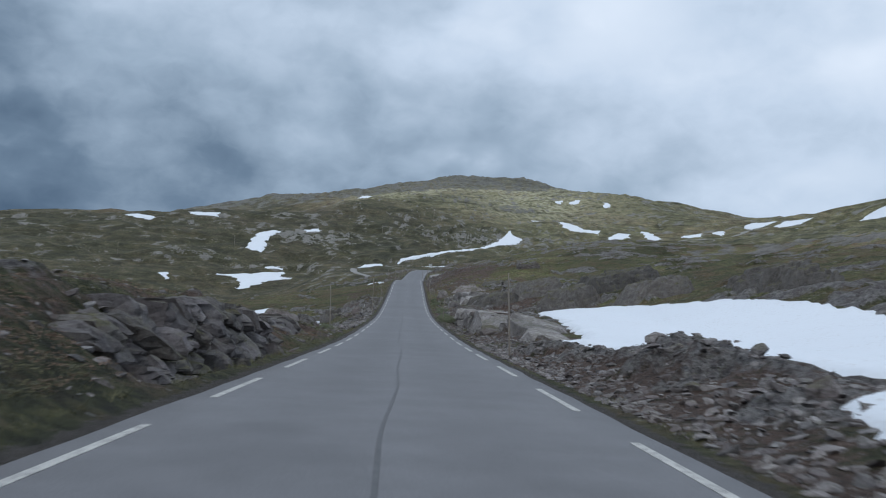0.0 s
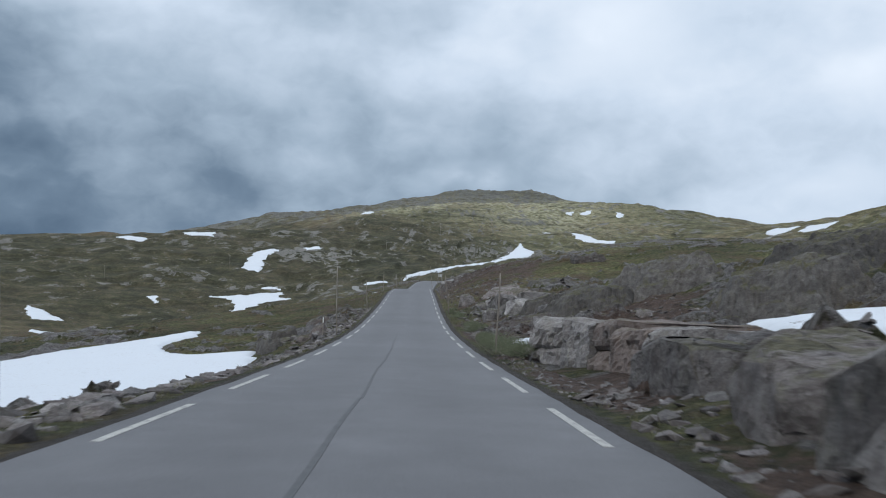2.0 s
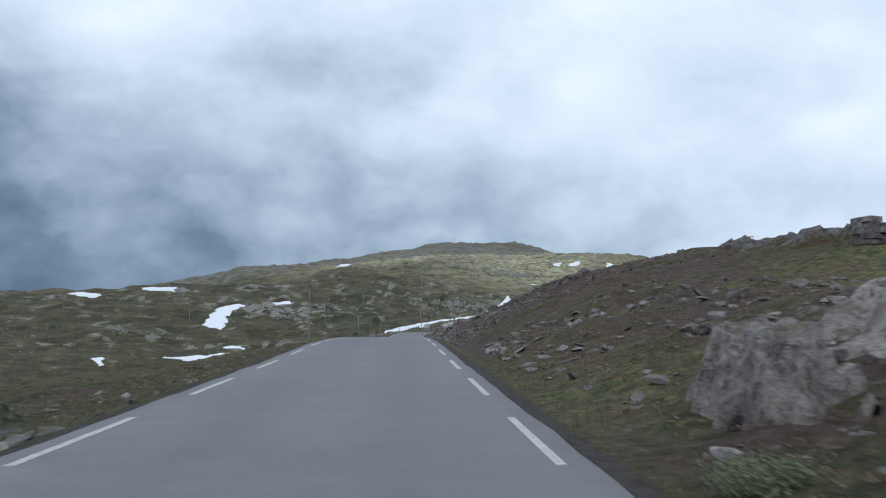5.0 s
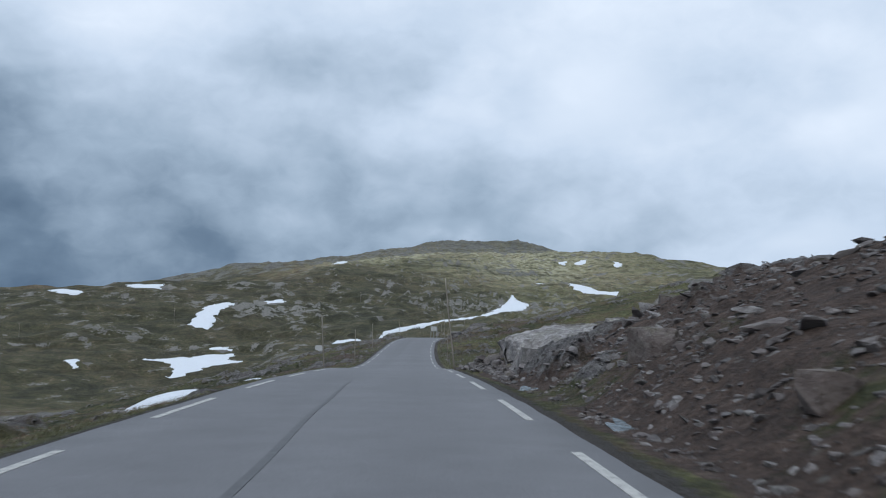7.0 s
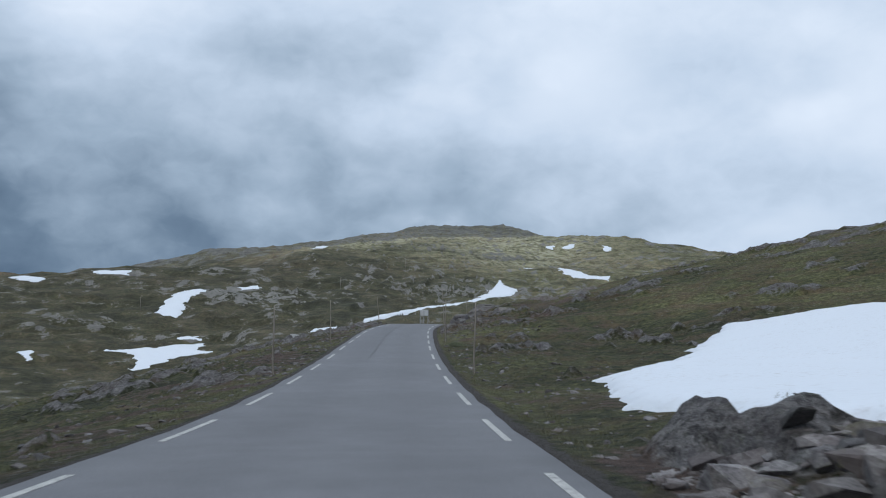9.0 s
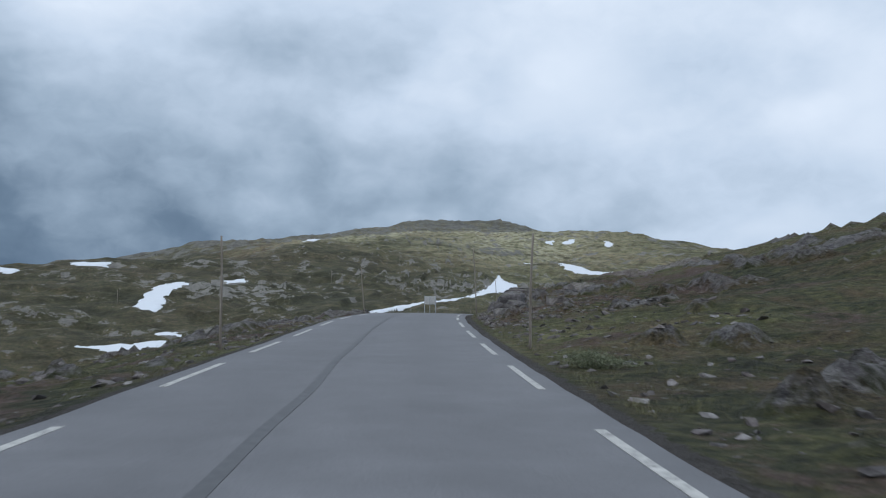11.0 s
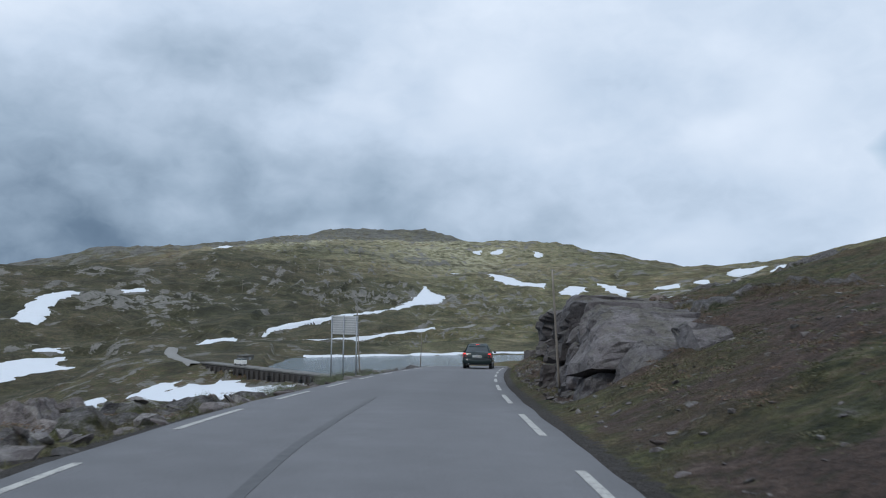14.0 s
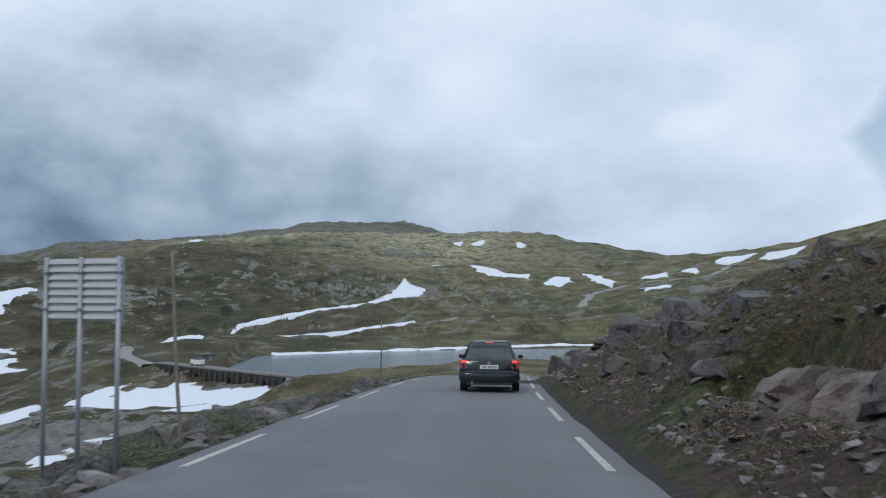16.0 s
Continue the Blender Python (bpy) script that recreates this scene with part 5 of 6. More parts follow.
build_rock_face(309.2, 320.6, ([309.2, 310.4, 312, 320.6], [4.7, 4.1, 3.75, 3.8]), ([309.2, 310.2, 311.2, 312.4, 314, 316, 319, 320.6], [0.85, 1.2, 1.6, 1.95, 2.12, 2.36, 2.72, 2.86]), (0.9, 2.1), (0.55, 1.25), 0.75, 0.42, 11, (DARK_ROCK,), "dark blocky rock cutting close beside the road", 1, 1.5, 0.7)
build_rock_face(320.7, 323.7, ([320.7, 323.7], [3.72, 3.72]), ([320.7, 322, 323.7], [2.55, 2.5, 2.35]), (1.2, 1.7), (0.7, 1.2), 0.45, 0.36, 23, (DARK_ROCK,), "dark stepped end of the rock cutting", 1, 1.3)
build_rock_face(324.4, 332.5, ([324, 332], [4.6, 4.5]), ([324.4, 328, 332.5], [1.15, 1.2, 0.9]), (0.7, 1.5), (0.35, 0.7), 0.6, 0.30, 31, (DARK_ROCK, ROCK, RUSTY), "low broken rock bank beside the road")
build_rock_face(66.8, 78.6, ([66.8, 72, 75, 78.6], [5.55, 5.0, 4.55, 4.0]), ([66.8, 72, 78.6], [0.95, 1.18, 1.26]), (1.6, 3.2), (0.6, 1.0), 0.16, 0.20, 45, (POLISHED, POLISHED, RUSTY), "low wall of large pale and rusty gneiss blocks", 1, 2.2, 0.5)
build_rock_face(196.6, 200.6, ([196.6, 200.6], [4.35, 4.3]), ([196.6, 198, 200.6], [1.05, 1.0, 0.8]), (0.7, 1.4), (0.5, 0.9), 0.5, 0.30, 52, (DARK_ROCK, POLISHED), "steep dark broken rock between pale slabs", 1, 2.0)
build_rock_face(201.4, 206.8, ([201.4, 206.8], [4.55, 4.05]), ([201.4, 203, 206.8], [0.86, 0.82, 0.55]), (1.8, 2.8), (0.5, 0.9), 0.45, 0.22, 67, (ROCK, RUSTY, DARK_ROCK), "broad grey and rusty slabs with broken ledges below the snow", 1, 2.0, 0.6)
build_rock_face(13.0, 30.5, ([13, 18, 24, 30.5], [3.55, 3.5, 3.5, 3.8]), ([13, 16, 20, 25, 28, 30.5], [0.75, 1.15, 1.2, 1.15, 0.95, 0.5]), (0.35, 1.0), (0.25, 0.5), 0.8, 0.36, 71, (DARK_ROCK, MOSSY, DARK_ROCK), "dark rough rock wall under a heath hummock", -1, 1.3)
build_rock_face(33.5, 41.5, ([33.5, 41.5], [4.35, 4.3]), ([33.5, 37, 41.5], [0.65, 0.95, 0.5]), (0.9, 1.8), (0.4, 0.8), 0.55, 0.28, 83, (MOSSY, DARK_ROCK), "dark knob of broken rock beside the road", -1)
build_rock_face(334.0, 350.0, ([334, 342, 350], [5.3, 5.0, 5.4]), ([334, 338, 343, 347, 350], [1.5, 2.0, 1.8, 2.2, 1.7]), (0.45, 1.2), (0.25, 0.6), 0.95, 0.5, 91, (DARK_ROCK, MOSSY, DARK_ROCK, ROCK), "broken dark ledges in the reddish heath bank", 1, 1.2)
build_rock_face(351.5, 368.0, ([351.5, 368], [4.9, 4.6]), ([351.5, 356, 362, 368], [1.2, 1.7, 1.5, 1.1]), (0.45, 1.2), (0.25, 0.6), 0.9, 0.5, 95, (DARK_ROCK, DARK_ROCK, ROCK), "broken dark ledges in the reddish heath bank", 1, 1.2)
PALE, DARK = "large pale rounded slab of gneiss in the heath", "dark squarish rock in the road bank"
for k, (u, y, size, turn, lx, ly, mat, words) in enumerate((
        (4.7, 58.5, (0.8, 1.7, 0.55), -4, 2, 0, ROCK, DARK), (4.9, 62.5, (0.8, 1.4, 0.45), 10, 0, 5, ROCK, DARK),
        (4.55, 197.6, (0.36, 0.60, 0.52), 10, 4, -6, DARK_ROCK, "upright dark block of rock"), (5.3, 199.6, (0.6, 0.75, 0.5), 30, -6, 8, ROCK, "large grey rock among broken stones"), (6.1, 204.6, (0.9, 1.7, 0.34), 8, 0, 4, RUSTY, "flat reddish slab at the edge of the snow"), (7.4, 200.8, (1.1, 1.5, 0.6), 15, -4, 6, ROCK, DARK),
        (6.9, 115.0, (0.95, 1.3, 0.85), 14, -6, 6, POLISHED, PALE), (7.5, 123.8, (1.2, 2.0, 0.6), 10, -4, 4, POLISHED, PALE), (5.7, 113.0, (0.42, 0.45, 0.28), 20, 4, 0, POLISHED, "rounded pale boulder at the foot of the slope"), (5.8, 111.0, (0.55, 0.66, 0.42), -14, 0, 8, ROCK, "rounded grey boulder at the foot of the slope"), (5.6, 107.9, (0.75, 0.8, 0.32), 8, -6, 6, ROCK, "flat-topped grey boulder beside the verge"), (8.9, 112.2, (1.4, 1.7, 0.6), 22, -5, 5, POLISHED, PALE), (7.4, 108.6, (1.0, 1.2, 0.6), -10, 6, 0, POLISHED, PALE), (9.6, 118.6, (1.5, 2.2, 0.5), 6, -4, 3, ROCK, DARK),
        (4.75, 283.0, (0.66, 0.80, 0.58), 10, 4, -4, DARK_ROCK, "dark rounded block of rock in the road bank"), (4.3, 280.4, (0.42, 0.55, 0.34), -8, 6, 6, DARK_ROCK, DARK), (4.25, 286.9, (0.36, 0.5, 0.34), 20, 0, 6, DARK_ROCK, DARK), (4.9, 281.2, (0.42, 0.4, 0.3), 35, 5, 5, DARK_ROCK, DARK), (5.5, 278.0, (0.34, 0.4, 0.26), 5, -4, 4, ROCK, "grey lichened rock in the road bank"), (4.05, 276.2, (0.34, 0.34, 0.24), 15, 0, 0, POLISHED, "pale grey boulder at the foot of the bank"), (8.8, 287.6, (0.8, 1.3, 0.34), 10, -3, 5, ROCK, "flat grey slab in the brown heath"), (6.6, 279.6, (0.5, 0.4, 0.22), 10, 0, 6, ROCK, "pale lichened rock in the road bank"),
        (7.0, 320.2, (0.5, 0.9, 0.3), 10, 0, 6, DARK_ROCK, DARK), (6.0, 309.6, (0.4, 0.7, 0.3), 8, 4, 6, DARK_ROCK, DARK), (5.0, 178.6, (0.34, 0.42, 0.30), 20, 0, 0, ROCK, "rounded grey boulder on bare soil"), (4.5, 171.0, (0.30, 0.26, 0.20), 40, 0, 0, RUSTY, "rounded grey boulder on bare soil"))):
    build_slab(u, y, size, turn, lx, ly, 900 + k, mat, words)
build_slab(5.75, 193.5, (1.5, 3.0, 1.05), 6, 2, -10, 961, POLISHED, "great smooth whaleback of pale veined gneiss", 0.35, 0.35)
build_slab(5.35, 53.6, (1.35, 3.0, 0.85), 6, -2, 8, 965, POLISHED, PALE, 0.35, 0.30)
build_slab(7.3, 51.6, (1.3, 2.8, 0.55), 14, 2, 9, 966, POLISHED, PALE, 0.35, 0.48)
build_slab(6.5, 46.2, (1.1, 2.6, 0.5), 12, 3, 6, 967, POLISHED, PALE, 0.35, 0.24)
build_slab(6.2, 41.2, (0.9, 2.0, 0.4), 16, 4, 6, 969, POLISHED, PALE, 0.35, 0.14)
build_slab(4.7, 50.2, (0.7, 1.0, 0.4), -8, 4, 4, 968, ROCK, DARK, 0.35, 0.12)
build_slab(4.1, 188.6, (0.16, 0.46, 0.42), 24, 0, 12, 962, POLISHED, "upright pale slab leaning on the bank")
build_slab(4.15, 189.8, (0.2, 0.5, 0.3), 10, 0, 20, 963, POLISHED, "tilted pale slab leaning on the bank")
for k, (u, y, r) in enumerate(((8.4, 190.6, 0.62), (9.4, 189.4, 0.75), (8.0, 188.4, 0.45), (7.2, 187.4, 0.4), (10.6, 190.8, 0.6), (6.6, 189.2, 0.36), (9.0, 187.0, 0.42), (11.5, 186.5, 0.5))):
    build_slab(u, y, (r * 0.7, r * 0.8, r * 0.5), 40 * k, 5, -6, 970 + k, POLISHED if k % 2 else ROCK, "rounded boulder on the bare brown slope", 0.4)

r = random.Random(41)
for k in range(54):
    y = r.uniform(333, 384)
    q = r.uniform(0.18, 0.55) * (0.75 + 0.5 * (k % 5 == 0))
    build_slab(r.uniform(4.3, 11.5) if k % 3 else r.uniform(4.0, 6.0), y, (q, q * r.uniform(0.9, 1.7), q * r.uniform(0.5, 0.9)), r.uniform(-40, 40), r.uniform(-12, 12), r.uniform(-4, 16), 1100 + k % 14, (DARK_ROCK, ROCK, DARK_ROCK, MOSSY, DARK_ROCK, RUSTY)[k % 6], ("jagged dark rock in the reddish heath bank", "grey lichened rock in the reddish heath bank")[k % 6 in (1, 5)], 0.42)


# Outcrops: steps from the road's middle, place along it, half sizes across and along, height, turn, fall along, block size.
SLAB = "large pale slab of cracked gneiss above the road"
OUTCROPS = [
    (7.6, 84.0, 1.8, 2.2, 0.55, -10, 0, 1.6, SLAB), (6.2, 92.0, 1.5, 3.0, 0.6, 10, 0, 1.0, ""), (9.0, 97.0, 2.2, 3.4, 1.0, 20, 0, 1.3, ""), (14.5, 84.5, 2.8, 3.0, 1.6, 30, 0, 1.5, ""),
    (19.5, 76.0, 2.8, 4.4, 1.5, 20, 0, 1.8, ""), (14.0, 98.0, 3.0, 3.6, 1.5, 5, 0, 1.3, ""), (20.0, 92.0, 4.0, 3.6, 1.5, 25, 0, 1.6, ""), (8.2, 104.0, 1.6, 2.6, 0.8, 15, 0, 0.9, ""), (24.5, 62.0, 2.0, 7.0, 1.3, 8, 0, 1.7, ""), 
    (8.4, 129.0, 2.0, 3.6, 0.70, 18, -0.2, 2.2, SLAB), (6.0, 125.0, 0.7, 1.6, 0.3, 8, 0, 0.7, ""), (4.9, 128.5, 0.7, 1.6, 0.85, 0, 0, 0.55, "stack of thin layered stone in the bank"), (12.5, 134.0, 2.2, 2.6, 0.6, 25, 0, 1.4, ""), (6.6, 119.0, 1.1, 1.8, 0.3, 0, 0, 0.7, ""),
    (8.0, 199.5, 1.5, 2.4, 0.6, 12, 0, 1.3, ""),
    (12.2, 299.5, 1.3, 2.2, 0.40, 20, 0, 1.2, SLAB), (16.4, 308.0, 2.4, 3.8, 0.55, 12, 0, 1.9, SLAB),
    (-5.6, 43.0, 0.8, 2.6, 0.4, 0, 0, 0.8, ""), (-8.5, 25.0, 1.3, 2.0, 0.3, 0, 0, 0.9, ""), (-9.0, 36.0, 1.3, 2.0, 0.3, 0, 0, 0.9, ""),
    (-9.3, 113.0, 0.9, 1.5, 1.0, 20, 0, 2.0, ""), (-9.0, 119.0, 1.0, 1.8, 1.0, 20, 0, 1.8, ""), (-6.4, 121.0, 0.8, 1.8, 0.7, 6, 0, 0.9, ""), (-5.8, 112.0, 0.6, 1.8, 0.55, 6, 0, 0.8, ""), (-7.6, 127.0, 1.0, 1.8, 0.6, 0, 0, 1.0, ""),
    (-9.5, 322.0, 2.0, 3.4, 0.9, 25, 0, 1.6, ""), (-14.0, 340.0, 3.0, 4.0, 1.0, 15, 0, 1.8, ""), (-19.0, 358.0, 3.4, 4.6, 1.0, 10, 0, 1.8, ""), (-11.0, 355.0, 2.2, 3.2, 0.8, 0, 0, 1.3, ""), (-6.3, 309.0, 1.2, 2.6, 0.7, 6, 0, 1.4, ""),
    (7.1, 121.5, 1.2, 2.0, 0.55, 5, 0, 1.0, SLAB)]
for k, (u, y, a, b, tall, turn, dip, cell, words) in enumerate(OUTCROPS):
    build_outcrop(u, y, a, b, tall, turn, k, dip, cell, words or "low outcrop of cracked grey gneiss in the heath")

random.seed(7)
# Loose boulders: side, from y to y, from u to u, how many, smallest and largest half size.
HEAPS = [
    (1, 4, 42, 4.2, 6.4, 16, 0.10, 0.24), (1, 12, 27, 5.6, 6.6, 6, 0.14, 0.24), (1, 80, 98, 5.6, 13, 9, 0.16, 0.36), (1, 112, 122, 4.6, 8.5, 9, 0.15, 0.34), (1, 122, 150, 4.8, 13, 6, 0.16, 0.34), (1, 165, 188, 4.6, 12, 5, 0.10, 0.22), (1, 188.5, 197.5, 3.55, 4.5, 16, 0.08, 0.18),
    (1, 197, 206, 3.7, 4.6, 40, 0.12, 0.36), (1, 204, 212, 3.9, 5.5, 10, 0.15, 0.30), (1, 273, 290, 4.2, 8, 5, 0.15, 0.32), (1, 296, 310, 5, 12, 4, 0.12, 0.25), (1, 325, 340, 4.2, 8.0, 16, 0.16, 0.38), (1, 338, 380, 4.2, 9, 12, 0.16, 0.40),
    (-1, 5, 50, 4.0, 9, 7, 0.12, 0.28), (-1, 66, 108, 3.9, 4.8, 18, 0.15, 0.34), (-1, 108, 130, 4.4, 10, 12, 0.2, 0.5), (-1, 300, 372, 7.5, 20, 12, 0.2, 0.5)]
for s, y0, y1, u0, u1, count, small, big in HEAPS:
    for k in range(count):
        x, y = side(s * (u0 + (u1 - u0) * random.random()), random.uniform(y0, y1))
        r = small + (big - small) * random.random() ** 2
        size = (r * random.uniform(0.8, 1.5), r * random.uniform(0.7, 1.2), r * random.uniform(0.45, 0.8))
        ob = new("boulder", BOULDERS[random.randrange(len(BOULDERS))])
        ob.matrix_basis = pose(x, y, ground_at(x, y) + size[2] * 0.10, random.uniform(-22, 22), random.uniform(-22, 22), random.uniform(0, 360)) @ Matrix.Diagonal((*size, 1))
        tagged(ob, ROCK_LABELS[k % 3], "rock", "boulders along the road")
ob = new("boulder", BOULDERS[3])
ob.matrix_basis = pose(6.7, 29.2, ground_at(6.7, 29.2) + 0.34, 5, 8, 40) @ Matrix.Diagonal((0.36, 0.32, 0.30, 1))
tagged(ob, "rounded dark boulder at the edge of the snow", "rock", "boulders along the road")

def scatter(name, zones, seed, label, mat):
    """One mesh of many loose stones: side, y from and to, u from and to, number, half sizes."""
    r = np.random.RandomState(seed)
    kinds = [hull_of(300 + k, 13) for k in range(10)]
    vs, fs, base = [], [], 0
    for s, y0, y1, u0, u1, count, small, big in zones:
        y = r.uniform(y0, y1, count)
        x = road_x(y) + s * (u0 + (u1 - u0) * r.rand(count) ** 1.3)
        z = rugged(x, y)
        for k in range(count):
            v, f = kinds[r.randint(10)]
            size = (small + (big - small) * r.rand() ** 3) * np.array([r.uniform(0.8, 1.7), r.uniform(0.7, 1.1), r.uniform(0.35, 0.7)])
            a, lean = r.uniform(0, 6.28), r.normal(0, 0.25)
            p = v * size
            p[:, 2] += lean * p[:, 0]
            p = np.stack([p[:, 0] * math.cos(a) - p[:, 1] * math.sin(a), p[:, 0] * math.sin(a) + p[:, 1] * math.cos(a), p[:, 2]], -1)
            vs.append(p + (x[k], y[k], z[k] + size[2] * 0.08))
            fs.append(f + base)
            base += len(v)
    me = arrays_of(name, np.concatenate(vs), np.concatenate(fs), mat, False)
    return tagged(new(name, me), label, "stones", "", "stuff")


scatter("rubble", [
    (1, 2, 46, 3.1, 7, 7000, 0.015, 0.105), (1, 46, 64, 3.1, 8, 1000, 0.02, 0.16), (1, 62, 80, 3.0, 4.1, 500, 0.015, 0.07), (1, 80, 100, 3.3, 13, 1300, 0.02, 0.15), (1, 100, 150, 3.6, 14, 1500, 0.03, 0.20), (1, 156, 190, 3.2, 17, 7500, 0.012, 0.085), (1, 158, 191, 3.9, 14, 1600, 0.03, 0.12), (1, 166, 190, 5, 17, 200, 0.10, 0.26), (1, 188, 198, 3.4, 4.6, 900, 0.03, 0.16), (1, 195, 212, 3.3, 9, 2200, 0.04, 0.28),
    (1, 212, 262, 3.2, 9, 700, 0.02, 0.12), (1, 262, 272, 3.2, 10, 300, 0.02, 0.14), (1, 270, 292, 3.2, 9, 5600, 0.010, 0.085), (1, 292, 312, 3.2, 14, 700, 0.015, 0.08), (1, 310, 332, 3.2, 4.4, 420, 0.012, 0.09), (1, 321, 384, 3.3, 11, 5200, 0.012, 0.12), (-1, 2, 56, 3.3, 10, 1500, 0.02, 0.14), (-1, 56, 130, 3.2, 6, 2600, 0.03, 0.22),
    (-1, 130, 230, 3.2, 9, 1000, 0.02, 0.11), (-1, 230, 300, 3.1, 9, 1300, 0.02, 0.13), (-1, 300, 380, 3.0, 26, 2600, 0.03, 0.28)], 5, "loose grey stones and rubble along the roadside", RUBBLE)


# ---- ruin on the knoll ----
def build_ruin():
    x, y = 13.6, 152.4
    ruin = thing("stone_ruin", (x, y, height(x, y)), 12, "ruined low drystone wall on top of a knoll", "ruin")
    r = random.Random(3)
    meshes = []
    for k in range(7):
        bm = bmesh.new()
        for v in bmesh.ops.create_cube(bm, size=2.0)["verts"]:
            v.co = v.co + Vector((r.uniform(-0.14, 0.1), r.uniform(-0.14, 0.1), r.uniform(-0.14, 0.1)))
        bmesh.ops.bevel(bm, geom=bm.edges[:], offset=0.12, segments=1, affect="EDGES")
        meshes.append(mesh_of("stone", bm, ROCK))
    for deep in (-0.28, 0.28):
        z = -0.3
        while z < 0.98:
            h = r.uniform(0.17, 0.23)
            cx = -1.65 + r.uniform(0, 0.2)
            while cx < 1.6:
                w = r.uniform(0.30, 0.55)
                crest = 0.62 + 0.36 * step(0.75, 1.25, abs(cx + w / 2)) + r.uniform(-0.06, 0.06)
                if z + h * 0.6 < crest:
                    ob = new("stone", meshes[r.randrange(7)])
                    ob.parent = ruin
                    ob.matrix_basis = pose(cx + w / 2, deep + r.uniform(-0.04, 0.04), z + h / 2, r.uniform(-4, 4), r.uniform(-4, 4), r.choice((0, 180)) + r.uniform(-6, 6)) @ Matrix.Diagonal((w * 0.50, 0.32, h * 0.52, 1))
                cx += w
            z += h
    return ruin


build_ruin()


# ---- poles and signs ----
def build_pole(u, y, tall, lean_x, lean_y, thick=0.035, cap=False):
    x, y = side(u, y)
    z = height(x, y) - 0.15
    pole = thing("snow_pole", (x, y, z), random.uniform(0, 90), "tall thin weathered wooden pole marking the road's edge", "pole", "snow poles")
    lean = Matrix.Rotation(-pole.rotation_euler[2], 4, "Z")
    top = lean @ Vector((lean_x, lean_y, tall + 0.15))
    rings = []
    for k in range(9):
        f = k / 8
        c = top * f + Vector((0.014 * math.sin(f * 5 + y), 0.012 * math.sin(f * 4 + 2 * y), 0)) * (f > 0)
        r = thick * (1 - 0.36 * f)
        rings.append([(c.x + r * math.cos(a * 0.6283), c.y + r * math.sin(a * 0.6283), c.z) for a in range(10)])
    part("shaft", loft(rings), WOOD, pole, "", True)
    if cap:
        part("reflector", tube(bmesh.new(), top * 0.62, top * 0.66, thick * 0.9, thick * 0.9, 9), WHITE, pole, "pale reflector band")
    return pole


for u, y, tall, lx, ly in ((3.5, 31.2, 2.75, -0.15, 0.1), (3.2, 79.4, 2.62, 0.09, 0), (3.2, 121.0, 2.95, -0.34, -0.1), (3.4, 160, 2.6, -0.1, 0), (2.72, 202.4, 3.87, -0.42, 0.2), (3.5, 236, 2.6, 0.02, 0), (3.3, 260.0, 2.55, 0.05, 0), (3.2, 287.6, 3.45, -0.20, 0.1), (3.75, 314.8, 2.75, -0.22, 0),
                          (-4.8, 61, 2.85, -0.08, 0), (-3.3, 96.6, 3.5, -0.02, 0), (-3.3, 125.8, 2.5, -0.1, 0), (-3.4, 164, 2.5, 0, 0), (-3.3, 208.5, 2.65, -0.14, 0), (-3.6, 236, 2.5, 0, 0), (-3.75, 261.6, 2.65, -0.06, 0), (-3.8, 297.2, 2.95, -0.25, 0), (-4.0, 336.0, 3.3, -0.25, 0.1), (-3.4, 356, 2.5, 0, 0)):
    build_pole(u, y, tall, lx, ly)


def build_stake(u, y, tall):
    x, y = side(u, y)
    stake = thing("marker_stake", (x, y, height(x, y) - 0.1), 8, "short wooden marker stake with a pale painted top", "stake")
    part("shaft", tube(bmesh.new(), (0, 0, 0), (0.03, 0, tall - 0.2), 0.022, 0.02, 8), WOOD, stake)
    part("painted_top", tube(bmesh.new(), (0.03, 0, tall - 0.2), (0.037, 0, tall + 0.1), 0.024, 0.023, 8), WHITE, stake, "pale painted top")


build_stake(-4.24, 98.9, 1.3)


def build_far_pole(x, y, tall):
    bm = tube(bmesh.new(), (0, 0, -0.5), (0.05, 0, tall), 0.16, 0.10, 8)
    pole = thing("utility_pole", (x, y, height(x, y)), 0, "bare wooden utility pole standing on the hillside", "pole", "poles on the hill")
    part("shaft", bm, WOOD, pole, "", True)
    part("crossarm", box(bmesh.new(), (1.6, 0.12, 0.14), (0, 0, tall - 0.5), 0.01), WOOD, pole)


for x, y, tall in ((-103, 880, 9), (-11.5, 1044, 11), (-60, 930, 9), (-180, 820, 9), (45, 1120, 11), (-260, 760, 9)):
    build_far_pole(x, y, tall)


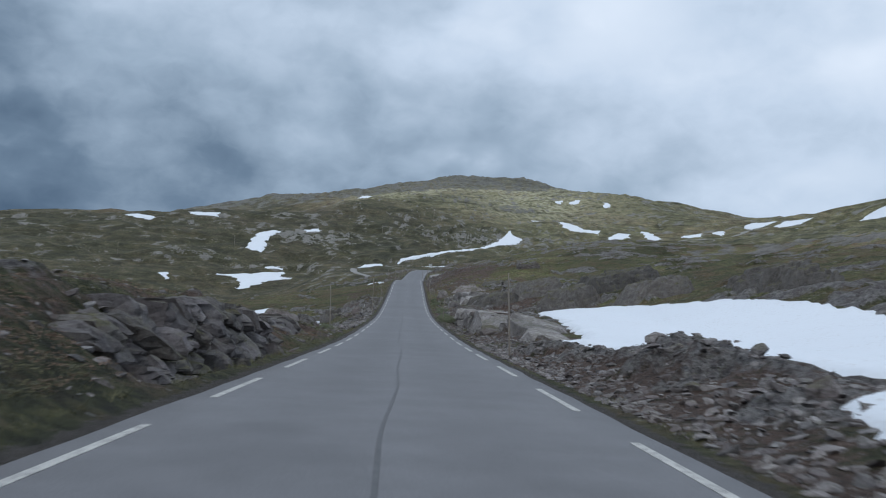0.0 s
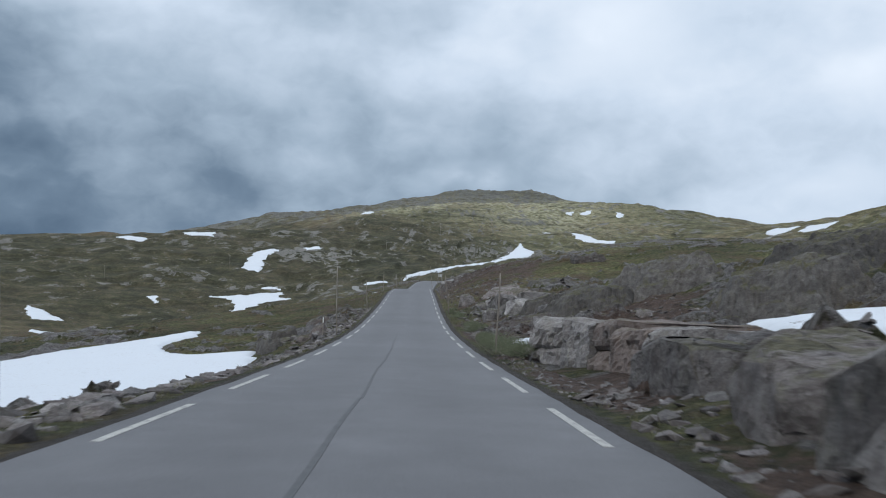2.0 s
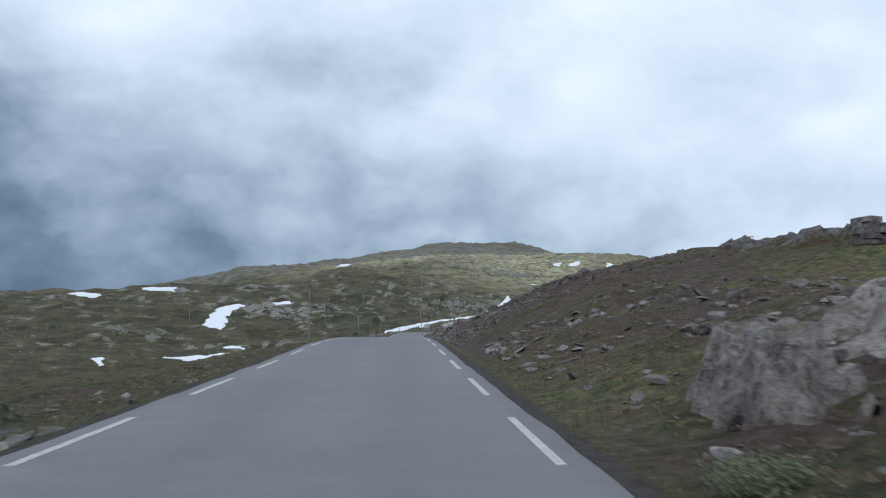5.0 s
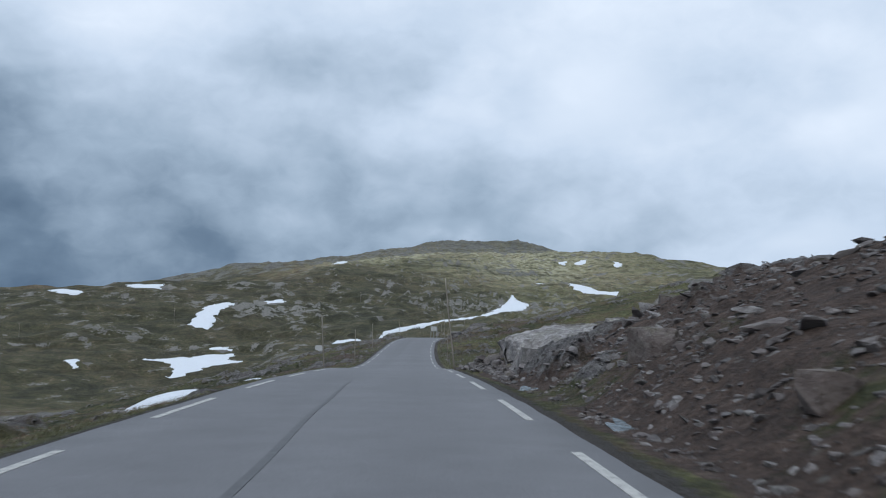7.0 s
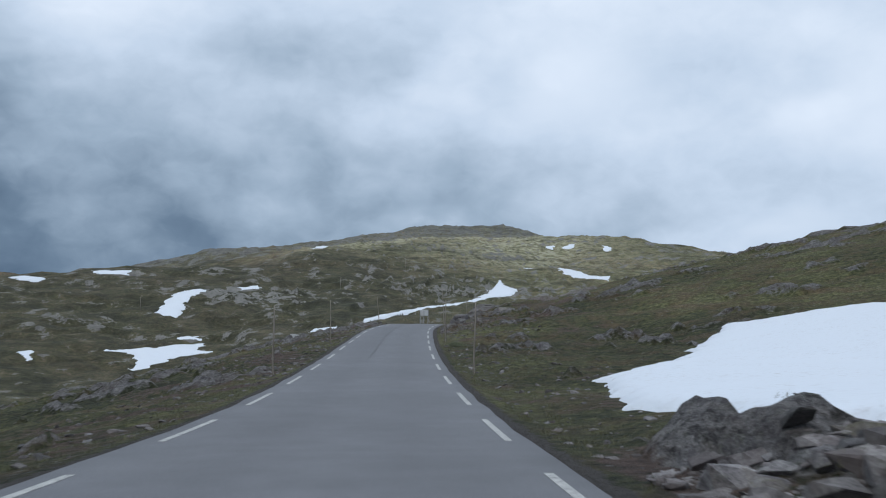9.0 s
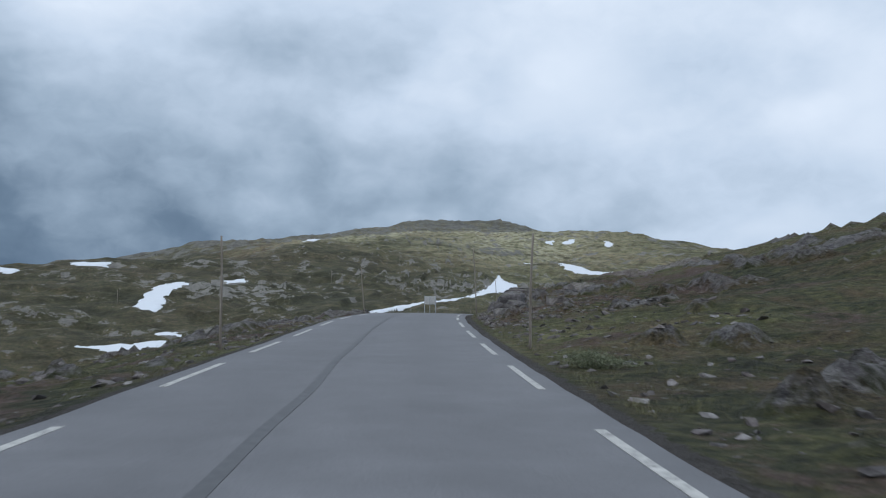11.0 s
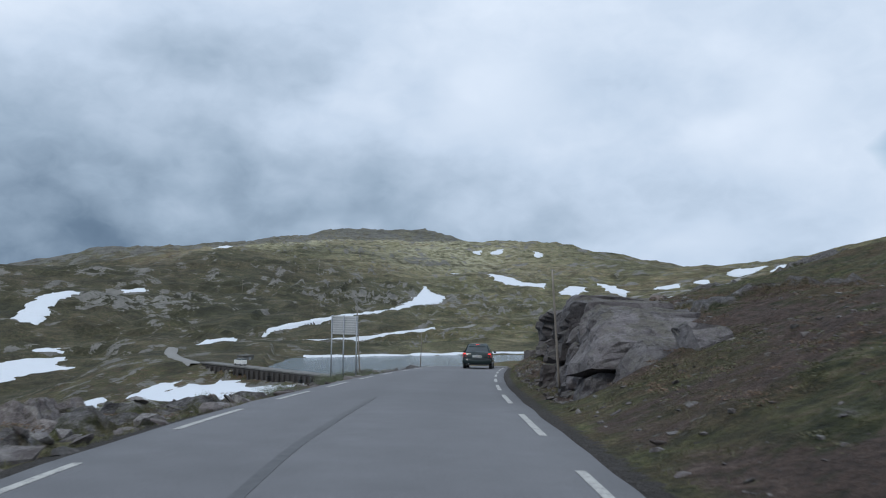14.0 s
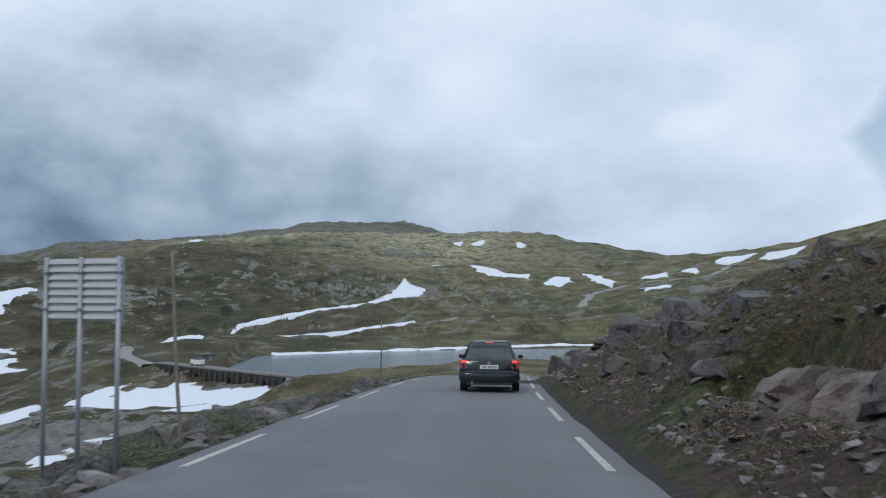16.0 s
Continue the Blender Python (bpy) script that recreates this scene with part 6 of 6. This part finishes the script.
def build_road_sign():
    """A wide sign seen from the back: sheet, ribs and three posts."""
    x, y = side(-4.25, 332.7)
    ground = height(x, y)
    top, wide, tall = float(road_z(332.7)) + 2.45 - ground, 1.30, 0.80
    sign = thing("road_sign", (x, y, ground), -33, "back of a large aluminium road sign on three steel posts", "sign")
    part("panel", box(bmesh.new(), (wide, 0.012, tall), (0, 0.05, top - tall / 2), 0.003), ALU, sign, "bare aluminium back sheet")
    rib = mesh_of("rib", box(bmesh.new(), (wide * 0.98, 0.03, 0.045), (0, 0, 0), 0.004), WHITE_RIB)
    for k in range(8):
        ob = new("rib", rib)
        ob.parent = sign
        ob.location = (0, 0.028, top - tall + 0.05 + k * (tall - 0.1) / 7)
    for k, px in enumerate((-wide / 2 + 0.03, -0.02, wide / 2 - 0.03)):
        post = part("post", tube(bmesh.new(), (px, 0, -0.6), (px, 0, top + 0.02), 0.03, 0.03, 12), STEEL, sign, "", True)
        for h in (0.15, 0.62):
            part("clamp", box(bmesh.new(), (0.075, 0.075, 0.03), (px, 0, top - tall + h), 0.006), STEEL, post)
    return sign


build_road_sign()


# ---- far road and track, and a van on the dam ----
def ribbon(name, points, wide, mat, label):
    """A gravel track laid over the land through the given points."""
    p = np.array(points, float)
    t = np.r_[0, np.cumsum(np.hypot(*np.diff(p, axis=0).T))]
    s = np.arange(0, t[-1], 4.0)
    c = np.stack([np.interp(s, t, p[:, 0]), np.interp(s, t, p[:, 1])], -1)
    for _ in range(6):
        c[1:-1] = 0.25 * c[:-2] + 0.5 * c[1:-1] + 0.25 * c[2:]
    d = np.gradient(c, axis=0)
    nrm = np.stack([-d[:, 1], d[:, 0]], -1) / np.hypot(d[:, 0], d[:, 1])[:, None]
    rows = []
    bed = rugged(*c.T)
    bed[1:-1] = 0.25 * bed[:-2] + 0.5 * bed[1:-1] + 0.25 * bed[2:]
    for k in (-0.75, -0.5, 0.0, 0.5, 0.75):
        q = c + nrm * k * wide
        drop = -1.2 if abs(k) > 0.6 else 0.0
        rows.append(np.stack([q[:, 0], q[:, 1], bed + 0.2 + drop], -1))
    v = np.stack(rows, 1)
    index = np.arange(v.shape[0] * 5).reshape(-1, 5)
    quads = np.stack([index[:-1, :-1], index[:-1, 1:], index[1:, 1:], index[1:, :-1]], -1).reshape(-1, 4)
    return tagged(new(name, arrays_of(name, v.reshape(-1, 3), quads, mat)), label, "track", "", "structure")


ribbon("gravel_track", DAM_TRACK, 4.0, TRACK, "pale gravel track running from the dam along the slope")
ribbon("hill_road", HILL_ROAD, 5.0, TRACK, "pale road climbing across the far hillside")


def build_van():
    van = thing("small_van", (-29.6, 577.6, -31.75), 38, "small white van parked on the crest of the dam", "van")
    part("body", box(bmesh.new(), (1.8, 4.2, 1.2), (0, 0, 1.0), 0.12), WHITE, van)
    part("cabin", box(bmesh.new(), (1.65, 2.6, 0.6), (0, -0.3, 1.75), 0.12), GLASS, van)
    for sx in (-0.8, 0.8):
        for sy in (-1.3, 1.3):
            part("wheel", tube(bmesh.new(), (sx - 0.1, sy, 0.32), (sx + 0.1, sy, 0.32), 0.32, 0.32, 14), RUBBER, van)


build_van()


def build_gatehouse():
    """A small flat-roofed concrete hut by the dam."""
    x, y = -31.0, 612.0
    hut = thing("gatehouse", (x, y, -33.2), 38, "small grey concrete hut beside the dam", "hut")
    part("wall", box(bmesh.new(), (4.4, 3.0, 2.6), (0, 0, 1.0), 0.05), CONCRETE, hut)
    part("roof", box(bmesh.new(), (4.9, 3.5, 0.22), (0, 0, 2.4), 0.04), CONCRETE, hut)
    part("door", box(bmesh.new(), (0.9, 0.06, 1.9), (0.8, -1.52, 0.95), 0.01), STEEL, hut)


build_gatehouse()


# ---- car ----
def body_ring(y, w, low, waist, top):
    """Half of a lower body's outline, mirrored: width w, from low to top with the widest line at waist."""
    right = [(w * 0.86, low), (w * 0.97, low + 0.06), (w, (low + waist) / 2), (w * 0.995, waist), (w * 0.95, top - 0.05), (w * 0.86, top)]
    return [(a, y, z) for a, z in right] + [(-a, y, z) for a, z in right[::-1]]


def cabin_ring(y, w0, w1, z0, z1):
    right = [(w0, z0), (w0 * 0.6 + w1 * 0.4, z0 * 0.55 + z1 * 0.45), (w1, z1 - 0.06), (w1 - 0.10, z1)]
    return [(a, y, z) for a, z in right] + [(-a, y, z) for a, z in right[::-1]]


def build_car():
    x, y = 4.32, 348.8
    s = float(road_x(y + 1) - road_x(y - 1)) / 2
    g = float(road_z(y + 1) - road_z(y - 1)) / 2
    car = new("estate_car")
    car.matrix_basis = pose(x, y, float(road_z(y)) + 0.018, math.degrees(math.atan(g)), 0, -math.degrees(math.atan(s)))
    tagged(car, "dark green estate car with lit red brake lamps on the road", "car")
    body = part("body", loft([body_ring(-2.33, 0.78, 0.36, 0.62, 0.86), body_ring(-2.25, 0.84, 0.28, 0.62, 0.94), body_ring(-1.4, 0.87, 0.22, 0.62, 0.96), body_ring(0.6, 0.87, 0.22, 0.62, 0.95), body_ring(1.1, 0.86, 0.22, 0.60, 0.92), body_ring(1.9, 0.83, 0.24, 0.56, 0.80), body_ring(2.28, 0.72, 0.30, 0.50, 0.68)]), CAR_PAINT, car, "", True)
    part("roof", loft([cabin_ring(-2.02, 0.74, 0.55, 0.90, 1.28), cabin_ring(-1.80, 0.77, 0.55, 0.92, 1.42), cabin_ring(-0.6, 0.79, 0.57, 0.93, 1.465), cabin_ring(0.15, 0.78, 0.56, 0.93, 1.42), cabin_ring(1.05, 0.74, 0.56, 0.88, 0.96)]), CAR_PAINT, car, "", True)
    # rear window leans forward to the roof
    bm = bmesh.new()
    q = [bm.verts.new(p) for p in ((-0.66, -2.245, 0.93), (0.66, -2.245, 0.93), (0.52, -1.905, 1.385), (-0.52, -1.905, 1.385))]
    bm.faces.new(q)
    bmesh.ops.solidify(bm, geom=bm.faces[:], thickness=0.03)
    hatch = part("tailgate", loft([[(-0.80, -2.33, 0.62), (0.80, -2.33, 0.62), (0.76, -2.24, 0.92), (0.56, -1.88, 1.41), (-0.56, -1.88, 1.41), (-0.76, -2.24, 0.92)], [(-0.80, -2.0, 0.62), (0.80, -2.0, 0.62), (0.76, -1.95, 0.92), (0.56, -1.70, 1.42), (-0.56, -1.70, 1.42), (-0.78, -1.95, 0.92)]]), CAR_PAINT, car)
    part("rear_window", bm, GLASS, hatch, "dark rear window reflecting the sky")
    part("wiper", tube(tube(bmesh.new(), (0.02, -2.285, 0.955), (-0.42, -2.215, 1.08), 0.012, 0.008, 6), (0.02, -2.29, 0.95), (0.05, -2.29, 0.95), 0.02, 0.02, 8), BLACK, hatch)
    part("badge", tube(bmesh.new(), (0, -2.345, 0.80), (0, -2.325, 0.80), 0.045, 0.045, 16), CHROME, hatch)
    plate = part("number_plate", box(bmesh.new(), (0.52, 0.012, 0.115), (0, -2.342, 0.70), 0.003), PLATE, hatch, "white number plate with grey bars")
    for k in range(6):
        part("bar", box(bmesh.new(), (0.045, 0.006, 0.07), (-0.17 + k * 0.066 + (0.03 if k > 1 else 0), -2.350, 0.70)), GREY_BAR, plate)
    for k, sx in enumerate((-1, 1)):
        lamp = part("tail_lamp", loft([[(sx * 0.62, -2.345, 0.66), (sx * 0.84, -2.31, 0.66), (sx * 0.83, -2.28, 0.90), (sx * 0.64, -2.31, 0.90)], [(sx * 0.62, -2.20, 0.66), (sx * 0.855, -2.12, 0.66), (sx * 0.845, -2.10, 0.90), (sx * 0.64, -2.18, 0.90)]]), RED_GLASS, car, "red tail lamp")
        part("brake_light", box(bmesh.new(), (0.14, 0.02, 0.07), (sx * 0.72, -2.345, 0.85), 0.006), RED_LIT, lamp, "lit brake light")
        part("mirror", box(bmesh.new(), (0.16, 0.09, 0.12), (sx * 0.93, 0.62, 0.98), 0.03), BLACK, car)
        part("side_window", loft([[(sx * 0.765, -1.85, 0.95), (sx * 0.775, -0.5, 0.95), (sx * 0.765, 0.72, 0.95), (sx * 0.595, 0.12, 1.35), (sx * 0.605, -0.5, 1.38), (sx * 0.595, -1.72, 1.36)], [(sx * 0.72, -1.85, 0.95), (sx * 0.72, -0.5, 0.95), (sx * 0.72, 0.72, 0.95), (sx * 0.56, 0.12, 1.35), (sx * 0.56, -0.5, 1.38), (sx * 0.56, -1.72, 1.36)]]), GLASS, car)
        for wy in (-1.33, 1.36):
            wheel = part("wheel", tube(bmesh.new(), (sx * 0.66, wy, 0.30), (sx * 0.855, wy, 0.30), 0.305, 0.305, 28), RUBBER, car, "black tyre")
            part("rim", tube(bmesh.new(), (sx * 0.80, wy, 0.30), (sx * 0.865, wy, 0.30), 0.19, 0.20, 20), ALU, wheel, "grey alloy rim")
    part("bumper", loft([body_ring(-2.40, 0.74, 0.29, 0.48, 0.58), body_ring(-2.36, 0.82, 0.26, 0.48, 0.60), body_ring(-2.1, 0.875, 0.24, 0.46, 0.60)]), CAR_PAINT, car, "", True)
    part("bumper_strip", box(bmesh.new(), (1.5, 0.02, 0.035), (0, -2.405, 0.55), 0.006), BLACK, car)
    part("rear_valance", box(bmesh.new(), (1.30, 0.30, 0.10), (0, -2.22, 0.25), 0.02), BLACK, car)
    part("exhaust", tube(bmesh.new(), (-0.48, -2.42, 0.27), (-0.48, -1.9, 0.27), 0.03, 0.03, 12), STEEL, car)
    part("high_brake_light", box(bmesh.new(), (0.20, 0.02, 0.018), (0, -1.905, 1.395), 0.004), RED_LIT, car, "lit third brake light")
    part("aerial", tube(bmesh.new(), (0, -1.55, 1.46), (0, -1.85, 1.80), 0.006, 0.003, 6), BLACK, car)
    return car


build_car()


# ---- plants ----
def build_bush(u, y, wide, tall, seed):
    """A low willow: bent stems and many small leaves in uneven clumps."""
    x, y = side(u, y)
    bush = thing("willow_bush", (x, y, height(x, y) - 0.05), 0, "low grey-green willow bush on the road verge", "bush", "willow bushes")
    r = np.random.RandomState(seed)
    bm = bmesh.new()
    tips = []
    for k in range(9):
        a, d = r.uniform(0, 6.28), r.uniform(0.2, 1.0) * wide
        tip = Vector((math.cos(a) * d, math.sin(a) * d, tall * r.uniform(0.55, 1.0) * (1.1 - 0.5 * d / wide)))
        mid = Vector((tip.x * 0.35, tip.y * 0.35, tip.z * 0.65))
        tube(bm, (tip.x * 0.05, tip.y * 0.05, 0), mid, 0.014, 0.010, 5)
        tube(bm, mid, tip, 0.010, 0.004, 5)
        tips += [tip, mid.lerp(tip, 0.5), mid]
    part("stems", bm, WOOD, bush)
    n = 260 * len(tips)
    c = np.array([tips[i % len(tips)][:] for i in range(n)]) + r.normal(0, 0.20, (n, 3)) * (wide, wide, tall * 0.9)
    c[:, 2] = np.maximum(c[:, 2], 0.06)
    a, b = r.normal(0, 1, (n, 3)), r.normal(0, 1, (n, 3))
    a /= np.linalg.norm(a, axis=1)[:, None]
    b -= a * (a * b).sum(1)[:, None]
    b /= np.linalg.norm(b, axis=1)[:, None]
    w = r.uniform(0.006, 0.015, (n, 1))
    v = np.stack([c - a * w * 1.6, c + b * w * 0.6, c + a * w * 1.6, c - b * w * 0.6], 1).reshape(-1, 3)
    leaves = new("leaves", arrays_of("leaves", v, np.arange(4 * n).reshape(-1, 4), LEAF, False))
    leaves.parent = bush
    return bush


for k, (u, y, wide, tall) in enumerate(((3.75, 77.2, 0.8, 0.45), (3.6, 79.2, 0.85, 0.55), (3.6, 81.2, 0.85, 0.6), (3.55, 83.4, 0.75, 0.5), (3.6, 85.6, 0.7, 0.45), (3.6, 88.0, 0.6, 0.4), (3.7, 91.0, 0.6, 0.4), (3.8, 100.0, 0.8, 0.4), (4.0, 102.5, 0.8, 0.45), (3.9, 105.0, 0.7, 0.35), (3.7, 116.5, 0.7, 0.28), (3.8, 119.0, 0.7, 0.3), (3.6, 122.5, 0.6, 0.28), (3.7, 125.5, 0.6, 0.25),
                                        (-4.1, 321.0, 0.8, 0.4), (-3.8, 326.0, 0.75, 0.45), (-3.8, 329.0, 0.8, 0.5), (-3.9, 333.5, 0.8, 0.5), (-4.0, 339.0, 0.8, 0.5), (-4.4, 344.0, 0.9, 0.5), (-4.4, 52.0, 0.6, 0.3), (3.9, 255.0, 0.6, 0.3))):
    build_bush(u, y, wide, tall, 60 + k)


def build_tufts(count, seed):
    """Grass tufts on the verges and banks: narrow blades in small bunches."""
    r = np.random.RandomState(seed)
    y = r.uniform(-5, 378, count)
    s = np.where(r.rand(count) < 0.5, -1, 1)
    u = s * (3.15 + 7.0 * r.rand(count) ** 1.8)
    x = road_x(y) + u
    bare = np.maximum(stone_amount(x, y), soil_amount(x, y)) * 1.25 + 0.25 * grain(x, y, 3, 71)
    ok = (bare < 0.62 * (0.6 + 0.5 * r.rand(count))) & (snow_bed(x, y) < 0.1)
    x, y = x[ok], y[ok]
    n, blades = len(x), 11
    z = rugged(x, y)
    cx = np.repeat(x, blades) + r.normal(0, 0.06, n * blades)
    cy = np.repeat(y, blades) + r.normal(0, 0.06, n * blades)
    cz = np.repeat(z, blades) - 0.02
    a = r.uniform(0, 6.28, n * blades)
    tall = np.repeat(r.uniform(0.05, 0.15, n), blades) * r.uniform(0.6, 1.2, n * blades)
    lean = r.normal(0, 0.45, (n * blades, 2)) * tall[:, None]
    w = 0.005
    p = np.stack([cx, cy, cz], -1)
    e = np.stack([np.cos(a) * w, np.sin(a) * w, 0 * a], -1)
    tip = p + np.stack([lean[:, 0], lean[:, 1], tall], -1)
    v = np.stack([p - e, p + e, tip], 1).reshape(-1, 3)
    me = arrays_of("verge_grass", v, np.arange(3 * n * blades).reshape(-1, 3), BLADE, False)
    return tagged(new("verge_grass", me), "short mountain grass tufts along the road verges", "grass", "", "stuff")


build_tufts(26000, 9)


def build_heath(name, zones, seed, mat, label):
    """Low dwarf shrubs on the banks, as clumps of small leaves: side, y from and to, u from and to, number of clumps."""
    r = np.random.RandomState(seed)
    vs = []
    for s, y0, y1, u0, u1, count in zones:
        y = r.uniform(y0, y1, count)
        x = road_x(y) + s * (u0 + (u1 - u0) * r.rand(count) ** 1.2)
        ok = (grain(x, y, 2.6, 70 + seed) + 0.5 * grain(x, y, 0.9, 75 + seed) > 0.02) & (snow_bed(x, y) < 0.1) & (wall_bed(s * np.abs(x - road_x(y)), y) < 0.2)
        x, y = x[ok], y[ok]
        wide, tall, leaves = r.uniform(0.10, 0.34, len(x)), r.uniform(0.03, 0.08, len(x)), 60
        z = rugged(x, y)
        a, d = r.uniform(0, 6.28, (len(x), leaves)), np.sqrt(r.rand(len(x), leaves))
        c = np.stack([x[:, None] + np.cos(a) * d * wide[:, None], y[:, None] + np.sin(a) * d * wide[:, None], z[:, None] + tall[:, None] * (1 - d * d) * r.uniform(0.5, 1.1, d.shape) + 0.01], -1).reshape(-1, 3)
        p, q = r.normal(0, 1, c.shape), r.normal(0, 1, c.shape)
        p[:, 2] *= 0.6
        p /= np.linalg.norm(p, axis=1)[:, None]
        q -= p * (p * q).sum(1)[:, None]
        q /= np.linalg.norm(q, axis=1)[:, None]
        w = r.uniform(0.006, 0.015, (len(c), 1))
        vs.append(np.stack([c - p * w * 1.5, c + q * w * 0.7, c + p * w * 1.5, c - q * w * 0.7], 1).reshape(-1, 3))
    v = np.concatenate(vs)
    return tagged(new(name, arrays_of(name, v, np.arange(len(v)).reshape(-1, 4), mat, False)), label, "heath", "", "stuff")


HEATH_BANKS = [(1, 330, 385, 3.7, 13, 2200), (1, 292, 330, 4.2, 12, 1200), (1, 322, 345, 3.4, 8, 1000), (1, 270, 292, 3.8, 11, 900), (-1, 6, 48, 3.6, 9, 1700), (1, 60, 100, 6.5, 13, 700), (1, 124, 156, 3.8, 11, 800), (-1, 120, 200, 3.7, 8, 700), (-1, 300, 375, 3.9, 12, 1200)]
build_heath("heather", HEATH_BANKS, 2, HEATHER, "low brown heather clumps on the road banks")
build_heath("crowberry", HEATH_BANKS, 3, CROWBERRY, "dark green crowberry mats on the road banks")


# ---- puddles beside the road ----
def build_puddle(u, y, wide, long, seed):
    x, y = side(u, y)
    bm = bmesh.new()
    ring = []
    for k in range(22):
        a = k / 22 * 6.2832
        q = 1 + 0.25 * math.sin(2 * a + seed) + 0.15 * math.sin(5 * a + 2 * seed)
        ring.append(bm.verts.new((math.cos(a) * wide * q, math.sin(a) * long * q, 0)))
    bm.faces.new(ring)
    low = min(ground_at(x + dx * wide, y + dy * long) for dx in (-1, 0, 1) for dy in (-1, 0, 1))
    ob = part("puddle", bm, WATER, None, "shallow meltwater puddle on the gravel shoulder")
    ob.location = (x, y, (low + ground_at(x, y)) / 2 + 0.015)
    return tagged(ob, "", "puddle")


build_puddle(3.40, 173.6, 0.18, 1.7, 1)
build_puddle(3.46, 182.0, 0.30, 1.7, 2)
build_puddle(4.0, 79.6, 0.25, 0.7, 3)
